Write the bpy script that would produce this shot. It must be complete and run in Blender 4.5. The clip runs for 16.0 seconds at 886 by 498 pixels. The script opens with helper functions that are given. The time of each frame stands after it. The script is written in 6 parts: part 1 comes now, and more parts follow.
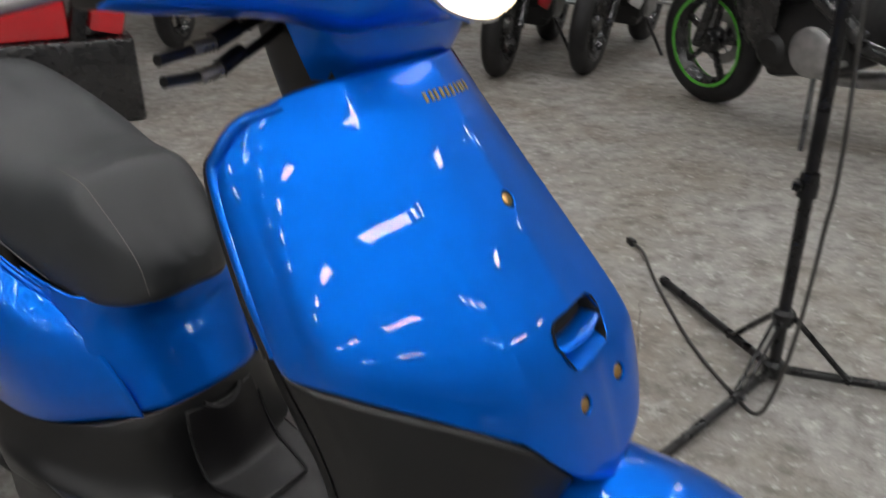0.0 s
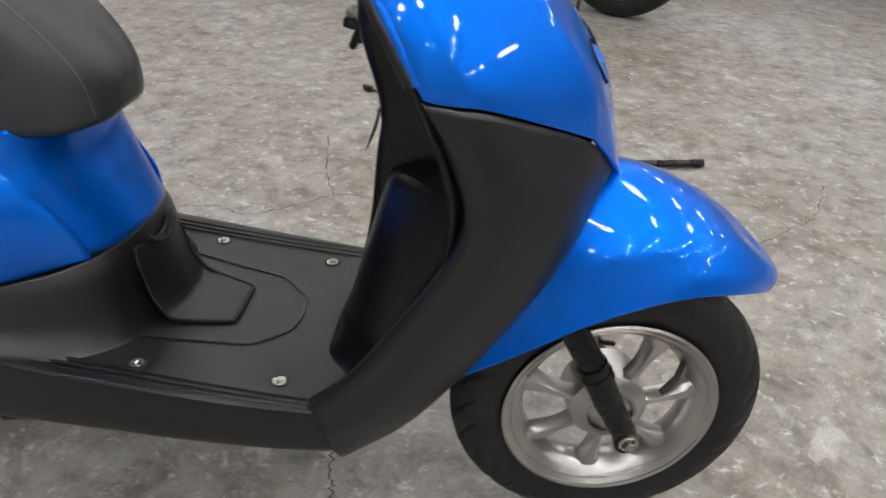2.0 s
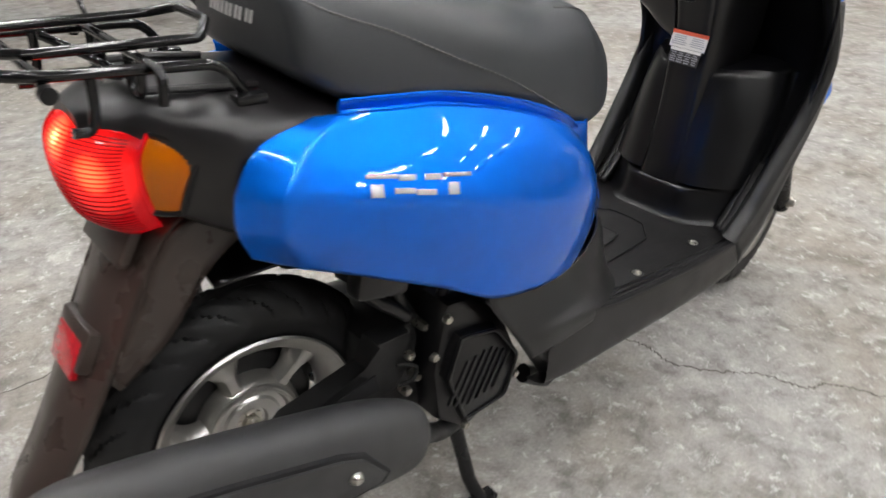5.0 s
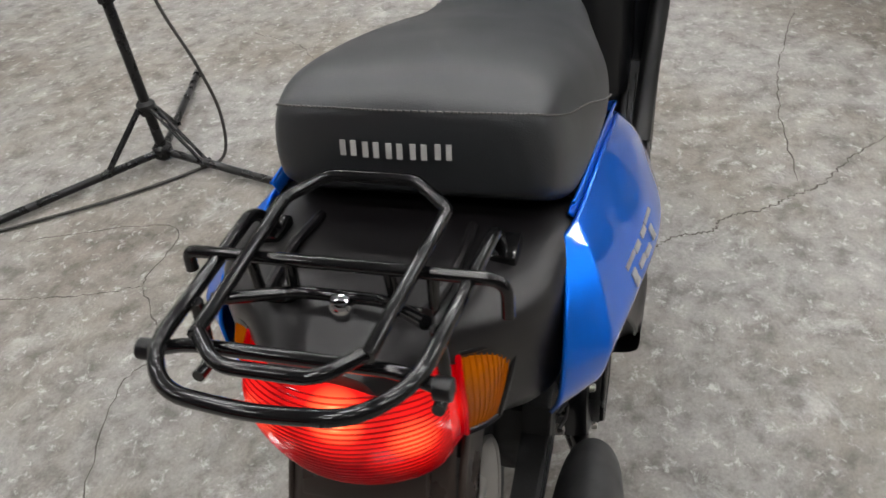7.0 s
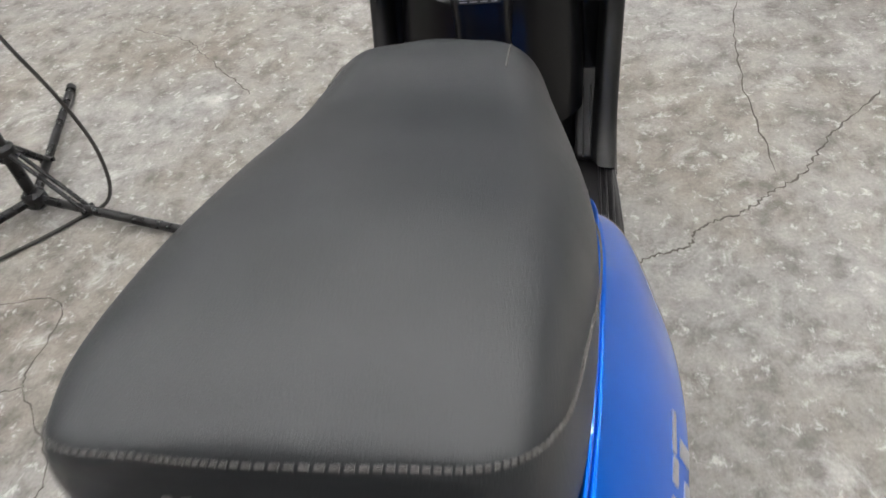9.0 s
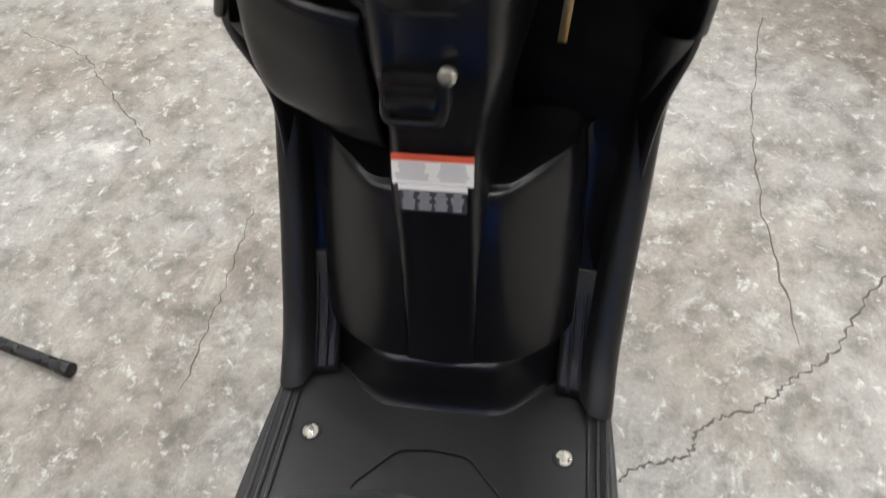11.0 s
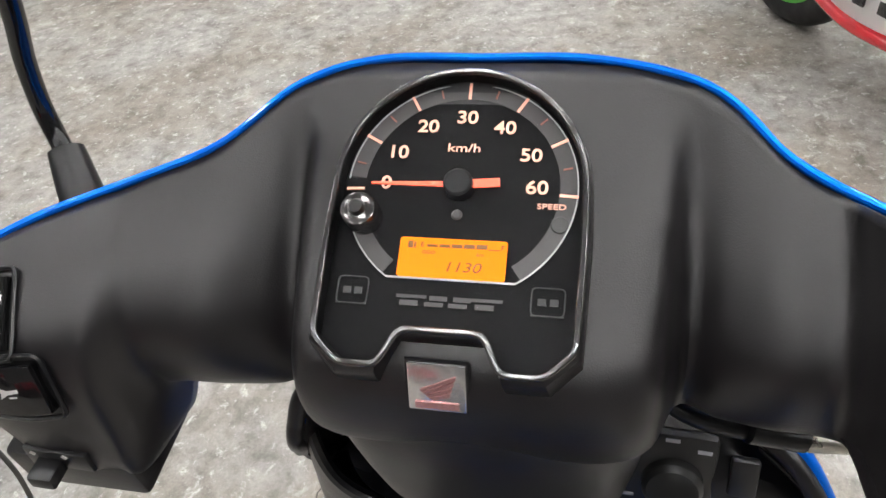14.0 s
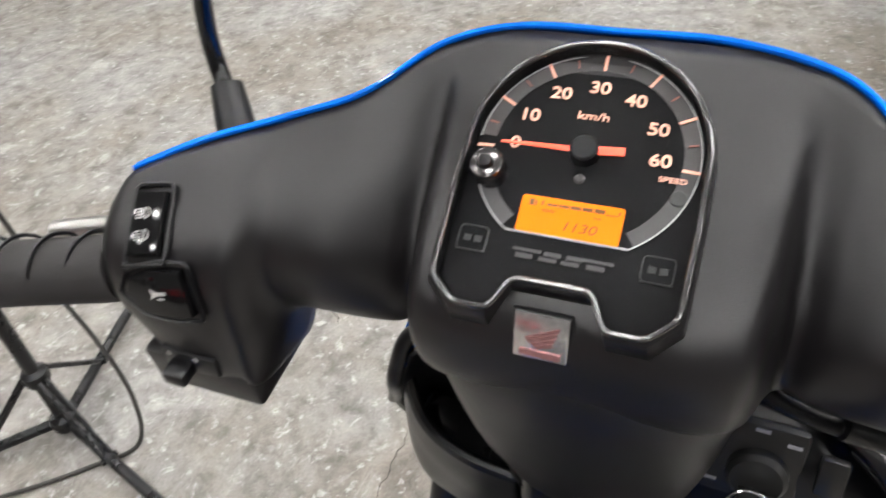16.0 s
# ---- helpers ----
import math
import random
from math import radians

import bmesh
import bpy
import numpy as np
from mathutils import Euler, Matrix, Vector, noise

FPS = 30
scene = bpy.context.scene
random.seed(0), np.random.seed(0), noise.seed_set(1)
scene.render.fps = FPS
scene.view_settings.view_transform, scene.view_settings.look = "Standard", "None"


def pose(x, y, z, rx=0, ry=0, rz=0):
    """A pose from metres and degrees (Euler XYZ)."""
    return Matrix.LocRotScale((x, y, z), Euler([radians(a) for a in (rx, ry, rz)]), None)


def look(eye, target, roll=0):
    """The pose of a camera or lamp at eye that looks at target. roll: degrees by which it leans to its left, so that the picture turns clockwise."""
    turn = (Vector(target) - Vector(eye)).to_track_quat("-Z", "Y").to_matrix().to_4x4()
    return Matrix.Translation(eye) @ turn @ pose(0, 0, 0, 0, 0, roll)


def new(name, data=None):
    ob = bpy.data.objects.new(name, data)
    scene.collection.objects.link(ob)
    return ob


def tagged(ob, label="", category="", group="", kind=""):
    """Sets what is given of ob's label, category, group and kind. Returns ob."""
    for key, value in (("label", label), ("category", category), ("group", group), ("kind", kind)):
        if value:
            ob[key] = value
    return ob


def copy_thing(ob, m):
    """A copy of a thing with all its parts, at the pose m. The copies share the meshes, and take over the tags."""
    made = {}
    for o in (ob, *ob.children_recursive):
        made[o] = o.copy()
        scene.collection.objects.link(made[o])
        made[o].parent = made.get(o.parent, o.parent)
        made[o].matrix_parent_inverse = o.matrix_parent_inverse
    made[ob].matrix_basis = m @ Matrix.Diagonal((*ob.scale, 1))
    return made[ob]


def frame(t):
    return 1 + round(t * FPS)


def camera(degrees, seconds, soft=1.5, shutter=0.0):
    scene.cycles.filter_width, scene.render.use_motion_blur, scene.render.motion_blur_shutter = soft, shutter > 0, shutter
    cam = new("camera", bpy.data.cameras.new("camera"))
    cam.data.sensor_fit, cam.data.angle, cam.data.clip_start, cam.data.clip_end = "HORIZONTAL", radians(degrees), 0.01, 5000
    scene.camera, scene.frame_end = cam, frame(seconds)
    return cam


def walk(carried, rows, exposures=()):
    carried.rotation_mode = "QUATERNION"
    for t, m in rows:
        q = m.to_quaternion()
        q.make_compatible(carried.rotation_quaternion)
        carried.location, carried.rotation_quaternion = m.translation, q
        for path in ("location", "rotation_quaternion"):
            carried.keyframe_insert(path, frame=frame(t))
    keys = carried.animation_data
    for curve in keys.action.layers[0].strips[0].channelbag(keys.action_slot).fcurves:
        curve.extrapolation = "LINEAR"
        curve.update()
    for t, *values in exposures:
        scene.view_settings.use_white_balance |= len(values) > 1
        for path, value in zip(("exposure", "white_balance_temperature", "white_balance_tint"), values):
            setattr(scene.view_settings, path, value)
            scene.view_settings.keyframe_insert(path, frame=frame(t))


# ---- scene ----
cam = camera(60.3, 16.0, shutter=0.4)
PATH = [
    (0, (1.306, -0.512, 0.979), (0.254, 0.969, 0.143), -0.5),
    (0.5, (1.325, -0.592, 0.918), (0.517, 0.978, -0.021), 1.9),
    (1, (1.286, -0.648, 0.881), (0.73, 0.971, -0.154), 3.5),
    (1.5, (1.153, -0.706, 0.873), (0.835, 0.956, -0.193), 4.8),
    (2, (1.005, -0.786, 0.887), (0.872, 0.911, -0.163), 4.0),
    (2.5, (0.828, -0.881, 0.912), (0.876, 0.837, -0.111), 3.3),
    (3, (0.656, -0.925, 0.909), (0.876, 0.8, -0.078), 2.8),
    (3.5, (0.419, -0.91, 0.903), (0.827, 0.794, -0.061), 2.6),
    (4, (0.164, -0.889, 0.897), (0.79, 0.755, -0.055), 2.4),
    (4.5, (-0.072, -0.842, 0.898), (0.803, 0.676, -0.067), 1.9),
    (5, (-0.267, -0.707, 0.891), (0.861, 0.614, -0.1), 1.1),
    (5.2, (-0.336, -0.662, 0.893), (0.886, 0.566, -0.107), 0.6),
    (7.3, (-0.391, -0.16, 1.023), (1.079, 0.306, -0.251), -8.2),
    (7.5, (-0.336, -0.156, 1.023), (1.121, 0.306, -0.268), -9.2),
    (8, (-0.266, -0.157, 1.023), (1.156, 0.295, -0.309), -10.9),
    (8.5, (-0.198, -0.148, 1.011), (1.21, 0.267, -0.347), -11.6),
    (8.7, (-0.15, -0.143, 1.009), (1.253, 0.25, -0.361), -11.6),
    (10.8, (0.379, -0.086, 0.977), (1.685, 0.139, -0.52), -4.3),
    (11, (0.412, -0.089, 0.99), (1.722, 0.156, -0.501), -3.6),
    (11.5, (0.515, -0.047, 1.089), (1.773, 0.177, -0.45), -3.4),
    (12, (0.588, -0.076, 1.124), (1.847, 0.272, -0.39), -6.9),
    (12.5, (0.603, -0.069, 1.164), (1.957, 0.34, -0.25), -8.4),
    (13, (0.614, -0.072, 1.176), (2.014, 0.377, -0.179), -8.3),
    (13.5, (0.619, -0.075, 1.168), (2.064, 0.39, -0.135), -7.6),
    (14, (0.618, -0.068, 1.167), (2.065, 0.421, -0.124), -7.4),
    (14.5, (0.616, -0.066, 1.167), (2.057, 0.435, -0.126), -7.2),
    (15, (0.613, -0.064, 1.168), (2.037, 0.463, -0.134), -7.0),
    (15.5, (0.615, -0.068, 1.167), (2.031, 0.513, -0.12), -6.1),
    (16, (0.594, -0.068, 1.171), (1.929, 0.659, -0.129), -6.9),
]
EXPOSURE = [(0, -0.9), (0.5, -0.78), (1.0, -0.65), (1.5, -0.52), (2.0, -0.4), (3.0, -0.18), (3.5, -0.04), (4.5, 0.08), (5.0, 0.06), (7.5, -0.5), (8.5, -0.36), (11.0, 0.05), (12.0, 0.2), (13.0, 0.04), (16.0, 0.04)]
walk(cam, [(t, look(eye, target, roll)) for t, eye, target, roll in PATH], EXPOSURE)

# ---- light ----
world = bpy.data.worlds.new("workshop_air")
scene.world = world
world.use_nodes = True
world.node_tree.nodes["Background"].inputs[0].default_value = (0.9, 0.95, 1.0, 1)
world.node_tree.nodes["Background"].inputs[1].default_value = 0.05
LAMP = 60.0


# ---- materials ----
def mat(name, color, rough=0.5, metal=0.0, vary=0.0, vary_scale=8.0, bump=0.0, bump_scale=400.0, coat=0.0, spec=0.5, rough_vary=0.0, emit=None, emit_power=0.0, transmit=0.0, fine=0.0):
    m = bpy.data.materials.new(name)
    m.use_nodes = True
    nt = m.node_tree
    b = nt.nodes["Principled BSDF"]
    b.inputs["Roughness"].default_value = rough
    b.inputs["Metallic"].default_value = metal
    b.inputs["Specular IOR Level"].default_value = spec
    b.inputs["Coat Weight"].default_value = coat
    b.inputs["Coat Roughness"].default_value = 0.03
    b.inputs["Transmission Weight"].default_value = transmit
    b.inputs["Base Color"].default_value = (*color, 1)
    if emit:
        b.inputs["Emission Color"].default_value = (*emit, 1)
        b.inputs["Emission Strength"].default_value = emit_power
    if vary or bump or rough_vary or fine:
        co = nt.nodes.new("ShaderNodeTexCoord")
    if vary or fine:
        mix = nt.nodes.new("ShaderNodeMix")
        mix.data_type = "RGBA"
        mix.blend_type = "MULTIPLY"
        n1 = nt.nodes.new("ShaderNodeTexNoise")
        n1.inputs["Scale"].default_value = vary_scale
        n1.inputs["Detail"].default_value = 6
        n2 = nt.nodes.new("ShaderNodeTexNoise")
        n2.inputs["Scale"].default_value = bump_scale
        n2.inputs["Detail"].default_value = 2
        r1 = nt.nodes.new("ShaderNodeMapRange")
        r1.inputs["From Min"].default_value, r1.inputs["From Max"].default_value = 0.3, 0.7
        r1.inputs["To Min"].default_value, r1.inputs["To Max"].default_value = 1 - vary, 1 + vary
        r2 = nt.nodes.new("ShaderNodeMapRange")
        r2.inputs["From Min"].default_value, r2.inputs["From Max"].default_value = 0.35, 0.65
        r2.inputs["To Min"].default_value, r2.inputs["To Max"].default_value = 1 - fine, 1 + fine
        mul = nt.nodes.new("ShaderNodeMath")
        mul.operation = "MULTIPLY"
        nt.links.new(co.outputs["Object"], n1.inputs["Vector"])
        nt.links.new(co.outputs["Object"], n2.inputs["Vector"])
        nt.links.new(n1.outputs["Fac"], r1.inputs["Value"])
        nt.links.new(n2.outputs["Fac"], r2.inputs["Value"])
        nt.links.new(r1.outputs["Result"], mul.inputs[0])
        nt.links.new(r2.outputs["Result"], mul.inputs[1])
        mix.inputs["Factor"].default_value = 1
        mix.inputs["A"].default_value = (*color, 1)
        nt.links.new(mul.outputs[0], mix.inputs["B"])
        nt.links.new(mix.outputs["Result"], b.inputs["Base Color"])
    if rough_vary:
        n3 = nt.nodes.new("ShaderNodeTexNoise")
        n3.inputs["Scale"].default_value = vary_scale * 2.3
        n3.inputs["Detail"].default_value = 5
        r3 = nt.nodes.new("ShaderNodeMapRange")
        r3.inputs["From Min"].default_value, r3.inputs["From Max"].default_value = 0.3, 0.7
        r3.inputs["To Min"].default_value, r3.inputs["To Max"].default_value = max(0.02, rough - rough_vary), rough + rough_vary
        nt.links.new(co.outputs["Object"], n3.inputs["Vector"])
        nt.links.new(n3.outputs["Fac"], r3.inputs["Value"])
        nt.links.new(r3.outputs["Result"], b.inputs["Roughness"])
    if bump:
        n4 = nt.nodes.new("ShaderNodeTexNoise")
        n4.inputs["Scale"].default_value = bump_scale
        n4.inputs["Detail"].default_value = 3
        bp = nt.nodes.new("ShaderNodeBump")
        bp.inputs["Strength"].default_value = bump
        bp.inputs["Distance"].default_value = 0.001
        nt.links.new(co.outputs["Object"], n4.inputs["Vector"])
        nt.links.new(n4.outputs["Fac"], bp.inputs["Height"])
        nt.links.new(bp.outputs["Normal"], b.inputs["Normal"])
    return m


BLUE = mat("blue_metallic_paint", (0.0, 0.158, 0.8), 0.37, 0.7, 0.04, 30, coat=1.0, spec=0.1, fine=0.05, bump_scale=2500)
BLUE.node_tree.nodes["Principled BSDF"].inputs["Coat Roughness"].default_value = 0.012
BLUE.node_tree.nodes["Principled BSDF"].inputs["Coat IOR"].default_value = 1.32
BLACK = mat("black_textured_plastic", (0.0075, 0.0066, 0.0075), 0.36, 0, 0.12, 6, 0.14, 1400, rough_vary=0.03, spec=0.58)
COVERPLASTIC = mat("matt_black_cover_plastic", (0.0055, 0.0057, 0.0062), 0.4, 0, 0.12, 6, 0.16, 1400, rough_vary=0.04, spec=0.6)
SATIN = mat("black_satin_plastic", (0.0035, 0.0035, 0.0045), 0.29, 0, 0.1, 7, 0.08, 1600, rough_vary=0.015, spec=0.44)
FLOORPLASTIC = mat("black_floorboard_plastic", (0.0085, 0.0079, 0.0087), 0.36, 0, 0.18, 9, 0.3, 900, rough_vary=0.08, spec=0.42)
VINYL = mat("black_seat_vinyl", (0.028, 0.031, 0.035), 0.42, 0, 0.1, 5, 0.35, 900, rough_vary=0.05, spec=0.66)
RUBBER = mat("tyre_rubber", (0.011, 0.011, 0.012), 0.55, 0, 0.25, 10, 0.2, 300, rough_vary=0.08, spec=0.4)
GRIPRUBBER = mat("grip_rubber", (0.028, 0.026, 0.026), 0.7, 0, 0.1, 20, 0.2, 600)
ALLOY = mat("silver_painted_alloy", (0.47, 0.46, 0.44), 0.3, 0.92, 0.08, 18, 0.04, 500)
CHROME = mat("chrome", (0.75, 0.75, 0.76), 0.1, 1.0, 0.05, 40)
STEEL = mat("zinc_plated_steel", (0.5, 0.48, 0.43), 0.32, 1.0, 0.2, 60, rough_vary=0.1)
GLOSSBLACK = mat("gloss_black_steel", (0.005, 0.005, 0.0055), 0.1, 0, 0.1, 20, coat=0.2, rough_vary=0.03, spec=0.4)
FORKBLACK = mat("black_fork_paint", (0.006, 0.006, 0.0065), 0.26, 0, 0.15, 20, rough_vary=0.06, spec=0.3)
ENGINE = mat("black_engine_casting", (0.01, 0.01, 0.0105), 0.45, 0.1, 0.3, 14, 0.3, 300, rough_vary=0.15)
MUFFLER = mat("dark_grey_heat_paint", (0.035, 0.035, 0.036), 0.5, 0.1, 0.2, 10, 0.15, 700, rough_vary=0.1)
# black plastic; the brown is tail lamp glow put into the base colour
MUDGUARD = mat("black_plastic_lamp_tint", (0.034, 0.024, 0.02), 0.32, 0, 0.25, 10, 0.15, 700, rough_vary=0.1)
REDLENS = mat("red_lens", (0.38, 0.0, 0.002), 0.12, 0, spec=0.35, coat=0.1, emit=(1.0, 0.006, 0.008), emit_power=0.32)
AMBER = mat("amber_lens", (0.42, 0.1, 0.0), 0.14, 0, spec=0.45, emit=(1.0, 0.3, 0.0), emit_power=0.05)
REDREFLECTOR = mat("red_reflector", (0.5, 0.01, 0.02), 0.15, 0, 0.3, 200, coat=0.5)
GOLDTEXT = mat("gold_foil", (0.42, 0.33, 0.16), 0.35, 0.6)
SILVERTEXT = mat("silver_foil", (0.42, 0.43, 0.45), 0.4, 0.5, 0.1, 80)
GREYPRINT = mat("grey_print", (0.5, 0.49, 0.48), 0.6)
STITCH = mat("grey_thread", (0.13, 0.125, 0.12), 0.8)
LABELWHITE = mat("white_label_paper", (0.8, 0.78, 0.76), 0.5)
LABELRED = mat("red_label_print", (0.75, 0.12, 0.06), 0.5)
LABELBLACK = mat("black_label_print", (0.03, 0.03, 0.032), 0.5)
LABELGREY = mat("grey_label_print", (0.35, 0.35, 0.38), 0.5)
# near-black that puts the shade of holes, gaps and seams into the colour
DARKHOLE = mat("recess_shade_black", (0.006, 0.006, 0.007), 0.8)
SOCKET = mat("key_socket_plastic", (0.02, 0.02, 0.02), 0.35, 0, 0.2, 60)
BRASS = mat("brass_key", (0.55, 0.36, 0.14), 0.3, 1.0)
DIALBLACK = mat("dial_face_black", (0.005, 0.005, 0.0055), 0.6, 0, 0.1, 30, spec=0.08)
DIALGREY = mat("dial_ring_grey", (0.065, 0.062, 0.063), 0.5, spec=0.2)
DIALLINE = mat("dial_line_silver", (0.4, 0.4, 0.4), 0.4)
DIALTEXT = mat("dial_print_peach", (0.8, 0.42, 0.31), 0.5, emit=(1.0, 0.42, 0.27), emit_power=0.22)
DIALDIM = mat("dial_print_dim", (0.026, 0.026, 0.026), 0.5)
DIALSUB = mat("dial_minor_tick", (0.28, 0.1, 0.07), 0.5)
NEEDLE = mat("needle_red", (0.85, 0.08, 0.04), 0.4, emit=(1.0, 0.12, 0.05), emit_power=0.5)
LCD = mat("lcd_amber_backlight", (0.35, 0.08, 0.0), 0.5, emit=(1.0, 0.21, 0.0), emit_power=1.0, spec=0.1)
LCDINK = mat("lcd_segment", (0.12, 0.045, 0.0), 0.5, emit=(0.35, 0.08, 0.0), emit_power=0.15)
GLASS = mat("clear_cover", (1, 1, 1), 0.02, 0, transmit=1.0)
GLASS.node_tree.nodes["Principled BSDF"].inputs["IOR"].default_value = 1.045
HEADLENS = mat("headlamp_lens", (1, 0.9, 0.75), 0.1, 0, emit=(1.0, 0.78, 0.5), emit_power=9.0)
MIRRORGLASS = mat("mirror_glass", (0.85, 0.85, 0.86), 0.02, 1.0)
ICONWHITE = mat("white_icon_print", (0.5, 0.48, 0.47), 0.5)
GREENRIM = mat("green_rim_paint", (0.09, 0.42, 0.04), 0.35, 0, 0.1, 20, coat=0.4)
BIKEBLACK = mat("motorcycle_black_paint", (0.012, 0.012, 0.013), 0.28, 0, 0.2, 9, coat=0.4, rough_vary=0.1)
BIKERED = mat("motorcycle_red_paint", (0.55, 0.012, 0.02), 0.25, 0, 0.06, 9, coat=0.8)
BIKEWHITE = mat("motorcycle_white_paint", (0.75, 0.75, 0.74), 0.3, 0, 0.05, 9, coat=0.6)
BIKESILVER = mat("motorcycle_silver_casting", (0.42, 0.42, 0.42), 0.4, 0.8, 0.2, 20)
STANDBLACK = mat("tripod_black_tube", (0.01, 0.01, 0.011), 0.3, 0.2, 0.2, 12, rough_vary=0.1)
CABLE = mat("grey_black_cable", (0.04, 0.038, 0.035), 0.55)
CRACK = mat("crack_shadow_dirt", (0.09, 0.08, 0.07), 0.9, 0, 0.3, 30)
WALL = mat("painted_wall", (0.26, 0.26, 0.255), 0.8, 0, 0.08, 1.5, 0.1, 60)
CEIL = mat("ceiling_board", (0.25, 0.25, 0.26), 0.85, 0, 0.06, 2, 0.1, 60)
TUBE = mat("lamp_diffuser", (0.9, 0.9, 0.9), 0.4, 0, emit=(1.0, 0.985, 0.965), emit_power=LAMP)
LAMPBODY = mat("white_lamp_body", (0.8, 0.8, 0.8), 0.4)



def lit_lens(m, bulbs, reach, power):
    """A lens that shines where its bulbs stand behind it."""
    nt = m.node_tree
    co = nt.nodes.new("ShaderNodeTexCoord")
    near = None
    for p in bulbs:
        d = nt.nodes.new("ShaderNodeVectorMath")
        d.operation = "DISTANCE"
        d.inputs[1].default_value = p
        nt.links.new(co.outputs["Object"], d.inputs[0])
        if near is None:
            near = d.outputs["Value"]
        else:
            least = nt.nodes.new("ShaderNodeMath")
            least.operation = "MINIMUM"
            nt.links.new(near, least.inputs[0])
            nt.links.new(d.outputs["Value"], least.inputs[1])
            near = least.outputs[0]
    span = nt.nodes.new("ShaderNodeMapRange")
    span.inputs["From Max"].default_value = reach
    nt.links.new(near, span.inputs["Value"])
    r = nt.nodes.new("ShaderNodeValToRGB")
    e = r.color_ramp.elements
    for _ in range(2):
        e.new(0.5)
    for k, (at, c) in zip(e, ((0.0, (1.0, 0.62, 0.25)), (0.22, (1.0, 0.09, 0.03)), (0.5, (0.3, 0.005, 0.004)), (1.0, (0.05, 0.0, 0.0004)))):
        k.position, k.color = at, (*c, 1)
    nt.links.new(span.outputs["Result"], r.inputs[0])
    b = nt.nodes["Principled BSDF"]
    nt.links.new(r.outputs[0], b.inputs["Emission Color"])
    b.inputs["Emission Strength"].default_value = power


RIBLENS = mat("red_lens_rib", (0.3, 0.0, 0.002), 0.12, 0, spec=0.35)
for lens, power in ((REDLENS, 4.4), (RIBLENS, 1.0)):
    lit_lens(lens, ((-0.719, -0.008, 0.638), (-0.702, -0.05, 0.616), (-0.702, 0.05, 0.616)), 0.044, power)


def concrete():
    m = bpy.data.materials.new("stained_concrete")
    m.use_nodes = True
    nt = m.node_tree
    b = nt.nodes["Principled BSDF"]
    co = nt.nodes.new("ShaderNodeTexCoord")

    def tex(scale, detail, rough=0.6, distort=0.0):
        n = nt.nodes.new("ShaderNodeTexNoise")
        n.inputs["Scale"].default_value, n.inputs["Detail"].default_value = scale, detail
        n.inputs["Roughness"].default_value, n.inputs["Distortion"].default_value = rough, distort
        nt.links.new(co.outputs["Object"], n.inputs["Vector"])
        return n.outputs["Fac"]

    def ramp(src, stops):
        r = nt.nodes.new("ShaderNodeValToRGB")
        e = r.color_ramp.elements
        while len(e) < len(stops):
            e.new(0.5)
        for k, (at, c) in zip(e, stops):
            k.position, k.color = at, (*c, 1)
        nt.links.new(src, r.inputs[0])
        return r.outputs[0]

    def mixed(a, c, fac, how="MIX"):
        x = nt.nodes.new("ShaderNodeMix")
        x.data_type, x.blend_type = "RGBA", how
        if isinstance(fac, float):
            x.inputs["Factor"].default_value = fac
        else:
            nt.links.new(fac, x.inputs["Factor"])
        nt.links.new(a, x.inputs["A"])
        nt.links.new(c, x.inputs["B"])
        return x.outputs["Result"]

    big = ramp(tex(1.6, 6, 0.62), [(0.3, (0.17, 0.145, 0.12)), (0.46, (0.24, 0.222, 0.198)), (0.56, (0.266, 0.254, 0.24)), (0.75, (0.33, 0.323, 0.312))])
    blotch = ramp(tex(14, 9, 0.72, 0.2), [(0.36, (0.5, 0.49, 0.47)), (0.5, (1, 1, 1)), (0.64, (1.35, 1.35, 1.34))])
    c = mixed(big, blotch, 0.85, "MULTIPLY")
    white = ramp(tex(34, 8, 0.74, 0.35), [(0.56, (0, 0, 0)), (0.65, (1, 1, 1))])
    pale = nt.nodes.new("ShaderNodeRGB")
    pale.outputs[0].default_value = (0.64, 0.63, 0.61, 1)
    half = nt.nodes.new("ShaderNodeMath")
    half.operation = "MULTIPLY"
    half.inputs[1].default_value = 0.62
    nt.links.new(white, half.inputs[0])
    c = mixed(c, pale.outputs[0], half.outputs[0])
    wide = ramp(tex(8, 9, 0.76, 0.5), [(0.56, (0, 0, 0)), (0.66, (1, 1, 1))])
    third = nt.nodes.new("ShaderNodeMath")
    third.operation = "MULTIPLY"
    third.inputs[1].default_value = 0.4
    nt.links.new(wide, third.inputs[0])
    c = mixed(c, pale.outputs[0], third.outputs[0])
    dark = ramp(tex(17, 6, 0.7, 0.2), [(0.66, (0, 0, 0)), (0.78, (1, 1, 1))])
    oil = nt.nodes.new("ShaderNodeRGB")
    oil.outputs[0].default_value = (0.12, 0.105, 0.09, 1)
    half2 = nt.nodes.new("ShaderNodeMath")
    half2.operation = "MULTIPLY"
    half2.inputs[1].default_value = 0.6
    nt.links.new(dark, half2.inputs[0])
    c = mixed(c, oil.outputs[0], half2.outputs[0])
    grain = ramp(tex(160, 4, 0.7), [(0.3, (0.75, 0.75, 0.75)), (0.7, (1.2, 1.2, 1.2))])
    c = mixed(c, grain, 0.7, "MULTIPLY")
    nt.links.new(c, b.inputs["Base Color"])
    rr = ramp(tex(6, 5), [(0.35, (0.45, 0.45, 0.45)), (0.7, (0.75, 0.75, 0.75))])
    nt.links.new(rr, b.inputs["Roughness"])
    bp = nt.nodes.new("ShaderNodeBump")
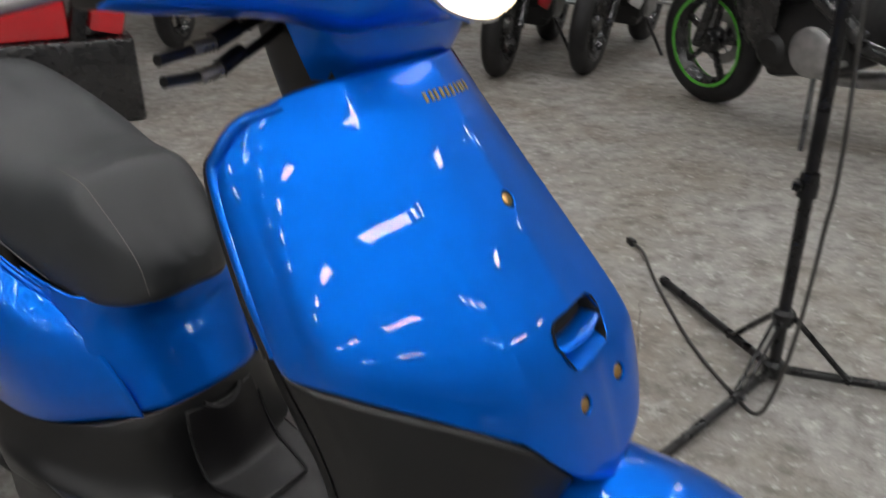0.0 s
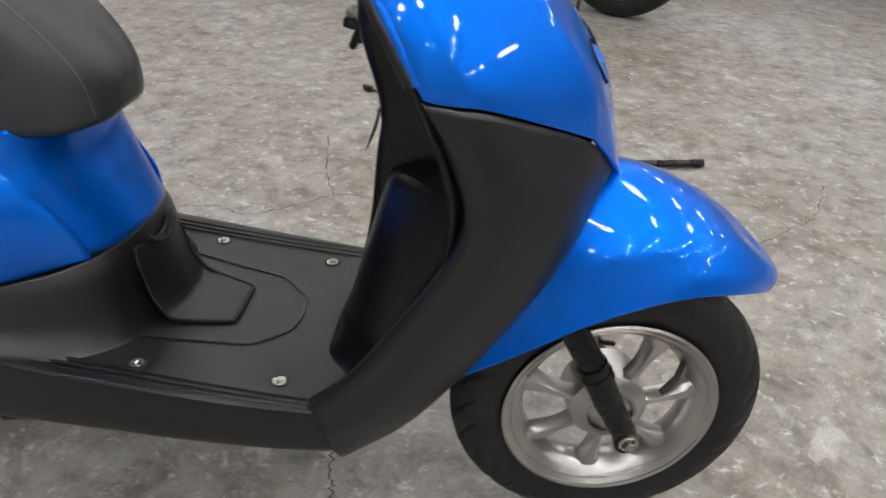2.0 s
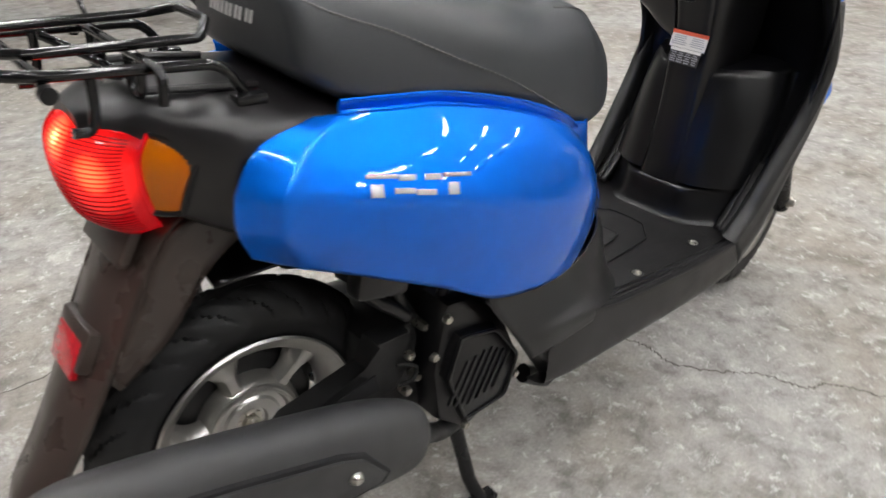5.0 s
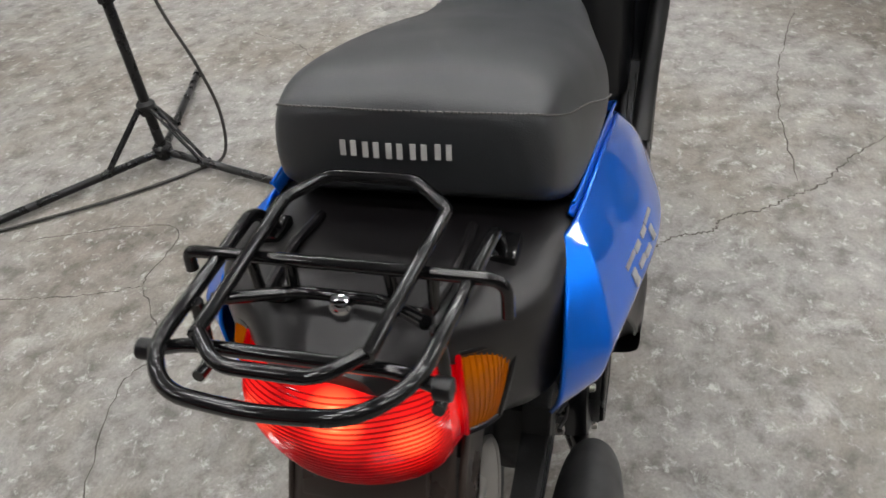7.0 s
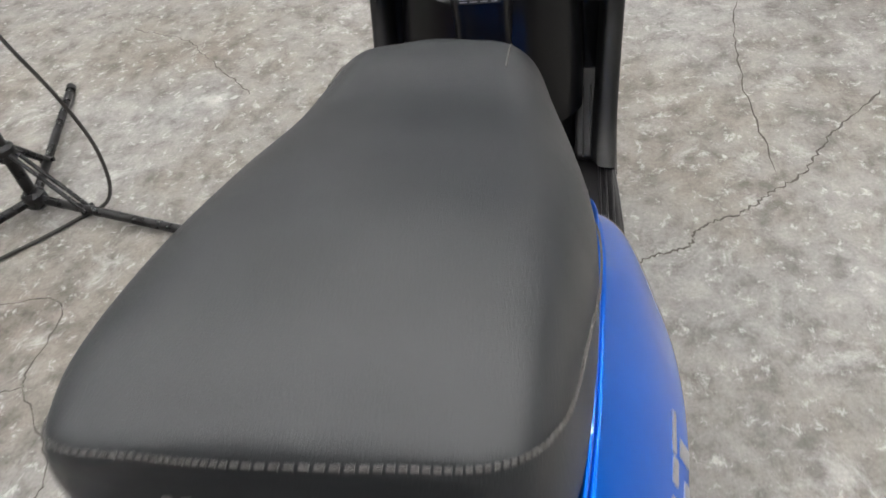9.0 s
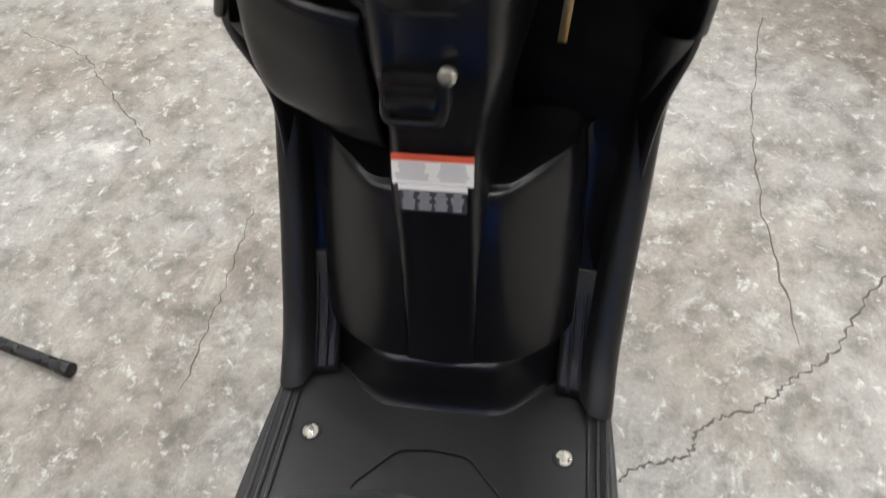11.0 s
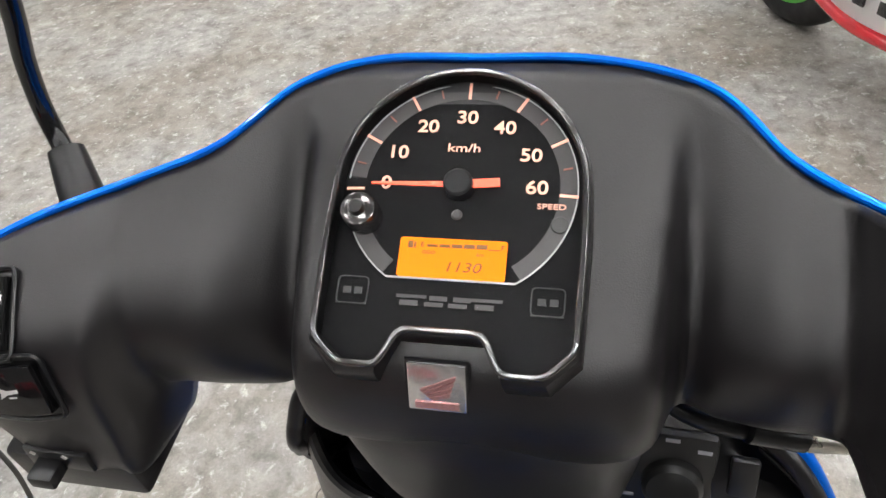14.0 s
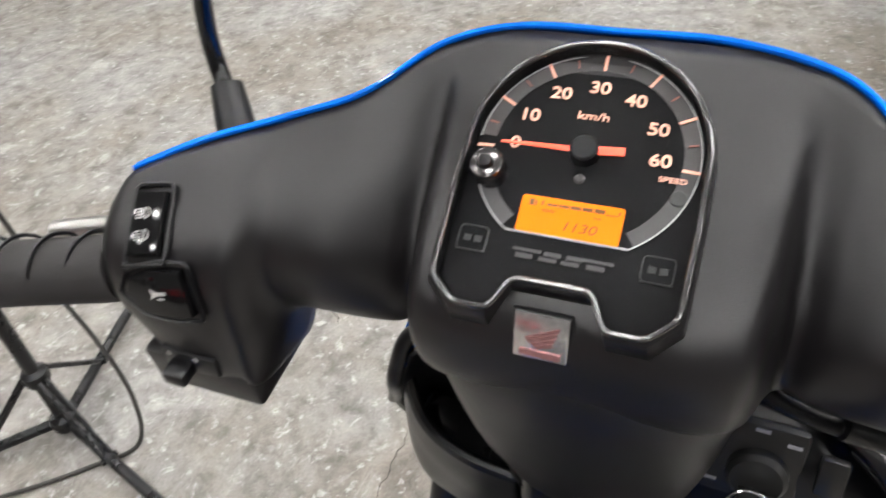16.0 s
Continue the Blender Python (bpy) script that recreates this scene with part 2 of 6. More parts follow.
    bp.inputs["Strength"].default_value, bp.inputs["Distance"].default_value = 0.16, 0.004
    nt.links.new(tex(60, 8, 0.7), bp.inputs["Height"])
    nt.links.new(bp.outputs["Normal"], b.inputs["Normal"])
    return m


CONCRETE = concrete()


# ---- mesh tools ----
def thing(name, at, label, category, group="", kind=""):
    root = new(name)
    root.empty_display_size = 0.1
    root.location = at
    root["at"] = tuple(at)
    return tagged(root, label, category, group, kind)


def where(ob):
    v = Vector((0, 0, 0))
    while ob:
        v += ob.location
        ob = ob.parent
    return v


def part(name, bm, material, parent=None, label="", smooth=True, thick=0.0, bevel=0.0):
    me = bpy.data.meshes.new(name)
    bmesh.ops.recalc_face_normals(bm, faces=bm.faces)
    if parent:
        bmesh.ops.translate(bm, vec=-where(parent), verts=bm.verts)
    bm.to_mesh(me)
    bm.free()
    if smooth:
        for p in me.polygons:
            p.use_smooth = True
        me.set_sharp_from_angle(angle=radians(38))
    for m in material if isinstance(material, (list, tuple)) else (material,):
        me.materials.append(m)
    ob = new(name, me)
    if parent:
        ob.parent = parent
    if thick:
        s = ob.modifiers.new("thickness", "SOLIDIFY")
        s.thickness, s.offset = thick, -1
    if bevel:
        s = ob.modifiers.new("edges", "BEVEL")
        s.width, s.segments, s.limit_method = bevel, 2, "ANGLE"
    return tagged(ob, label)


def cr(points, n, closed=False):
    """A smooth curve through the points, as n places."""
    p = np.array(points, float)
    k = len(p)
    t = np.linspace(0, k if closed else k - 1, n, endpoint=not closed)
    i = np.minimum(t.astype(int), k - 1 if closed else k - 2)
    f = (t - i)[:, None]
    if closed:
        a, b, c, d = p[(i - 1) % k], p[i % k], p[(i + 1) % k], p[(i + 2) % k]
    else:
        q = np.vstack([2 * p[0] - p[1], p, 2 * p[-1] - p[-2]])
        a, b, c, d = q[i], q[i + 1], q[i + 2], q[i + 3]
    return 0.5 * (2 * b + (c - a) * f + (2 * a - 5 * b + 4 * c - d) * f**2 + (3 * b - a - 3 * c + d) * f**3)


def grid(g, wrap=False, cap=False):
    bm = bmesh.new()
    n, m = len(g), len(g[0])
    v = [[bm.verts.new(p) for p in row] for row in g]
    for i in range(n - 1):
        for j in range(m if wrap else m - 1):
            bm.faces.new((v[i][j], v[i][(j + 1) % m], v[i + 1][(j + 1) % m], v[i + 1][j]))
    if cap:
        bm.faces.new(v[0])
        bm.faces.new(v[-1])
    bmesh.ops.remove_doubles(bm, verts=bm.verts, dist=1e-5)
    return bm


def sym(row):
    return list(row) + [(x, -y, z) for x, y, z in reversed(row[:-1])]


def flip(rows):
    return [[(x, -y, z) for x, y, z in r] for r in rows]


def surf(rows, nu=28, nv=28, wrap=False, cap=False, sharp=False):
    """A smooth sheet through rows of points."""
    a = np.array([cr(r, nu, wrap) for r in rows])
    if sharp:
        return grid(a, wrap, cap)
    g = np.array([cr(a[:, j], nv) for j in range(a.shape[1])]).transpose(1, 0, 2)
    return grid(g, wrap, cap)


def tube(points, r, n=10, smooth=0, taper=None, cap=True):
    """A round rod along points."""
    p = cr(points, smooth) if smooth else np.array(points, float)
    d = np.gradient(p, axis=0)
    d /= np.linalg.norm(d, axis=1)[:, None]
    up = np.array([0, 0, 1.0]) if abs(d[0][2]) < 0.9 else np.array([1.0, 0, 0])
    rows = []
    for k in range(len(p)):
        s = np.cross(d[k], up)
        s /= np.linalg.norm(s)
        up = np.cross(s, d[k])
        rr = r if taper is None else r + (taper - r) * k / (len(p) - 1)
        a = np.arange(n) * 2 * math.pi / n
        rows.append(p[k] + rr * (np.cos(a)[:, None] * s + np.sin(a)[:, None] * up))
    return grid(rows, True, cap)


def rounded(points, r=0.012, n=5):
    """A polyline whose corners are turned into arcs."""
    p = [Vector(q) for q in points]
    out = [p[0]]
    for a, b, c in zip(p, p[1:], p[2:]):
        u, w = (a - b), (c - b)
        k = min(r, u.length * 0.45, w.length * 0.45)
        s, e = b + u.normalized() * k, b + w.normalized() * k
        out += [(1 - t) ** 2 * s + 2 * t * (1 - t) * b + t * t * e for t in (i / n for i in range(n + 1))]
    return np.array([tuple(q) for q in out + [p[-1]]])


def spin(profile, axis="y", at=(0, 0, 0), n=64, closed=False):
    """A turned body: profile of (radius, along the axis)."""
    rows = []
    for r, h in profile + ([profile[0]] if closed else []):
        a = np.arange(n) * 2 * math.pi / n
        c, s, k = r * np.cos(a), r * np.sin(a), np.full(n, h)
        rows.append(np.stack({"y": (c, k, s), "z": (c, s, k), "x": (k, c, s)}[axis], 1) + at)
    return grid(rows, True, not closed)


def box(size, at=(0, 0, 0), turn=(0, 0, 0), bevel=0.0, seg=2):
    bm = bmesh.new()
    bmesh.ops.create_cube(bm, size=1, matrix=Matrix.Diagonal((*size, 1)))
    if bevel:
        bmesh.ops.bevel(bm, geom=bm.edges[:], offset=bevel, segments=seg, affect="EDGES", profile=0.5)
    bmesh.ops.transform(bm, matrix=pose(*at, *turn), verts=bm.verts)
    return bm


def slab(outline, low, high, m=None, bevel=0.0, seg=2):
    """A plate: an outline in a plane, from height low to high, laid by the matrix m."""
    bm = bmesh.new()
    lo = [bm.verts.new((x, y, low)) for x, y in outline]
    hi = [bm.verts.new((x, y, high)) for x, y in outline]
    k = len(outline)
    bm.faces.new(lo[::-1])
    top = bm.faces.new(hi)
    for i in range(k):
        bm.faces.new((lo[i], lo[(i + 1) % k], hi[(i + 1) % k], hi[i]))
    if bevel:
        bmesh.ops.bevel(bm, geom=list(top.edges), offset=bevel, segments=seg, affect="EDGES", profile=0.5)
    if m is not None:
        bmesh.ops.transform(bm, matrix=m, verts=bm.verts)
    return bm


def joined(*bms):
    out = bmesh.new()
    for b in bms:
        me = bpy.data.meshes.new("piece")
        b.to_mesh(me)
        out.from_mesh(me)
        b.free()
        bpy.data.meshes.remove(me)
    return out


def moved(bm, m):
    bmesh.ops.transform(bm, matrix=m, verts=bm.verts)
    return bm


def arc(cx, cy, r, a0, a1, n):
    return [(cx + r * math.cos(radians(a0 + (a1 - a0) * i / n)), cy + r * math.sin(radians(a0 + (a1 - a0) * i / n))) for i in range(n + 1)]


def band(inner, outer, low, high, m=None):
    """A strip between two open outlines of the same count, as a thin plate."""
    return slab(list(outer) + list(reversed(inner)), low, high, m)


def words(text, size, m, material, name, parent, extrude=0.0003, shear=0.0, align="CENTER", stretch=1.0, bold=0.0):
    cu = bpy.data.curves.new(name, "FONT")
    cu.body, cu.size, cu.extrude, cu.shear, cu.offset = text, size, extrude, shear, bold
    cu.align_x, cu.align_y = align, "CENTER"
    tmp = bpy.data.objects.new(name, cu)
    scene.collection.objects.link(tmp)
    me = bpy.data.meshes.new_from_object(tmp.evaluated_get(bpy.context.evaluated_depsgraph_get()))
    bpy.data.objects.remove(tmp)
    bm = bmesh.new()
    bm.from_mesh(me)
    bpy.data.meshes.remove(me)
    bmesh.ops.transform(bm, matrix=m @ Matrix.Diagonal((stretch, 1, 1, 1)), verts=bm.verts)
    return part(name, bm, material, parent, smooth=False)


def frame_at(origin, u, v):
    """A matrix whose x lies along u, y along v, at the origin."""
    u, v = Vector(u).normalized(), Vector(v)
    w = u.cross(v).normalized()
    v = w.cross(u)
    m = Matrix((u, v, w)).transposed().to_4x4()
    m.translation = origin
    return m


# ---- the workshop ----
floor = part("floor", slab([(-7, -9), (12, -9), (12, 8), (-7, 8)], -0.15, 0), CONCRETE, smooth=False)
tagged(floor, "worn grey-brown stained concrete workshop floor", "floor", kind="structure")
for name, size, at in (("wall_north", (19.4, 0.2, 4.2), (2.5, 8.1, 2.1)), ("wall_south", (19.4, 0.2, 4.2), (2.5, -9.1, 2.1)), ("wall_east", (0.2, 17, 4.2), (12.1, -0.5, 2.1)), ("wall_west", (0.2, 17, 4.2), (-7.1, -0.5, 2.1))):
    tagged(part(name, box(size, at), WALL, smooth=False), "plain grey painted workshop wall", "wall", kind="structure")
tagged(part("ceiling", box((19.4, 17.4, 0.15), (2.5, -0.5, 4.275)), CEIL, smooth=False), "plain light grey ceiling", "ceiling", kind="structure")


def ceiling_lamp():
    root = thing("ceiling_light", (0, 0, 0), "white fluorescent ceiling light, switched on", "ceiling light", "rows of ceiling lights")
    part("lamp_body", box((0.27, 0.66, 0.05), (0, 0, -0.03), bevel=0.008), LAMPBODY, root)
    part("diffuser", box((0.2, 0.6, 0.02), (0, 0, -0.064), bevel=0.004), TUBE, root)
    return root


first = ceiling_lamp()
spots = [(x, y) for y in (-7.4, -5.7, -4.1, -2.6, -1.1, 0.5, 2.3, 4.6, 6.9) for x in (-2.6, -0.8, 0.9, 2.5, 4.4, 6.5, 8.8) if x > -2 or y > -2]
for x, y in spots[1:]:
    copy_thing(first, pose(x, y, 4.19))
first.matrix_basis = pose(*spots[0], 4.19)


# ---- the scooter ----
scooter = thing("scooter", (0.6, 0, 0), "glossy blue and black motor scooter on its centre stand", "scooter")

# front shield, blue, of one sheet
SHIELD = [
    [(0.868, -0.15, 0.833), (0.888, -0.118, 0.848), (0.91, -0.085, 0.857), (0.93, -0.045, 0.862), (0.938, -0.011, 0.864)],
    [(0.858, -0.175, 0.793), (0.908, -0.153, 0.797), (0.965, -0.092, 0.797), (0.981, -0.05, 0.797), (0.988, -0.011, 0.797)],
    [(0.898, -0.192, 0.726), (0.957, -0.168, 0.722), (1.035, -0.089, 0.714), (1.0445, -0.051, 0.712), (1.05, -0.011, 0.711)],
    [(0.926, -0.197, 0.676), (0.987, -0.176, 0.672), (1.082, -0.085, 0.65), (1.094, -0.047, 0.643), (1.099, -0.011, 0.641)],
    [(0.933, -0.196, 0.662), (0.997, -0.174, 0.649), (1.088, -0.096, 0.604), (1.12, -0.056, 0.56), (1.133, -0.011, 0.533)],
]
LEAN = 0.011


def leaned(rows):
    """Both halves of a row set; the body leans a little to its right side with height."""
    out = []
    tuck = lambda z: float(np.interp(z, [0.69, 0.74, 0.8, 0.85], [1, 0.84, 0.82, 0.93]))
    for r in rows:
        s = float(np.interp(r[0][2], [0.3, 0.6], [0, LEAN]))
        k = 1 - s / abs(r[0][1])
        r = [(x, 0.0 if abs(y) < 0.02 else y, z) for x, y, z in r]
        out.append((r, [(x, y * k, z) for x, y, z in r], s))
    return [[(x, y - s, z) for x, y, z in h] for _, h, s in out], [[(x, -y * tuck(z) - s, z) for x, y, z in h] for _, h, s in out]


def shield_row(r):
    """Half of the front face, from the side crease over the soft fold to the middle."""
    return np.vstack([cr(r[:3], 20), cr(r[2:], 16)[1:]])


OUTER = [r[0] for r in SHIELD]
CREASE = [tuple(np.array(r[0]) + 0.4 * (np.array(r[1]) - np.array(r[0])) + np.array((0.003, -0.004, 0))) for r in SHIELD]
FACE = [[c] + r[1:] for c, r in zip(CREASE, SHIELD)]
# turned side edge of the shield
EDGE = [[c, tuple(0.5 * (np.array(c) + np.array(o)) + np.array((-0.003, -0.003, 0))), o, (o[0] + 0.004, o[1] + 0.008, o[2])] for c, o in zip(CREASE, OUTER)]
RH, LH = leaned(FACE)
RE, LE = leaned(EDGE)
SHEET = np.array([np.vstack([cr(c[::-1], 12)[:-1], shield_row(a), shield_row(b)[-2::-1], cr(d, 12)[1:]]) for a, b, c, d in zip(RH, LH, RE, LE)])
SHEET = np.array([cr(SHEET[:, j], 81) for j in range(SHEET.shape[1])]).transpose(1, 0, 2)
for _ in range(40):
    SHEET[1:-1] = (SHEET[:-2] + 2 * SHEET[1:-1] + SHEET[2:]) / 4
SHEET[:, :, 0] += 0.013 * np.exp(-(((SHEET[:, :, 2] - 0.61) / 0.07) ** 2)) * np.clip((SHEET[:, :, 1] - 0.005) / 0.06, 0, 1)


def shield_frame(y, z):
    """A frame on the shield at that width and height: x to the rider's left seen from ahead, y up, z outward."""
    d = (SHEET[:, :, 1] - y) ** 2 + (SHEET[:, :, 2] - z) ** 2
    i, j = np.unravel_index(d.argmin(), d.shape)
    i, j = min(max(i, 1), SHEET.shape[0] - 2), min(max(j, 1), SHEET.shape[1] - 2)
    m = frame_at(SHEET[i, j], Vector(SHEET[i, j + 1] - SHEET[i, j - 1]), Vector(SHEET[i - 1, j] - SHEET[i + 1, j]))
    m.translation = Vector(SHEET[i, j]) + m.to_3x3().col[2] * 0.0005
    return m


def cut_hole(bm, m, outline):
    """Cuts a convex outline, given in the frame m, out of a sheet."""
    inv, turn = m.inverted(), m.to_3x3()
    reach = max(math.hypot(*p) for p in outline) + 0.006
    centre = m.translation
    for a, b in zip(outline, outline[1:] + outline[:1]):
        near = [f for f in bm.faces if (f.calc_center_median() - centre).length < reach]
        geom = near + list({e for f in near for e in f.edges}) + list({v for f in near for v in f.verts})
        bmesh.ops.bisect_plane(bm, geom=geom, dist=1e-6, plane_co=m @ Vector((*a, 0)), plane_no=turn @ Vector((b[1] - a[1], a[0] - b[0], 0)))
    sign = sum(a[0] * b[1] - a[1] * b[0] for a, b in zip(outline, outline[1:] + outline[:1]))
    gone = []
    for f in bm.faces:
        p = inv @ f.calc_center_median()
        if abs(p.z) < 0.02 and all(((b[0] - a[0]) * (p.y - a[1]) - (b[1] - a[1]) * (p.x - a[0])) * sign > 0 for a, b in zip(outline, outline[1:] + outline[:1])):
            gone.append(f)
    bmesh.ops.delete(bm, geom=gone, context="FACES")


SLOT = [(-0.038, 0.004), (-0.034, 0.016), (-0.028, 0.02), (0.028, 0.022), (0.035, 0.017), (0.038, 0.006), (0.031, -0.018), (0.026, -0.023), (-0.022, -0.026), (-0.028, -0.022)]
SLOT_AT = shield_frame(-0.01, 0.66)
WELLS = [shield_frame(y, z) for y, z in ((-0.037, 0.611), (0.019, 0.611), (-0.009, 0.7575))]
ROUND = arc(0, 0, 0.0082, 0, 360, 14)[:-1]
sheet = grid(SHEET)
cut_hole(sheet, SLOT_AT, SLOT)
for m in WELLS:
    cut_hole(sheet, m, ROUND)
shield = part("front_shield", sheet, BLUE, scooter, "glossy metallic blue front shield", thick=0.004)
# brand lettering as plain bars
for k in range(5):
    m = shield_frame(-0.036 + 0.013 * k, 0.838)
    part("gold_bar", joined(moved(box((0.0028, 0.0085, 0.0012), (-0.0033, 0, 0)), m.copy()), moved(box((0.0028, 0.0085, 0.0012), (0.0033, 0, 0)), m.copy())), GOLDTEXT, shield)
# air slot with its tongue, and three screws, all set back in the sheet
ring = SLOT + SLOT[:1]
part("air_slot", joined(moved(grid([[(x, y, -0.001) for x, y in ring], [(x * 0.99, y * 0.99, -0.018) for x, y in ring]]), SLOT_AT), moved(slab(SLOT, -0.02, -0.018), SLOT_AT)), DARKHOLE, shield)
part("slot_tongue", moved(surf([[(-0.034, 0.006, -0.016), (0, 0.005, -0.016), (0.035, 0.008, -0.016)], [(-0.034, 0.001, -0.006), (0, 0.0, -0.004), (0.035, 0.003, -0.006)], [(-0.033, -0.004, -0.001), (0, -0.006, 0.003), (0.034, -0.002, -0.001)], [(-0.033, -0.006, -0.004), (0, -0.009, -0.001), (0.034, -0.004, -0.004)]], 16, 14), SLOT_AT), BLUE, shield, thick=0.0016)
part("slot_ramp", moved(surf([[(-0.029, -0.009, -0.016), (0, -0.01, -0.015), (0.033, -0.007, -0.016)], [(-0.028, -0.016, -0.009), (0, -0.017, -0.008), (0.031, -0.014, -0.009)], [(-0.025, -0.0255, -0.0015), (0, -0.0248, -0.0015), (0.028, -0.0225, -0.0015)]], 14, 10), SLOT_AT), BLUE, shield)
for m in WELLS:
    part("screw_well", moved(spin([(0.0002, -0.0105), (0.0078, -0.01), (0.0081, -0.003)], "z", n=28), m), DARKHOLE, shield)
    part("screw", moved(spin([(0.0002, -0.0006), (0.0035, -0.001), (0.0056, -0.0024), (0.0064, -0.007)], "z", n=20), m), BRASS, shield)

# black lower shield, one cover a side
LOWER = [
    [(0.931, -0.1955, 0.659), (0.996, -0.1735, 0.646), (1.084, -0.097, 0.601), (1.115, -0.059, 0.559)],
    [(0.964, -0.195, 0.605), (1.02, -0.172, 0.588), (1.08, -0.115, 0.556), (1.104, -0.074, 0.532)],
    [(0.982, -0.194, 0.545), (1.025, -0.174, 0.527), (1.07, -0.134, 0.505), (1.088, -0.095, 0.49)],
    [(0.962, -0.192, 0.48), (1.0, -0.18, 0.46), (1.04, -0.146, 0.435), (1.055, -0.106, 0.42)],
    [(0.92, -0.186, 0.405), (0.952, -0.182, 0.38), (0.985, -0.155, 0.352), (1.006, -0.112, 0.335)],
    [(0.87, -0.18, 0.325), (0.9, -0.181, 0.29), (0.928, -0.158, 0.262), (0.955, -0.114, 0.262)],
    [(0.825, -0.178, 0.279), (0.842, -0.181, 0.244), (0.856, -0.163, 0.2), (0.88, -0.112, 0.19)],
]
LOWR, LOWL = leaned(LOWER)
for rows in (LOWR, LOWL):
    turn_out = 1 if rows is LOWR else -1
    creased = []
    for k, r in enumerate(rows):
        a, b = np.array(r[0]), np.array(r[1])
        f = max(0.0, 1 - k / 3.5)
        c = a + 0.42 * (b - a) + f * np.array((0.004, -0.005 * turn_out, 0.0))
        creased.append(np.vstack([cr([a, c], 9), cr([c] + [np.array(q) for q in r[1:]], 22)[1:]]))
    creased = np.array(creased)
    c = part("lower_shield", grid(np.array([cr(creased[:, j], 44) for j in range(creased.shape[1])]).transpose(1, 0, 2)), COVERPLASTIC, scooter, "matt black plastic lower shield", thick=0.004)
    s = 1 if rows is LOWR else -1
    # the turned-in lip along the rider's side
    off = lambda dx, dy, dz: [(r[0][0] + dx, r[0][1] + dy * s, r[0][2] + dz) for r in rows]
    lip = [off(0.001, -0.0006, 0), off(-0.005, 0.003, 0.002), off(-0.008, 0.011, 0.004), off(-0.004, 0.024, 0.005), off(0.014, 0.034, 0.004)]
    part("cover_lip", surf(lip, 40, 14), COVERPLASTIC, c)

# rider's side: recessed wall, centre column, knee bulge, foot box
WALLROWS = [
    [(0.861, -0.162, 0.812), (0.892, -0.11, 0.828), (0.91, -0.06, 0.838), (0.915, 0, 0.842)],
    [(0.867, -0.184, 0.765), (0.915, -0.15, 0.76), (0.945, -0.07, 0.76), (0.95, 0, 0.76)],
    [(0.928, -0.199, 0.66), (0.962, -0.15, 0.66), (0.985, -0.07, 0.66), (0.988, 0, 0.66)],
    [(0.962, -0.188, 0.56), (0.995, -0.15, 0.56), (1.01, -0.07, 0.56), (1.012, 0, 0.56)],
    [(0.95, -0.18, 0.46), (0.975, -0.15, 0.455), (0.985, -0.07, 0.45), (0.985, 0, 0.45)],
    [(0.895, -0.172, 0.36), (0.92, -0.15, 0.35), (0.93, -0.07, 0.345), (0.93, 0, 0.345)],
    [(0.85, -0.17, 0.282), (0.862, -0.15, 0.27), (0.87, -0.07, 0.265), (0.87, 0, 0.265)],
]
LIP = [(x - 0.003, y + 0.001, z - 0.004) for x, y, z in ((0.884, -0.122, 0.842), OUTER[0], ((OUTER[0][0] + OUTER[1][0]) / 2 - 0.004, (OUTER[0][1] + OUTER[1][1]) / 2 - 0.004, (OUTER[0][2] + OUTER[1][2]) / 2), OUTER[1], OUTER[2], OUTER[3])]
inner = part("inner_shield", surf([a + b[-2::-1] for a, b in zip(*leaned(WALLROWS))], 40, 50), SATIN, scooter, "matt black inner leg shield", thick=0.003)


for side in (1, -1):
    shift = 0 if side == 1 else -2 * LEAN
    pull = (lambda z: 1.0) if side == 1 else (lambda z: float(np.interp(z, [0.69, 0.74, 0.8, 0.85], [1, 0.84, 0.82, 0.93])))
    part("shield_lip", tube([(x, y * side * pull(z) + shift, z) for x, y, z in LIP], 0.0052, 12, smooth=50), BLACK, inner)
    if side == 1:
        part("shield_rim", tube([(x + 0.005, (y - 0.0055 + 0.0015 * k) * side + shift, z + 0.001) for k, (x, y, z) in enumerate(LIP)], 0.0052, 10, smooth=40), BLUE, inner, "glossy blue painted rim")


def column_row(x, z, w, d):
    return sym([(x + d, -w * 1.2, z), (x + d * 0.45, -w * 1.05, z), (x + 0.004, -w * 0.78, z), (x, -w * 0.45, z), (x - 0.001, 0, z)])


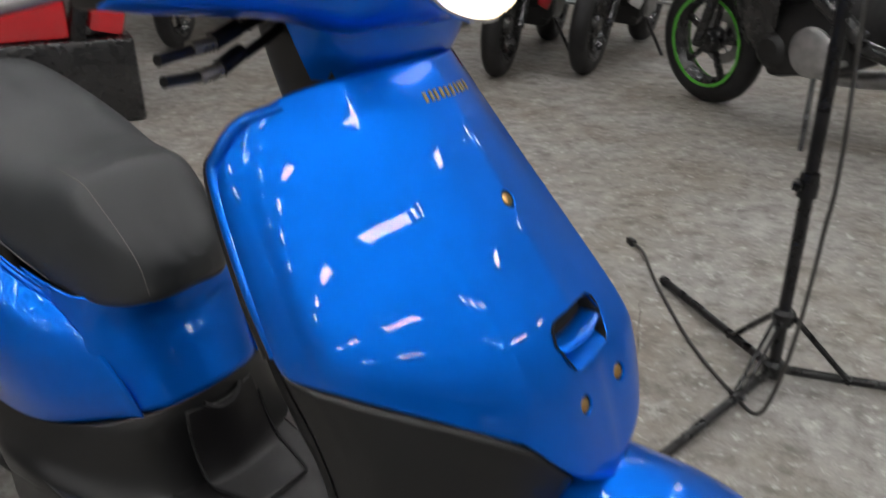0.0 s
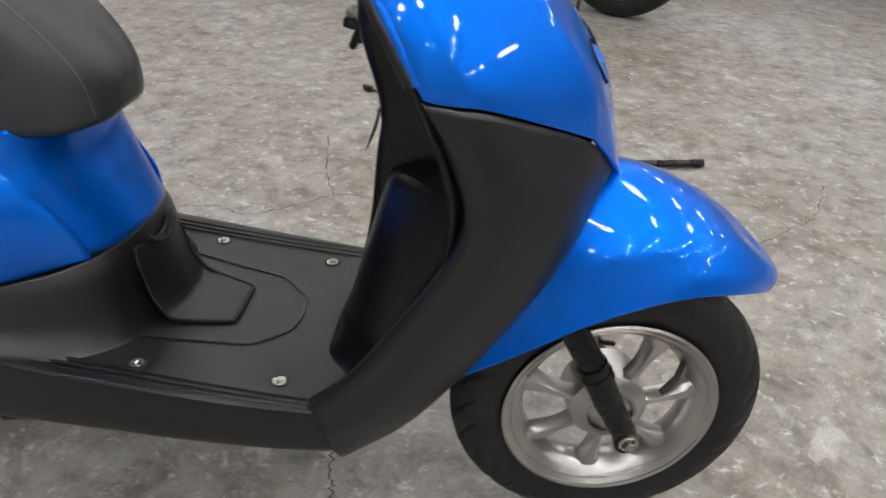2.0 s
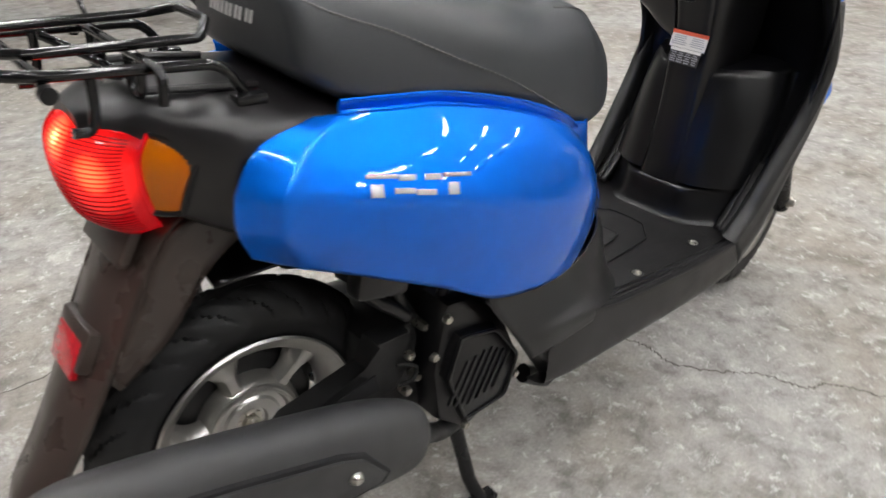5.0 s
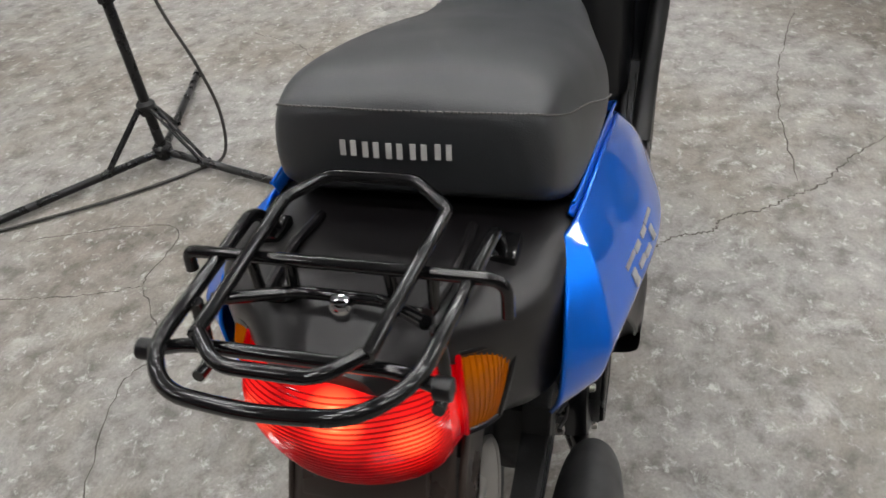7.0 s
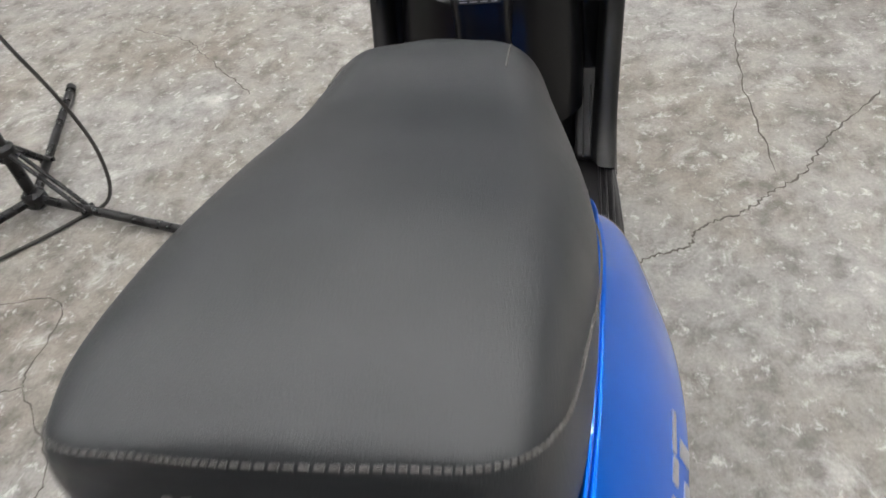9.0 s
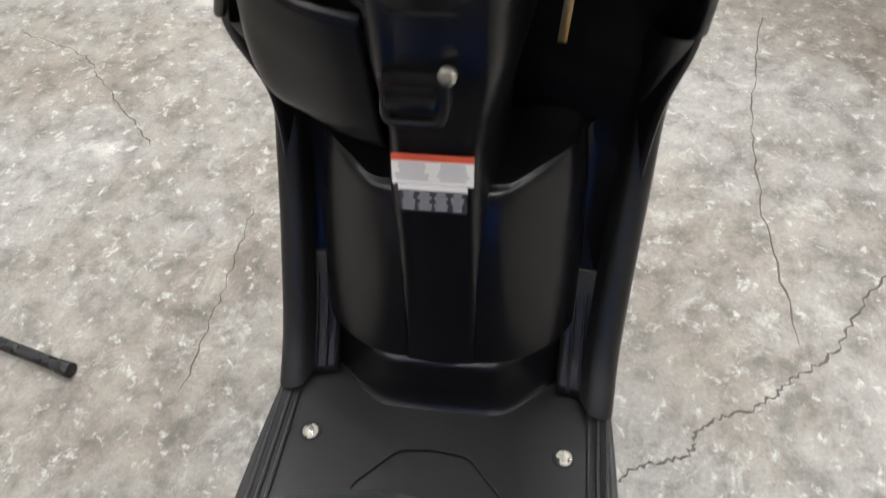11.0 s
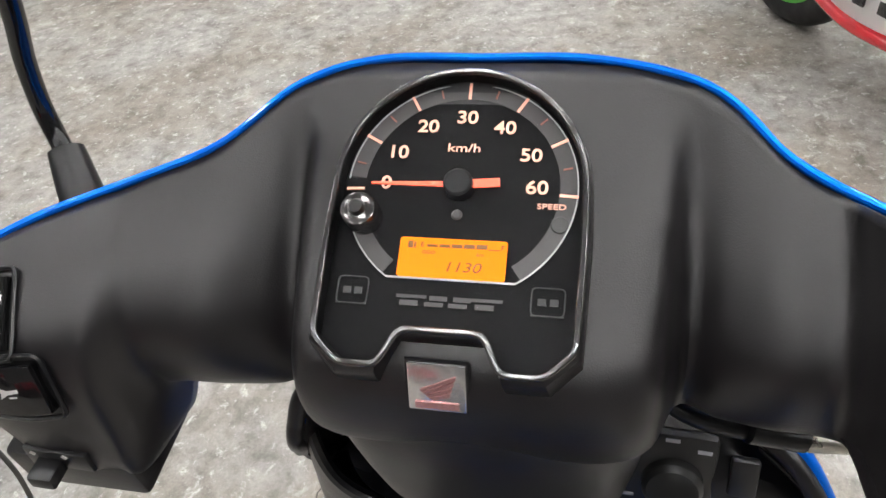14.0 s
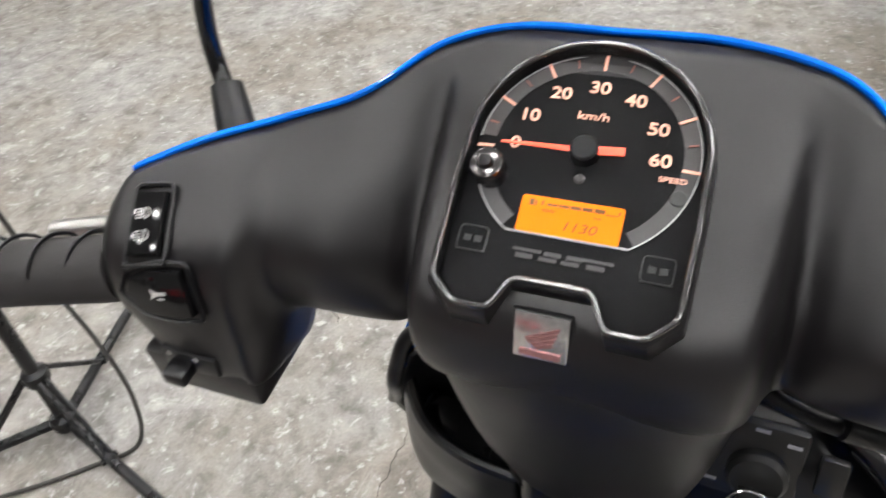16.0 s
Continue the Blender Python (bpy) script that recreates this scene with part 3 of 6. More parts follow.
COLUMN = [column_row(0.853, 0.765, 0.058, 0.1), column_row(0.849, 0.68, 0.056, 0.11), column_row(0.87, 0.59, 0.047, 0.11), column_row(0.866, 0.53, 0.046, 0.1), column_row(0.858, 0.44, 0.046, 0.08), column_row(0.84, 0.35, 0.048, 0.06), column_row(0.832, 0.28, 0.05, 0.06)]
COLUMN = [[(x, y - 0.8 * LEAN * min(1, max(0, (z - 0.55) / 0.12)), z) for x, y, z in r] for r in COLUMN]
part("centre_column", surf(COLUMN, 46, 40), SATIN, inner)
for s in (1, -1):
    KNEE = [
        [(0.995, -0.128, 0.527), (0.972, -0.123, 0.526), (0.948, -0.11, 0.53), (0.92, -0.085, 0.532), (0.898, -0.062, 0.53), (0.896, -0.035, 0.528)],
        [(0.992, -0.13, 0.51), (0.968, -0.126, 0.51), (0.94, -0.112, 0.515), (0.908, -0.085, 0.52), (0.888, -0.062, 0.521), (0.884, -0.035, 0.519)],
        [(0.98, -0.134, 0.47), (0.948, -0.128, 0.47), (0.918, -0.112, 0.475), (0.89, -0.085, 0.48), (0.875, -0.062, 0.482), (0.872, -0.035, 0.482)],
        [(0.955, -0.136, 0.41), (0.922, -0.13, 0.41), (0.893, -0.112, 0.412), (0.87, -0.085, 0.415), (0.858, -0.06, 0.417), (0.856, -0.035, 0.417)],
        [(0.925, -0.138, 0.34), (0.895, -0.13, 0.34), (0.868, -0.112, 0.34), (0.848, -0.085, 0.34), (0.838, -0.06, 0.34), (0.837, -0.035, 0.34)],
    ]
    cap = [[(1.01, -0.17, 0.532), (1.0, -0.126, 0.53), (1.0, -0.12, 0.532), (1.0, -0.1, 0.538), (0.998, -0.08, 0.54), (0.995, -0.06, 0.54), (0.99, -0.035, 0.54)], KNEE[0]]
    KNEE = [[(x, -0.17, r[0][2] + 0.004)] + r for x, r in zip((0.993, 0.985, 0.962, 0.93, 0.895), KNEE)]
    rows = KNEE if s == 1 else flip(KNEE)
    part("knee_bulge", surf(rows, 30, 36), SATIN, inner)
    part("bulge_ledge", surf(cap if s == 1 else flip(cap), 30, 4), SATIN, inner)
# foot box at the bottom of the column
FOOT = [
    [(0.955, -0.148, 0.37), (0.934, -0.134, 0.358), (0.89, -0.1, 0.342), (0.85, -0.062, 0.335), (0.846, -0.03, 0.335), (0.846, 0, 0.335)],
    [(0.948, -0.15, 0.355), (0.925, -0.135, 0.344), (0.878, -0.1, 0.332), (0.838, -0.06, 0.327), (0.834, -0.03, 0.327), (0.834, 0, 0.327)],
    [(0.925, -0.142, 0.315), (0.9, -0.13, 0.306), (0.862, -0.098, 0.3), (0.831, -0.062, 0.298), (0.827, -0.03, 0.298), (0.827, 0, 0.298)],
    [(0.9, -0.135, 0.285), (0.88, -0.125, 0.281), (0.85, -0.097, 0.28), (0.823, -0.065, 0.28), (0.819, -0.03, 0.28), (0.819, 0, 0.28)],
    [(0.895, -0.14, 0.272), (0.875, -0.128, 0.272), (0.843, -0.1, 0.272), (0.814, -0.067, 0.272), (0.81, -0.03, 0.272), (0.81, 0, 0.272)],
]
part("foot_box", surf([sym(r) for r in FOOT], 60, 24), SATIN, inner)

# warning label: red strip, white field with grey lines, black field
LM = frame_at((0.8615, 0, 0.561), (0, -1, 0), (0.27, 0, 0.963))
caution = part("warning_label", moved(box((0.068, 0.026, 0.0006), (0, 0.01, 0.0006), bevel=0.0002), LM), LABELWHITE, inner, "white and red paper warning label")
part("red_strip", moved(box((0.068, 0.006, 0.0006), (0, 0.0215, 0.0011)), LM), LABELRED, caution)
part("white_strip", moved(box((0.058, 0.005, 0.0006), (0, -0.006, 0.0008)), LM), LABELWHITE, caution)
part("black_field", moved(box((0.057, 0.02, 0.0006), (0, -0.0185, 0.0006)), LM), LABELBLACK, caution)
random.seed(4)
for r in range(5):
    for c in range(2):
        w = 0.026 + random.uniform(-0.006, 0.003)
        part("print_line", moved(box((w, 0.0013, 0.0003), (-0.017 + 0.034 * c, 0.0155 - r * 0.0033, 0.0011)), LM), LABELGREY, caution)
for r in range(5):
    for c in range(4):
        w = 0.0105 + random.uniform(-0.004, 0.002)
        part("print_line", moved(box((w, 0.0015, 0.0003), (-0.0205 + 0.0137 * c, -0.0115 - r * 0.0035, 0.0011)), LM), LABELGREY, caution)

# folding luggage hook with its button
hook = part("luggage_hook", joined(moved(box((0.05, 0.032, 0.012), bevel=0.004), frame_at((0.845, 0.004, 0.664), (0, -1, 0), (0.2, 0, 0.98))), moved(box((0.036, 0.012, 0.022), (0, 0.004, 0.006), bevel=0.004), frame_at((0.84, 0.006, 0.66), (0, -1, 0), (0.2, 0, 0.98)))), SATIN, inner)
part("hook_loop", tube(rounded([(0.846, 0.026, 0.672), (0.836, 0.026, 0.648), (0.835, 0.02, 0.643), (0.835, -0.012, 0.643), (0.838, -0.016, 0.65), (0.846, -0.016, 0.668)], 0.008), 0.0045, 10), SATIN, hook)
part("hook_button", moved(spin([(0, 0.006), (0.0045, 0.0055), (0.0068, 0.003), (0.0068, -0.004)], "z", n=24), frame_at((0.837, -0.02, 0.683), (0, -1, 0), (0.35, 0, 0.94))), STEEL, hook, "shiny steel hook button")

# open glove tray on the left
GL = [
    [(0.9, 0.132, 0.79), (0.88, 0.126, 0.772), (0.872, 0.118, 0.744), (0.868, 0.104, 0.726), (0.867, 0.078, 0.712), (0.87, 0.046, 0.703)],
    [(0.905, 0.14, 0.74), (0.888, 0.135, 0.72), (0.881, 0.126, 0.695), (0.877, 0.108, 0.677), (0.876, 0.08, 0.66), (0.878, 0.046, 0.651)],
    [(0.915, 0.146, 0.67), (0.902, 0.143, 0.645), (0.898, 0.132, 0.618), (0.898, 0.11, 0.602), (0.901, 0.08, 0.578), (0.903, 0.046, 0.563)],
    [(0.95, 0.146, 0.665), (0.94, 0.143, 0.64), (0.935, 0.132, 0.614), (0.935, 0.11, 0.597), (0.94, 0.08, 0.574), (0.945, 0.046, 0.558)],
]
tray = part("glove_tray", surf(GL, 40, 24), SATIN, scooter, "open black plastic glove tray", thick=0.004)
part("tray_rim", tube(cr(GL[0], 30), 0.0045, 8), SATIN, tray)

# ignition panel on the right, key with ring in the lock
PANEL = [
    [(0.88, -0.15, 0.807), (0.878, -0.132, 0.819), (0.878, -0.11, 0.833), (0.884, -0.065, 0.838)],
    [(0.865, -0.163, 0.79), (0.861, -0.144, 0.799), (0.859, -0.115, 0.809), (0.863, -0.062, 0.81)],
    [(0.87, -0.171, 0.762), (0.863, -0.152, 0.76), (0.86, -0.115, 0.755), (0.862, -0.058, 0.74)],
    [(0.89, -0.177, 0.755), (0.888, -0.156, 0.75), (0.888, -0.115, 0.745), (0.888, -0.058, 0.73)],
]
lockpanel = part("ignition_panel", surf(PANEL, 24, 24), SATIN, scooter, "black ignition panel", thick=0.004)
KM = frame_at((0.858, -0.096, 0.808), (0, -1, 0), (0.25, 0, 0.97))
part("lock_plate", moved(box((0.05, 0.052, 0.008), (-0.004, 0.004, 0.0), bevel=0.004), KM), SOCKET, lockpanel)
part("lock_cylinder", moved(spin([(0, 0.012), (0.013, 0.012), (0.0155, 0.009), (0.0155, 0)], "z", n=28), KM), SOCKET, lockpanel)
part("shutter_slot", moved(box((0.014, 0.024, 0.006), (0.034, 0.008, 0.002), bevel=0.002), KM), SOCKET, lockpanel)
for k, (u, v) in enumerate(((-0.02, 0.024), (-0.002, 0.027), (0.014, 0.022), (-0.024, 0.006), (-0.022, -0.012))):
    part("print_mark", moved(box((0.007, 0.0022, 0.0004), (u, v, 0.0044)), KM), LABELGREY, lockpanel)
key = part("ignition_key", moved(slab([(-0.009, -0.008), (0.009, -0.008), (0.011, 0.004), (0.006, 0.014), (-0.006, 0.014), (-0.011, 0.004)], -0.002, 0.002, bevel=0.001), frame_at((0.836, -0.096, 0.806), (-0.9, 0, 0.2), (0, -1, 0))), SOCKET, lockpanel, "black-headed ignition key")
part("key_ring", moved(tube([(0.0128 * math.cos(a), 0.0128 * math.sin(a), 0) for a in np.linspace(0, 2 * math.pi, 37)], 0.001, 8, cap=False), frame_at((0.832, -0.096, 0.802), (0, -1, 0.1), (0.5, 0, 0.87))), CHROME, key)
part("spare_key_head", box((0.004, 0.017, 0.03), (0.833, -0.097, 0.766), (4, -8, 0), bevel=0.0018), SOCKET, key)
part("spare_key_blade", box((0.002, 0.006, 0.04), (0.838, -0.096, 0.731), (4, -8, 0), bevel=0.0006), BRASS, key)

# floorboard
def floor_row(x, z, w, low):
    return sym([(x, -w + 0.035, low - 0.006), (x, -w + 0.008, low), (x, -w - 0.002, low + 0.018), (x, -w, z - 0.006), (x, -w + 0.004, z), (x, -w + 0.012, z), (x, -w + 0.03, z - 0.003), (x, -w * 0.5, z - 0.004), (x, 0, z - 0.004)])


FL = [floor_row(0.36, 0.318, 0.188, 0.223), floor_row(0.42, 0.316, 0.19, 0.218), floor_row(0.5, 0.299, 0.189, 0.216), floor_row(0.6, 0.29, 0.188, 0.214), floor_row(0.72, 0.282, 0.185, 0.212), floor_row(0.82, 0.278, 0.179, 0.213), floor_row(0.87, 0.276, 0.172, 0.216)]
board = part("floorboard", surf(FL, 110, 40), FLOORPLASTIC, scooter, "ribbed black plastic floorboard")


def floor_z(x):
    return np.interp(x, [0.42, 0.5, 0.6, 0.72, 0.82], [0.316, 0.299, 0.29, 0.282, 0.278]) - 0.004


for s in (1, -1):
    for k in range(3):
        y = s * (0.155 + 0.009 * k)
        part("rib", tube([(x, y, floor_z(x) + 0.0016 + 0.0007 * k) for x in np.linspace(0.53 - 0.02 * k, 0.84, 24)], 0.0022, 6), FLOORPLASTIC, board)
    # rear side channel line and front footrest ribs
    part("contour_line", tube(rounded([(0.5, s * 0.11, floor_z(0.5) + 0.0005), (0.72, s * 0.075, floor_z(0.72) + 0.0006), (0.762, s * 0.036, floor_z(0.76) + 0.0006), (0.766, 0, floor_z(0.766) + 0.0006)], 0.008), 0.0013, 6), SATIN, board)
    part("footrest", surf([[(0.845, s * 0.178, 0.28), (0.845, s * 0.15, 0.275), (0.85, s * 0.12, 0.274)], [(0.875, s * 0.178, 0.315), (0.88, s * 0.15, 0.31), (0.885, s * 0.12, 0.31)], [(0.915, s * 0.178, 0.368), (0.92, s * 0.15, 0.362), (0.925, s * 0.12, 0.36)], [(0.925, s * 0.178, 0.385), (0.935, s * 0.15, 0.38), (0.94, s * 0.12, 0.378)]], 10, 16), FLOORPLASTIC, board, thick=0.003)
    for k in range(4):
        y = s * (0.132 + 0.011 * k)
        part("footrest_rib", tube([(0.848, y, 0.279), (0.878, y, 0.3155), (0.914, y, 0.363)], 0.0016, 6), FLOORPLASTIC, board)
    for x, y in ((0.607, 0.141), (0.773, 0.131)):
        z = floor_z(x)
        part("bolt_well", spin([(0, 0.0012), (0.0105, 0.0012), (0.012, 0.0)], "z", (x, s * y, z), 24), DARKHOLE, board)
        part("floor_bolt", joined(spin([(0, 0.0055), (0.0025, 0.0053), (0.0044, 0.004), (0.0047, 0.001)], "z", (x, s * y, z), 16), spin([(0.0082, 0.0016), (0.0082, 0.0006)], "z", (x, s * y, z), 20)), STEEL, board, "zinc-plated floorboard bolt")
# service hatch, running up over the rear step
HATCH = [[(0.688, -0.04, floor_z(0.688)), (0.688, 0, floor_z(0.688)), (0.688, 0.04, floor_z(0.688))], [(0.64, -0.053, floor_z(0.64) + 0.001), (0.64, 0, floor_z(0.64) + 0.001), (0.64, 0.053, floor_z(0.64) + 0.001)], [(0.612, -0.06, floor_z(0.61) + 0.004), (0.618, 0, floor_z(0.61) + 0.005), (0.612, 0.06, floor_z(0.61) + 0.004)], [(0.594, -0.06, 0.318), (0.604, 0, 0.322), (0.594, 0.06, 0.318)], [(0.584, -0.058, 0.358), (0.594, 0, 0.364), (0.584, 0.058, 0.358)], [(0.578, -0.054, 0.384), (0.588, 0, 0.378), (0.578, 0.054, 0.384)]]
hatch = part("service_hatch", surf([[(x, y, z + 0.0035) for x, y, z in r] for r in HATCH], 24, 40), FLOORPLASTIC, board, thick=0.004)
edge = [(x, y, z + 0.003) for x, y, z in (HATCH[4][0], HATCH[3][0], HATCH[2][0], HATCH[1][0], HATCH[0][0], HATCH[0][2], HATCH[1][2], HATCH[2][2], HATCH[3][2], HATCH[4][2])]
part("hatch_notch", tube(rounded([(0.584, -0.03, 0.39), (0.592, -0.018, 0.378), (0.594, 0, 0.374), (0.592, 0.018, 0.378), (0.584, 0.03, 0.39)], 0.012), 0.0035, 8), DARKHOLE, hatch)
part("hatch_seam", tube(rounded(edge, 0.01), 0.0022, 6), DARKHOLE, hatch)
# black collar below the blue body
COLLAR = [
    [(0.27, -0.166, 0.392), (0.35, -0.166, 0.374), (0.43, -0.156, 0.374), (0.5, -0.132, 0.384), (0.548, -0.096, 0.394), (0.572, -0.05, 0.4), (0.577, 0, 0.402)],
    [(0.275, -0.171, 0.372), (0.355, -0.173, 0.355), (0.435, -0.164, 0.355), (0.508, -0.138, 0.364), (0.556, -0.1, 0.372), (0.578, -0.05, 0.378), (0.583, 0, 0.38)],
    [(0.3, -0.178, 0.335), (0.36, -0.184, 0.33), (0.44, -0.176, 0.33), (0.515, -0.146, 0.325), (0.565, -0.104, 0.324), (0.585, -0.05, 0.325), (0.588, 0, 0.325)],
    [(0.32, -0.183, 0.305), (0.37, -0.192, 0.314), (0.45, -0.188, 0.312), (0.53, -0.155, 0.297), (0.578, -0.108, 0.291), (0.595, -0.05, 0.29), (0.597, 0, 0.29)],
    [(0.335, -0.184, 0.28), (0.375, -0.192, 0.29), (0.455, -0.189, 0.296), (0.54, -0.158, 0.288), (0.588, -0.11, 0.283), (0.605, -0.05, 0.282), (0.607, 0, 0.282)],
]
collar = part("lower_body_cover", surf([sym(r) for r in COLLAR], 80, 30), COVERPLASTIC, scooter, "matt black lower body cover", thick=0.003)
for s in (1, -1):
    SK = [[(0.262, -0.166 * s, 0.39), (0.335, -0.184 * s, 0.3), (0.375, -0.19 * s, 0.285)], [(0.3, -0.165 * s, 0.34), (0.35, -0.183 * s, 0.275), (0.38, -0.189 * s, 0.26)], [(0.36, -0.16 * s, 0.25), (0.378, -0.178 * s, 0.24), (0.39, -0.187 * s, 0.232)], [(0.4, -0.15 * s, 0.195), (0.405, -0.165 * s, 0.205), (0.41, -0.178 * s, 0.222)]]
    part("rear_skirt", surf(SK, 14, 24), COVERPLASTIC, collar, thick=0.003)

# blue body: one panel a side and one across the front
SIDE = [
    [(0.07, -0.128, 0.651), (0.096, -0.134, 0.65), (0.15, -0.139, 0.645), (0.22, -0.143, 0.636), (0.32, -0.146, 0.608), (0.4, -0.143, 0.574), (0.45, -0.126, 0.542)],
    [(0.008, -0.138, 0.64), (0.046, -0.157, 0.635), (0.1, -0.165, 0.618), (0.22, -0.176, 0.596), (0.33, -0.176, 0.566), (0.425, -0.162, 0.537), (0.482, -0.117, 0.508)],
    [(-0.021, -0.14, 0.604), (0.008, -0.172, 0.598), (0.1, -0.188, 0.578), (0.22, -0.202, 0.548), (0.33, -0.199, 0.515), (0.437, -0.174, 0.487), (0.512, -0.106, 0.47)],
    [(-0.022, -0.137, 0.566), (0.014, -0.163, 0.556), (0.1, -0.174, 0.532), (0.22, -0.189, 0.495), (0.33, -0.187, 0.452), (0.44, -0.166, 0.425), (0.542, -0.101, 0.425)],
    [(-0.006, -0.128, 0.528), (0.034, -0.144, 0.51), (0.1, -0.152, 0.48), (0.2, -0.165, 0.432), (0.29, -0.17, 0.386), (0.42, -0.16, 0.374), (0.55, -0.096, 0.394)],
]


def folded(rows, nu, nv):
    """A sheet with a fold along its third row and one behind its second column."""
    a = np.array([np.vstack([cr(r[:2], nu // 6), cr(r[1:], nu - nu // 6 + 1)[1:]]) for r in rows])
    g = np.array([np.vstack([cr(a[:3, j], nv), cr(a[2:, j], nv)[1:]]) for j in range(nu)]).transpose(1, 0, 2)
    for _ in range(6):
        g[1:-1] = (g[:-2] + 2 * g[1:-1] + g[2:]) / 4
    return g


LEFTSIDE = [[(x, -y - 2 * LEAN * min(1, max(0, (z - 0.35) / 0.2)) * (0.1 if x < 0.3 else 0.4), z) for x, y, z in r] for r in SIDE]
for rows in (SIDE, LEFTSIDE):
    s = 1 if rows is SIDE else -1
    p = part("side_panel", grid(folded(rows, 80, 24)), BLUE, scooter, "glossy metallic blue rear side panel", thick=0.003)
    sheet = folded(rows, 160, 60)
    # bright flange over a groove along the upper edge, below the seat
    top_edge = cr(rows[0][1:], 60)
    shift = lambda dy, dz: top_edge + np.array([0, dy * s, dz])
    part("panel_groove", grid([shift(0.003, 0.0115), shift(0.006, 0.007), shift(0.007, 0.0), shift(0.002, -0.003)]), BLUE, p, thick=0.001)
    part("panel_flange", tube(shift(0.0025, 0.0115), 0.0016, 8), BLUE, p)
    # model lettering as plain slanted bars
    for k, (u, w) in enumerate(((-0.043, 0.034), (-0.013, 0.024), (0.014, 0.024), (0.044, 0.034))):
        for du, dv, ww, hh in ((0.002, 0.0062, w, 0.0042), (-0.002, -0.004, w * 0.4, 0.0125)) if k in (0, 3) else ((0.002, 0.0052, w * 0.8, 0.006), (-0.002, -0.0052, w * 0.95, 0.0055)):
            x, z = 0.145 + u + du + 0.5 * dv, 0.583 + dv - 0.2 * u
            d = (sheet[:, :, 0] - x) ** 2 + (sheet[:, :, 2] - z) ** 2
            i, j = np.unravel_index(d.argmin(), d.shape)
            along, up = Vector(sheet[i, j + 1] - sheet[i, j - 1]), Vector(sheet[i - 1, j] - sheet[i + 1, j])
            mm = frame_at(sheet[i, j], along * s, up)
            part("silver_bar", moved(box((ww, hh, 0.0016), (0, 0, 0.0004), bevel=0.0004), mm), SILVERTEXT, p)
FRONT = [[(0.4, -0.128, 0.575), (0.455, -0.12, 0.558), (0.487, -0.108, 0.55), (0.516, -0.07, 0.55), (0.528, -0.035, 0.55), (0.531, 0, 0.55)], [(0.42, -0.14, 0.54), (0.465, -0.122, 0.52), (0.496, -0.105, 0.514), (0.516, -0.07, 0.508), (0.525, -0.035, 0.506), (0.528, 0, 0.505)], [(0.44, -0.15, 0.48), (0.49, -0.124, 0.475), (0.516, -0.1, 0.468), (0.536, -0.07, 0.462), (0.546, -0.035, 0.46), (0.549, 0, 0.46)], [(0.46, -0.14, 0.39), (0.51, -0.115, 0.392), (0.546, -0.093, 0.398), (0.566, -0.066, 0.4), (0.576, -0.033, 0.403), (0.579, 0, 0.404)]]
part("front_body_panel", surf([sym(r) for r in FRONT], 60, 24), BLUE, scooter, "glossy metallic blue panel below the seat", thick=0.003)

# seat
def seat_row(x, w, lo, hi):
    h = hi - lo
    w -= LEAN
    k = float(np.interp(x, [0.062, 0.12], [0.2, 1]))
    dip = float(np.interp(x, [0.12, 0.27, 0.42, 0.5], [0, 1, 1, 0.4]))
    sides = [(1.0, 0.3), (0.97 - 0.02 * k, 0.66 - 0.05 * dip), (0.87 - 0.02 * k - 0.03 * dip, 0.91 - 0.02 * k - 0.07 * dip), (0.62, 0.985 - 0.02 * dip), (0.3, 1.01)]
    return sym([(x, 0, lo), (x, -0.7 * w, lo), (x, -0.95 * w, lo + 0.006)] + [(x, -a * w, lo + b * h) for a, b in sides] + [(x, 0, hi + 0.004)])[:-1]


SEAT = [seat_row(0.062, 0.088, 0.697, 0.742), seat_row(0.065, 0.111, 0.686, 0.754), seat_row(0.078, 0.125, 0.674, 0.762), seat_row(0.118, 0.134, 0.651, 0.767), seat_row(0.2, 0.141, 0.638, 0.752), seat_row(0.3, 0.141, 0.617, 0.725), seat_row(0.39, 0.13, 0.579, 0.7), seat_row(0.46, 0.115, 0.546, 0.693), seat_row(0.49, 0.108, 0.54, 0.687), seat_row(0.515, 0.1, 0.537, 0.667), seat_row(0.548, 0.086, 0.541, 0.634), seat_row(0.572, 0.064, 0.548, 0.606), seat_row(0.583, 0.034, 0.56, 0.588)]
SEATGRID = np.array([cr(r, 72, True) for r in SEAT])
SEATGRID = np.array([cr(SEATGRID[:, j], 90) for j in range(72)]).transpose(1, 0, 2)
SEATGRID = SEATGRID - np.array([0, LEAN, 0])
seat = part("seat", grid(SEATGRID, True, True), VINYL, scooter, "black vinyl scooter seat with grey stitching")
# the seam runs round the back and slants down along each side; a second one crosses the nose
def on_seat(p, out=0.0006):
    """The place on the seat nearest to p, a little proud of it."""
    d = np.linalg.norm(SEATGRID - np.array(p), axis=2)
    k = np.argsort(d.ravel())[:4]
    q = SEATGRID.reshape(-1, 3)[k]
    w = 1 / (d.ravel()[k] + 1e-4)
    q = (q * w[:, None]).sum(0) / w.sum()
    c = np.array((q[0], 0, 0.62 if q[0] > 0.2 else 0.7))
    return q + out * (q - c) / np.linalg.norm(q - c)


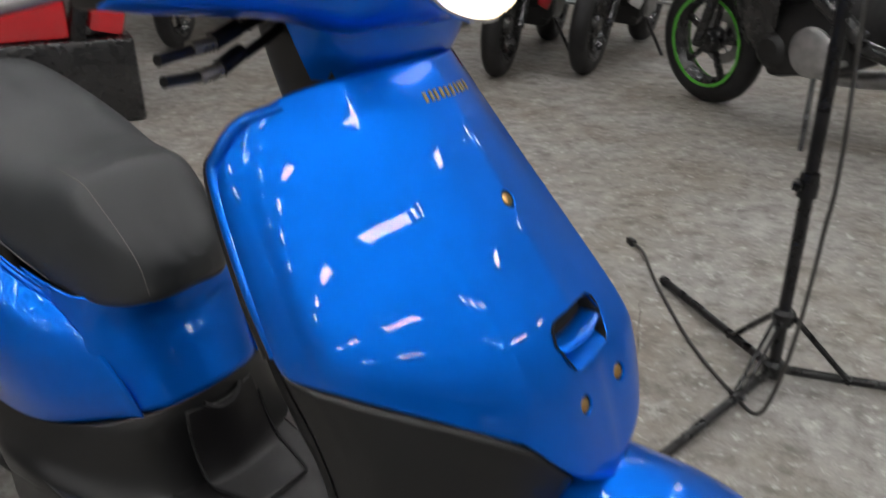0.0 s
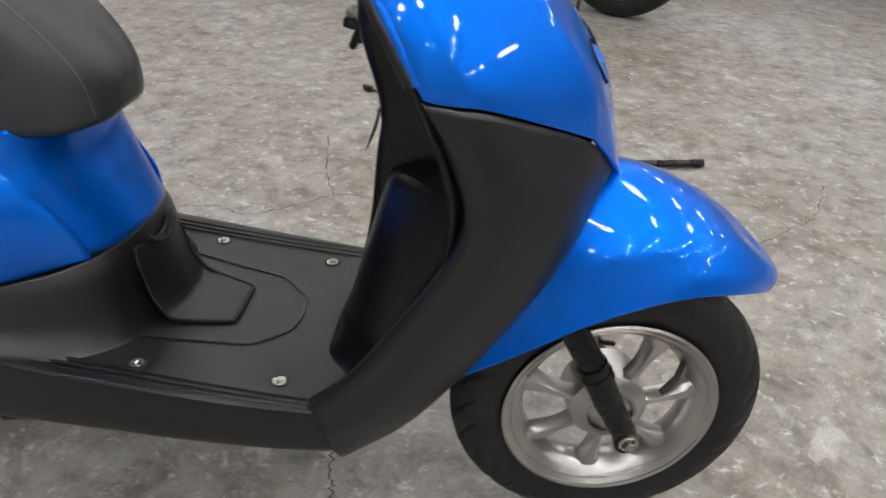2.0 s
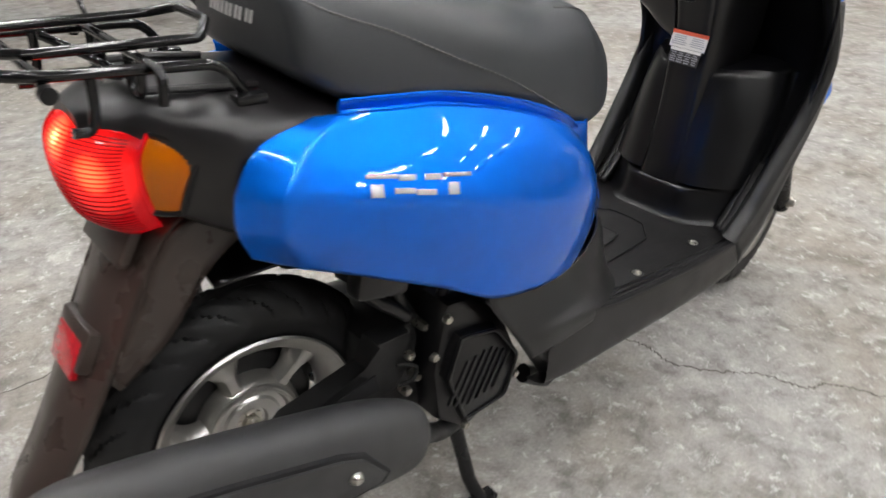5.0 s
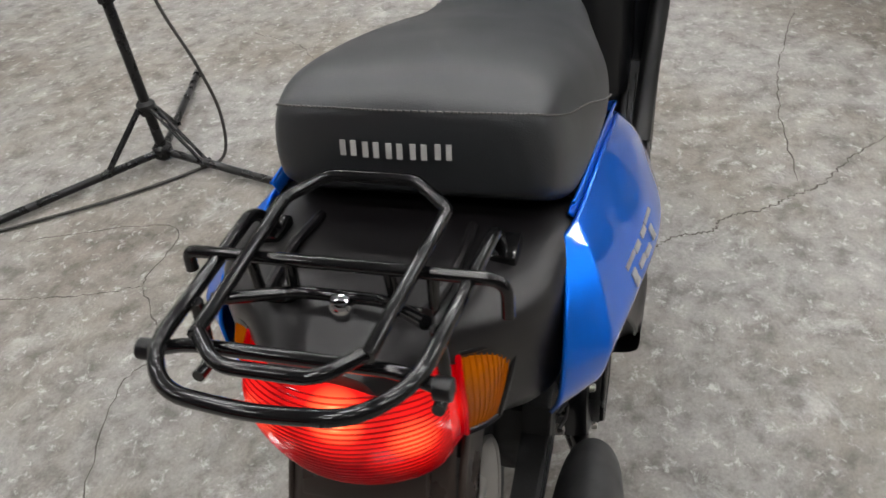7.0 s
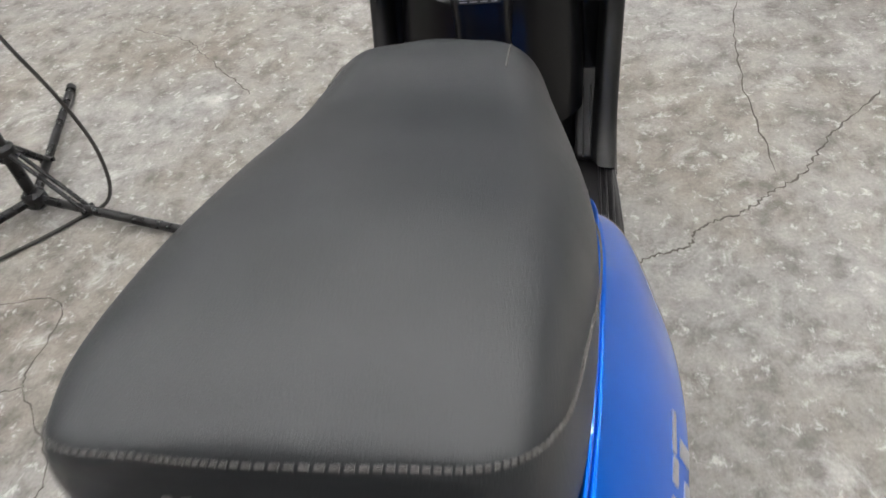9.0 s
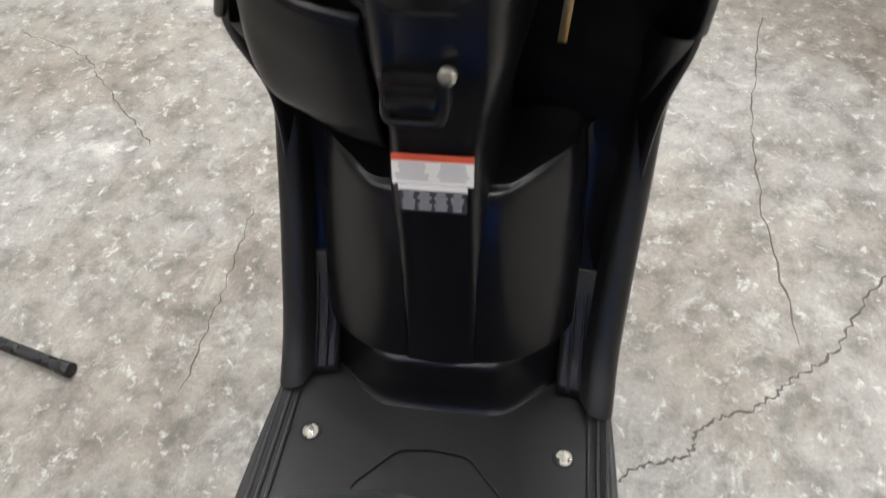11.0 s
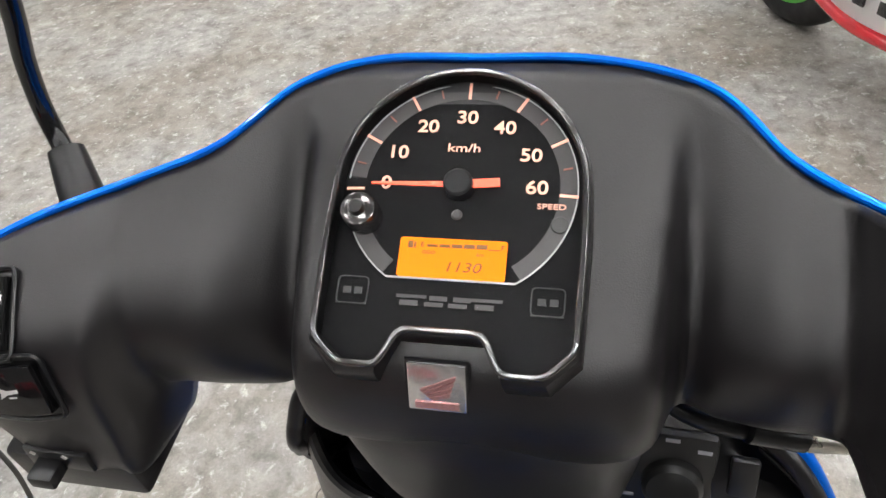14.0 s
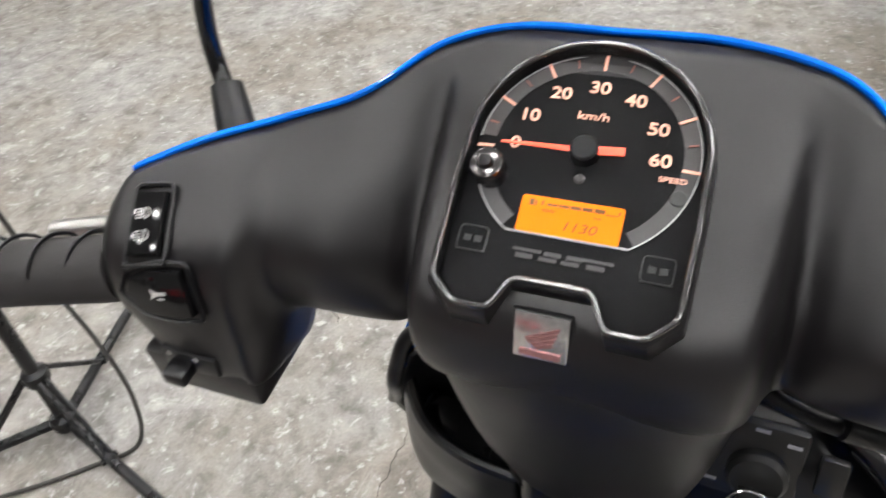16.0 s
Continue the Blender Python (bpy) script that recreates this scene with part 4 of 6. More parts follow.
SEAM = [(0.44, -0.113, 0.57), (0.4, -0.122, 0.592), (0.31, -0.141, 0.642), (0.23, -0.143, 0.682), (0.156, -0.138, 0.716), (0.1, -0.124, 0.737), (0.074, -0.1, 0.749), (0.066, -0.06, 0.753), (0.062, 0, 0.754)]
SEAM = SEAM + [(x, -y - 2 * LEAN, z) for x, y, z in reversed(SEAM[:-1])]
back = cr([on_seat(p, 0.0022) for p in SEAM], 181)
for k in range(180):
    a, b = back[k], back[k + 1]
    part("stitch", tube([a, a + (b - a) * 0.66], 0.0009, 5), STITCH, seat)
for s in (1, -1):
    nose = cr([on_seat((x, -y * s, z), 0.0006) for x, y, z in ((0.44, 0.075, 0.69), (0.487, 0.075, 0.682), (0.515, 0.075, 0.66), (0.545, 0.072, 0.625), (0.562, 0.068, 0.595), (0.564, 0.064, 0.56))], 40)
    part("nose_seam", tube(nose, 0.0009, 6), STITCH, seat)
for k in range(5):
    m = frame_at((0.0568 + 0.0005 * abs(k - 2) ** 2, 0.031 - 0.0185 * k, 0.726), (0.0, -1, 0), (0.25, 0, 0.97))
    part("print_bar", joined(moved(box((0.0042, 0.0118, 0.001), (-0.0047, 0, 0)), m.copy()), moved(box((0.0042, 0.0118, 0.001), (0.0037, 0, 0)), m.copy())), GREYPRINT, seat)

# tail cover, lamp cluster, mudguard
def tail_row(x, w, lo, hi):
    return sym([(x, 0, lo), (x, -0.6 * w, lo), (x, -0.95 * w, lo + 0.012), (x, -w, (lo + hi) / 2), (x, -0.95 * w, hi - 0.02), (x, -0.74 * w, hi - 0.006), (x, -0.45 * w, hi - 0.001), (x, 0, hi)])[:-1]


TAIL = [tail_row(0.13, 0.14, 0.6, 0.658), tail_row(0.07, 0.142, 0.56, 0.664), tail_row(0.0, 0.134, 0.545, 0.672), tail_row(-0.042, 0.104, 0.56, 0.676), tail_row(-0.062, 0.08, 0.57, 0.677), tail_row(-0.085, 0.06, 0.58, 0.672), tail_row(-0.107, 0.038, 0.61, 0.666)]
tail = part("tail_cover", surf(TAIL, 60, 40, wrap=True, cap=True), BLACK, scooter, "matt black plastic tail cover")
for s in (1, -1):
    part("cover_rib", tube([(0.05, s * 0.062, 0.668), (0.0, s * 0.064, 0.675), (-0.06, s * 0.058, 0.681)], 0.004, 8, smooth=16), BLACK, tail)
part("tail_bolt", spin([(0, 0.012), (0.006, 0.011), (0.009, 0.007), (0.009, 0)], "z", (-0.062, 0, 0.677), 20), CHROME, tail)
LENS = [
    [(-0.062, -0.074, 0.647), (-0.082, -0.058, 0.653), (-0.1, -0.03, 0.657), (-0.106, 0, 0.658)],
    [(-0.074, -0.078, 0.632), (-0.1, -0.066, 0.634), (-0.118, -0.036, 0.635), (-0.124, 0, 0.634)],
    [(-0.076, -0.079, 0.608), (-0.104, -0.066, 0.605), (-0.12, -0.036, 0.602), (-0.126, 0, 0.6)],
    [(-0.071, -0.076, 0.576), (-0.096, -0.062, 0.57), (-0.112, -0.034, 0.567), (-0.117, 0, 0.565)],
    [(-0.062, -0.068, 0.556), (-0.082, -0.054, 0.549), (-0.095, -0.03, 0.547), (-0.1, 0, 0.546)],
]
lamp = part("tail_lamp", surf([sym(r) for r in LENS], 40, 26), REDLENS, scooter, "lit red tail lamp with amber turn signals", thick=0.003)
lens_rows = [np.array(cr(sym(r), 41)) for r in LENS]
lens_grid = np.array([cr([lens_rows[i][j] for i in range(5)], 60) for j in range(41)])
for i in range(5, 56, 2):
    part("lens_rib", tube(lens_grid[3:38, i] + np.array([-0.0008, 0, 0]), 0.0008, 5), RIBLENS, lamp)
for s in (1, -1):
    AM = [[(-0.062, -0.075, 0.649), (-0.046, -0.093, 0.644), (-0.026, -0.106, 0.636)], [(-0.074, -0.079, 0.632), (-0.056, -0.097, 0.628), (-0.036, -0.106, 0.622)], [(-0.076, -0.08, 0.608), (-0.06, -0.096, 0.605), (-0.045, -0.102, 0.602)], [(-0.07, -0.077, 0.577), (-0.06, -0.089, 0.577), (-0.051, -0.096, 0.578)]]
    part("lens_divider", tube(cr([np.array(q[0]) * (1, s, 1) + np.array((-0.001, -0.001 * s, 0)) for q in AM], 24), 0.0022, 8), REDLENS, lamp)
    amber = part("turn_signal_lens", surf(AM if s == 1 else flip(AM), 16, 20), AMBER, lamp, "amber turn signal lens", thick=0.003)
    sheet2 = np.array([cr(np.array(q) * (1, s, 1), 24) for q in AM])
    sheet2 = np.array([cr(sheet2[:, j], 24) for j in range(24)])
    for k in range(2, 23, 2):
        part("lens_rib", tube(sheet2[k] + np.array([-0.0003, -0.0004 * s, 0]), 0.0006, 5), AMBER, amber)
    for r in (sheet2[:, 0], sheet2[-1], sheet2[:, -1]):
        part("lens_surround", tube(r + np.array([0, -0.0005 * s, 0]), 0.0032, 8), SATIN, amber)
MUD = [[(x + 0.032 * (1 if z > 0.3 else 0.6), y * 0.9, z) for x, y, z in r] for r in [[(-0.03, -0.07, 0.57), (-0.045, 0, 0.575), (-0.03, 0.07, 0.57)], [(-0.09, -0.072, 0.545), (-0.105, 0, 0.55), (-0.09, 0.072, 0.545)], [(-0.135, -0.075, 0.475), (-0.15, 0, 0.48), (-0.135, 0.075, 0.475)], [(-0.17, -0.072, 0.41), (-0.185, 0, 0.415), (-0.17, 0.072, 0.41)], [(-0.225, -0.062, 0.315), (-0.24, 0, 0.318), (-0.225, 0.062, 0.315)], [(-0.255, -0.045, 0.262), (-0.266, 0, 0.258), (-0.255, 0.045, 0.262)]]]
mud = part("mudguard", surf(MUD, 20, 40), MUDGUARD, scooter, "black plastic rear mudguard, the tail lamp's brown glow in its colour", thick=0.004)
for s in (1, -1):
    part("mudguard_side", surf([[(x, -0.072 * s, z) for x, z in ((0.0, 0.57), (-0.058, 0.545), (-0.103, 0.475), (-0.138, 0.41))], [(x, -0.074 * s, z) for x, z in ((0.04, 0.54), (-0.025, 0.5), (-0.075, 0.44), (-0.132, 0.4))]], 20, 6), MUDGUARD, mud, thick=0.004)
part("reflector_mount", box((0.034, 0.078, 0.046), (-0.136, 0, 0.424), (0, 28, 0), bevel=0.005), MUDGUARD, mud)
part("reflector", box((0.008, 0.064, 0.042), (-0.154, 0, 0.42), (0, 28, 0), bevel=0.003), REDREFLECTOR, mud, "red reflector")
part("plate_bracket", box((0.012, 0.1, 0.05), (-0.088, 0, 0.535), (0, 30, 0), bevel=0.003), MUDGUARD, mud)

# rear carrier of bent gloss black rod
rack = part("rear_carrier", joined(
    tube(rounded([(-0.14, -0.052, 0.724), (0.002, -0.06, 0.718), (0.022, -0.032, 0.726), (0.022, 0.032, 0.726), (0.002, 0.06, 0.718), (-0.14, 0.052, 0.724)], 0.006), 0.0046, 10),
    tube(rounded([(-0.138, 0.05, 0.724), (-0.158, 0.03, 0.723), (-0.158, -0.03, 0.723), (-0.138, -0.05, 0.724)], 0.012), 0.0045, 10)), GLOSSBLACK, scooter, "gloss black steel rod rear carrier")
part("outer_rod", tube(rounded([(0.024, -0.089, 0.672), (0.006, -0.091, 0.702), (-0.145, -0.08, 0.714), (-0.175, -0.055, 0.716), (-0.18, 0, 0.716), (-0.175, 0.055, 0.716), (-0.145, 0.08, 0.714), (0.006, 0.091, 0.702), (0.024, 0.089, 0.672)], 0.018), 0.005, 10), GLOSSBLACK, rack)
part("cross_rod", tube(rounded([(-0.056, -0.11, 0.682), (-0.054, -0.11, 0.71), (-0.054, 0.11, 0.71), (-0.056, 0.11, 0.695)], 0.012), 0.0045, 10), GLOSSBLACK, rack)
part("rear_cross_rod", tube(rounded([(-0.136, -0.09, 0.702), (-0.134, -0.065, 0.709), (-0.134, 0.065, 0.709), (-0.136, 0.09, 0.702)], 0.01), 0.0045, 10), GLOSSBLACK, rack)
part("centre_brace", tube(rounded([(-0.095, -0.07, 0.708), (-0.06, -0.03, 0.688), (-0.056, 0, 0.684), (-0.06, 0.03, 0.688), (-0.095, 0.07, 0.708)], 0.012), 0.0045, 10), GLOSSBLACK, rack)
for s in (1, -1):
    part("load_hook", tube(rounded([(-0.1, -0.078 * s, 0.71), (-0.101, -0.08 * s, 0.682), (-0.106, -0.08 * s, 0.662), (-0.122, -0.08 * s, 0.664)], 0.012), 0.0045, 10), GLOSSBLACK, rack)
    part("rope_loop", tube(rounded([(-0.054, 0.034 * s, 0.71), (-0.056, 0.036 * s, 0.676), (-0.056, 0.062 * s, 0.676), (-0.054, 0.063 * s, 0.71)], 0.012), 0.0042, 10), GLOSSBLACK, rack)
    part("rod_tip", spin([(0, -0.006), (0.007, -0.004), (0.007, 0.006), (0, 0.007)], "y", (-0.136, 0.092 * s, 0.702), 14), SATIN, rack)
    part("mount_foot", box((0.03, 0.02, 0.012), (0.026, 0.092 * s, 0.667), bevel=0.003), GLOSSBLACK, rack)


# wheels
def tyre_mesh(at, R, width, seed=0):
    n, prof = 240, []
    for a in np.linspace(-140, 140, 39):
        prof.append((R - 0.04 + 0.04 * math.cos(radians(a)), 0.5 * width * math.sin(radians(a)) * (1.0 if abs(a) < 90 else 1.0), a))
    rows = []
    for r, y, a in prof:
        ang = np.arange(n) * 2 * math.pi / n
        rr = np.full(n, r)
        if abs(a) < 84:
            u = (ang * 26 / (2 * math.pi) + abs(y) * 45 + (0.5 if y > 0 else 0)) % 1
            groove = (u < 0.26) & (abs(a) > 14)
            mid = (abs(abs(a) - 9) < 3.5)
            rr = rr - 0.0055 * groove - (0.003 if mid else 0)
        rows.append(np.stack([rr * np.cos(ang), np.full(n, y), rr * np.sin(ang)], 1) + at)
    return grid(rows, True)


def spoke(at, ang, r0, r1, w0, w1, y0, y1, depth):
    """One pressed spoke: a tapering bar with a raised back."""
    rows = []
    for k in range(9):
        t = k / 8
        r, w, y = r0 + (r1 - r0) * t, w0 * (1 - 0.25 * math.sin(math.pi * min(1, t * 1.4))) + (w1 - w0) * t**3, y0 + (y1 - y0) * t
        rows.append([(r, y + depth, -w), (r, y, -w * 0.86), (r, y - depth * 0.55, -w * 0.4), (r, y - depth * 0.55, w * 0.4), (r, y, w * 0.86), (r, y + depth, w)])
    m = Matrix.Translation(at) @ Matrix.Rotation(ang, 4, "Y")
    return moved(grid(rows, True, True), m)


def front_wheel():
    at = (1.178, 0, 0.2045)
    w = part("front_wheel", spin([(0.129, -0.03), (0.137, -0.036), (0.139, -0.034), (0.134, -0.028), (0.124, -0.022), (0.116, -0.012), (0.113, 0), (0.116, 0.012), (0.124, 0.022), (0.134, 0.028), (0.139, 0.034), (0.137, 0.036), (0.129, 0.03), (0.12, 0.024), (0.11, 0.012), (0.107, 0), (0.11, -0.012), (0.12, -0.024)], "y", at, 96, closed=True), ALLOY, scooter, "silver cast alloy front wheel with a black tyre")
    part("tyre", tyre_mesh(at, 0.2045, 0.08), RUBBER, w, "black treaded tyre")
    part("hub", spin([(0, -0.05), (0.016, -0.05), (0.02, -0.044), (0.028, -0.036), (0.042, -0.032), (0.05, -0.026), (0.052, 0.03), (0.02, 0.05), (0, 0.05)], "y", at, 56), ALLOY, w)
    for k in range(7):
        part("spoke", spoke(at, k * 2 * math.pi / 7 - 0.17, 0.046, 0.118, 0.0105, 0.021, -0.02, -0.012, 0.012), ALLOY, w)
    part("rim_lip", spin([(0.1345, -0.0375), (0.1375, -0.0395), (0.1405, -0.0375), (0.139, -0.034), (0.1355, -0.034)], "y", at, 96, closed=True), ALLOY, w)
    part("rim_step", spin([(0.124, -0.029), (0.1265, -0.031), (0.129, -0.0295), (0.1265, -0.026)], "y", at, 96, closed=True), ALLOY, w)
    part("hub_ring", spin([(0.03, -0.039), (0.034, -0.041), (0.039, -0.038), (0.036, -0.033)], "y", at, 56, closed=True), ALLOY, w)
    part("valve_stem", tube([(1.178 + 0.092, -0.01, 0.205 + 0.062), (1.178 + 0.08, -0.026, 0.205 + 0.05), (1.178 + 0.06, -0.034, 0.205 + 0.032)], 0.004, 8), RUBBER, w)
    return w


def rear_wheel():
    at = (0.02, 0, 0.2295)
    w = part("rear_wheel", spin([(0.12, -0.03), (0.127, -0.0355), (0.13, -0.0345), (0.126, -0.028), (0.118, -0.02), (0.112, -0.01), (0.109, 0), (0.112, 0.012), (0.118, 0.022), (0.126, 0.028), (0.13, 0.034), (0.127, 0.036), (0.12, 0.03), (0.112, 0.024), (0.104, 0.012), (0.101, 0), (0.104, -0.008), (0.112, -0.024)], "y", at, 96, closed=True), ALLOY, scooter, "silver cast alloy rear wheel with a black tyre")
    part("tyre", tyre_mesh(at, 0.1945, 0.074), RUBBER, w, "black treaded tyre")
    part("rim_lip", spin([(0.1275, -0.0365), (0.1305, -0.0385), (0.1335, -0.036), (0.132, -0.033), (0.128, -0.033)], "y", at, 96, closed=True), ALLOY, w)
    part("hub", spin([(0.012, -0.006), (0.02, -0.007), (0.022, -0.013), (0.036, -0.016), (0.04, -0.013), (0.047, -0.014), (0.05, -0.021), (0.06, -0.02), (0.066, -0.012), (0.068, 0.01), (0.068, 0.03), (0.012, 0.03)], "y", at, 64, closed=True), ALLOY, w)
    part("hub_ring", spin([(0.053, -0.0205), (0.0555, -0.024), (0.059, -0.0225), (0.06, -0.018)], "y", at, 64, closed=True), ALLOY, w)
    for k in range(6):
        part("spoke", spoke(at, k * math.pi / 3 + 0.25, 0.06, 0.116, 0.0165, 0.031, -0.012, -0.018, 0.012), ALLOY, w)
    part("drum", spin([(0, 0.004), (0.09, 0.004), (0.096, 0.01), (0.096, 0.035), (0, 0.035)], "y", at, 48), ENGINE, w)
    part("axle_nut", joined(spin([(0, -0.02), (0.006, -0.02), (0.007, -0.016), (0.007, -0.004)], "y", at, 16), spin([(0, -0.0145), (0.0105, -0.0145), (0.012, -0.012), (0.012, -0.004)], "y", at, 6), spin([(0.0, -0.0078), (0.0165, -0.0078), (0.0165, -0.004)], "y", at, 24)), STEEL, w)
    return w


fw = front_wheel()
rear_wheel()

# fork
fork = part("fork", tube([(1.04, 0, 0.6), (1.09, 0, 0.48)], 0.024, 16), FORKBLACK, scooter, "black painted front fork")
for s in (1, -1):
    leg = part("fork_leg", tube([(1.071, -0.066 * s, 0.412), (1.138, -0.076 * s, 0.3)], 0.017, 16), FORKBLACK, fork)
    part("fork_lower", tube([(1.127, -0.076 * s, 0.319), (1.161, -0.077 * s, 0.252), (1.184, -0.078 * s, 0.212), (1.19, -0.078 * s, 0.19)], 0.0185, 16, taper=0.0145), FORKBLACK, leg)
    part("fork_collar", tube([(1.134, -0.076 * s, 0.306), (1.139, -0.076 * s, 0.297)], 0.0195, 16), FORKBLACK, leg)
    part("axle_bolt", joined(spin([(0, -0.0105 * s), (0.0075, -0.0105 * s), (0.009, -0.008 * s), (0.009, 0)], "y", (1.187, -0.093 * s, 0.209), 6), spin([(0, -0.003 * s), (0.012, -0.003 * s), (0.012, 0.004 * s)], "y", (1.187, -0.093 * s, 0.209), 20)), STEEL, leg)
part("brake_cable", tube([(1.12, -0.03, 0.46), (1.12, 0.02, 0.36), (1.17, 0.05, 0.26), (1.2, 0.06, 0.24)], 0.004, 8, smooth=24), SATIN, fork)
part("steerer_bridge", box((0.05, 0.13, 0.03), (1.072, 0, 0.42), (0, 20, 0), bevel=0.008), FORKBLACK, fork)

# front fender
FENDER = [
    [(0.963, -0.112, 0.286), (1.045, -0.117, 0.345), (1.115, -0.118, 0.398), (1.2, -0.108, 0.436), (1.27, -0.081, 0.434), (1.318, -0.036, 0.414), (1.336, 0, 0.402)],
    [(1.0, -0.1051, 0.335), (1.07, -0.1088, 0.385), (1.135, -0.1079, 0.43), (1.21, -0.0967, 0.46), (1.277, -0.0725, 0.449), (1.323, -0.0316, 0.426), (1.339, 0.0, 0.414)],
    [(1.05, -0.0941, 0.425), (1.1, -0.0949, 0.456), (1.155, -0.0916, 0.484), (1.22, -0.079, 0.486), (1.279, -0.0538, 0.463), (1.319, -0.0235, 0.439), (1.331, 0.0, 0.429)],
    [(1.08, -0.0765, 0.487), (1.12, -0.0723, 0.5), (1.172, -0.0654, 0.508), (1.226, -0.0536, 0.498), (1.274, -0.0374, 0.474), (1.308, -0.017, 0.448), (1.319, 0.0, 0.44)],
    [(1.095, -0.045, 0.528), (1.13, -0.0396, 0.529), (1.178, -0.0342, 0.523), (1.226, -0.0279, 0.505), (1.268, -0.0198, 0.479), (1.297, -0.0099, 0.456), (1.304, 0.0, 0.45)],
    [(1.1, 0, 0.545), (1.135, 0, 0.541), (1.18, 0, 0.53), (1.225, 0, 0.51), (1.262, 0, 0.484), (1.288, 0, 0.463), (1.296, 0, 0.456)],
]
both = FENDER + flip(FENDER)[-2::-1]
flank = np.array([cr(r, 60) for r in both])
flank = np.array([np.vstack([cr(flank[:3, j], 18), cr(flank[2:9, j], 40)[1:], cr(flank[8:, j], 18)[1:]]) for j in range(60)]).transpose(1, 0, 2)
for _ in range(6):
    flank[1:-1] = (flank[:-2] + 2 * flank[1:-1] + flank[2:]) / 4
for _ in range(12):
    flank[:, 1:-1] = (flank[:, :-2] + 2 * flank[:, 1:-1] + flank[:, 2:]) / 4
part("front_fender", grid(flank), BLUE, scooter, "glossy metallic blue front fender", thick=0.003)
part("inner_fender", surf([[(1.0, -0.07, 0.36), (1.06, -0.07, 0.43), (1.15, -0.07, 0.46), (1.25, -0.06, 0.45)], [(1.0, 0, 0.38), (1.06, 0, 0.46), (1.15, 0, 0.48), (1.25, 0, 0.45)], [(1.0, 0.07, 0.36), (1.06, 0.07, 0.43), (1.15, 0.07, 0.46), (1.25, 0.06, 0.45)]], 20, 12), BLACK, scooter)

# engine side: swing unit, cooling cover, exhaust, stand, rear shock
eng = part("engine_unit", joined(box((0.2, 0.13, 0.16), (0.25, -0.03, 0.27), (0, -8, 0), bevel=0.03), box((0.3, 0.07, 0.12), (0.12, 0.09, 0.25), (0, 4, 0), bevel=0.03), spin([(0, 0.05), (0.06, 0.05), (0.075, 0.06), (0.075, 0.115), (0.06, 0.13), (0, 0.13)], "y", (0.02, 0.0, 0.235), 32)), ENGINE, scooter, "black cast engine and swing unit")
HEX = [(0.208, 0.285), (0.228, 0.383), (0.272, 0.379), (0.322, 0.338), (0.357, 0.259), (0.342, 0.19), (0.262, 0.168), (0.219, 0.205)]
SM = frame_at((0, -0.09, 0), (1, 0, 0), (0, 0, 1))
cover = part("cooling_cover", slab(HEX, 0.0, 0.048, SM, bevel=0.012), SATIN, eng, "black ribbed cooling cover")
FACE6 = [(0.217, 0.284), (0.237, 0.342), (0.3, 0.329), (0.344, 0.268), (0.324, 0.205), (0.25, 0.2)]
part("cover_face", slab(FACE6, 0.046, 0.062, SM, bevel=0.006), SATIN, cover)
part("face_rim", tube(rounded([(x * 0.95 + 0.0138, -0.1525, z * 0.95 + 0.0135) for x, z in FACE6 + FACE6[:2]], 0.008), 0.0024, 8), SATIN, cover)
for k in range(7):
    part("grille_slat", moved(box((0.088 - 0.009 * abs(k - 2.6), 0.005, 0.005), (0.236 + 0.0125 * k, 0.27 - 0.002 * k, 0.0622), (0, 0, 62), bevel=0.0012), SM), SATIN, cover)
for x, z in ((0.226, 0.366), (0.206, 0.318), (0.35, 0.222), (0.262, 0.178)):
    part("cover_bolt", spin([(0, -0.008), (0.005, -0.007), (0.006, 0)], "y", (x, -0.138, z), 12), STEEL, cover)
ARM = [(0.2, 0.338), (0.21, 0.3), (0.178, 0.258), (0.145, 0.258), (0.03, 0.262), (0.012, 0.27), (0.03, 0.285), (0.136, 0.308), (0.15, 0.34)]
arm = part("swing_arm", slab(ARM, -0.02, 0.012, SM, bevel=0.006), ENGINE, eng)
part("arm_window", slab([(0.145, 0.298), (0.15, 0.272), (0.06, 0.272), (0.062, 0.28)], 0.0115, 0.0135, SM), DARKHOLE, arm)
for x, z in ((0.195, 0.306), (0.19, 0.252), (0.206, 0.268), (0.218, 0.34)):
    part("arm_bolt", spin([(0, -0.01), (0.0055, -0.009), (0.0075, -0.004), (0.0075, 0.02)], "y", (x, -0.102, z), 6), STEEL, arm)
for k, (a, b, c) in enumerate((((0.2, -0.06, 0.47), (0.17, -0.11, 0.42), (0.2, -0.1, 0.36)), ((0.22, -0.05, 0.48), (0.25, -0.11, 0.43), (0.24, -0.11, 0.37)), ((0.14, -0.08, 0.48), (0.13, -0.11, 0.43), (0.18, -0.12, 0.38)), ((0.28, -0.06, 0.44), (0.3, -0.12, 0.4), (0.27, -0.1, 0.36)))):
    part("hose", tube([a, b, c], 0.008, 10, smooth=18), SATIN, eng)
part("intake_box", box((0.12, 0.12, 0.09), (0.13, 0.02, 0.48), bevel=0.015), ENGINE, eng)
part("intake_duct", box((0.07, 0.03, 0.05), (0.14, -0.125, 0.455), (0, 12, 0), bevel=0.008), SATIN, eng)
part("spring_clip", tube([(0.175, -0.106, 0.3), (0.2, -0.112, 0.29), (0.195, -0.112, 0.272), (0.178, -0.106, 0.268)], 0.0026, 8, smooth=20), ENGINE, eng)
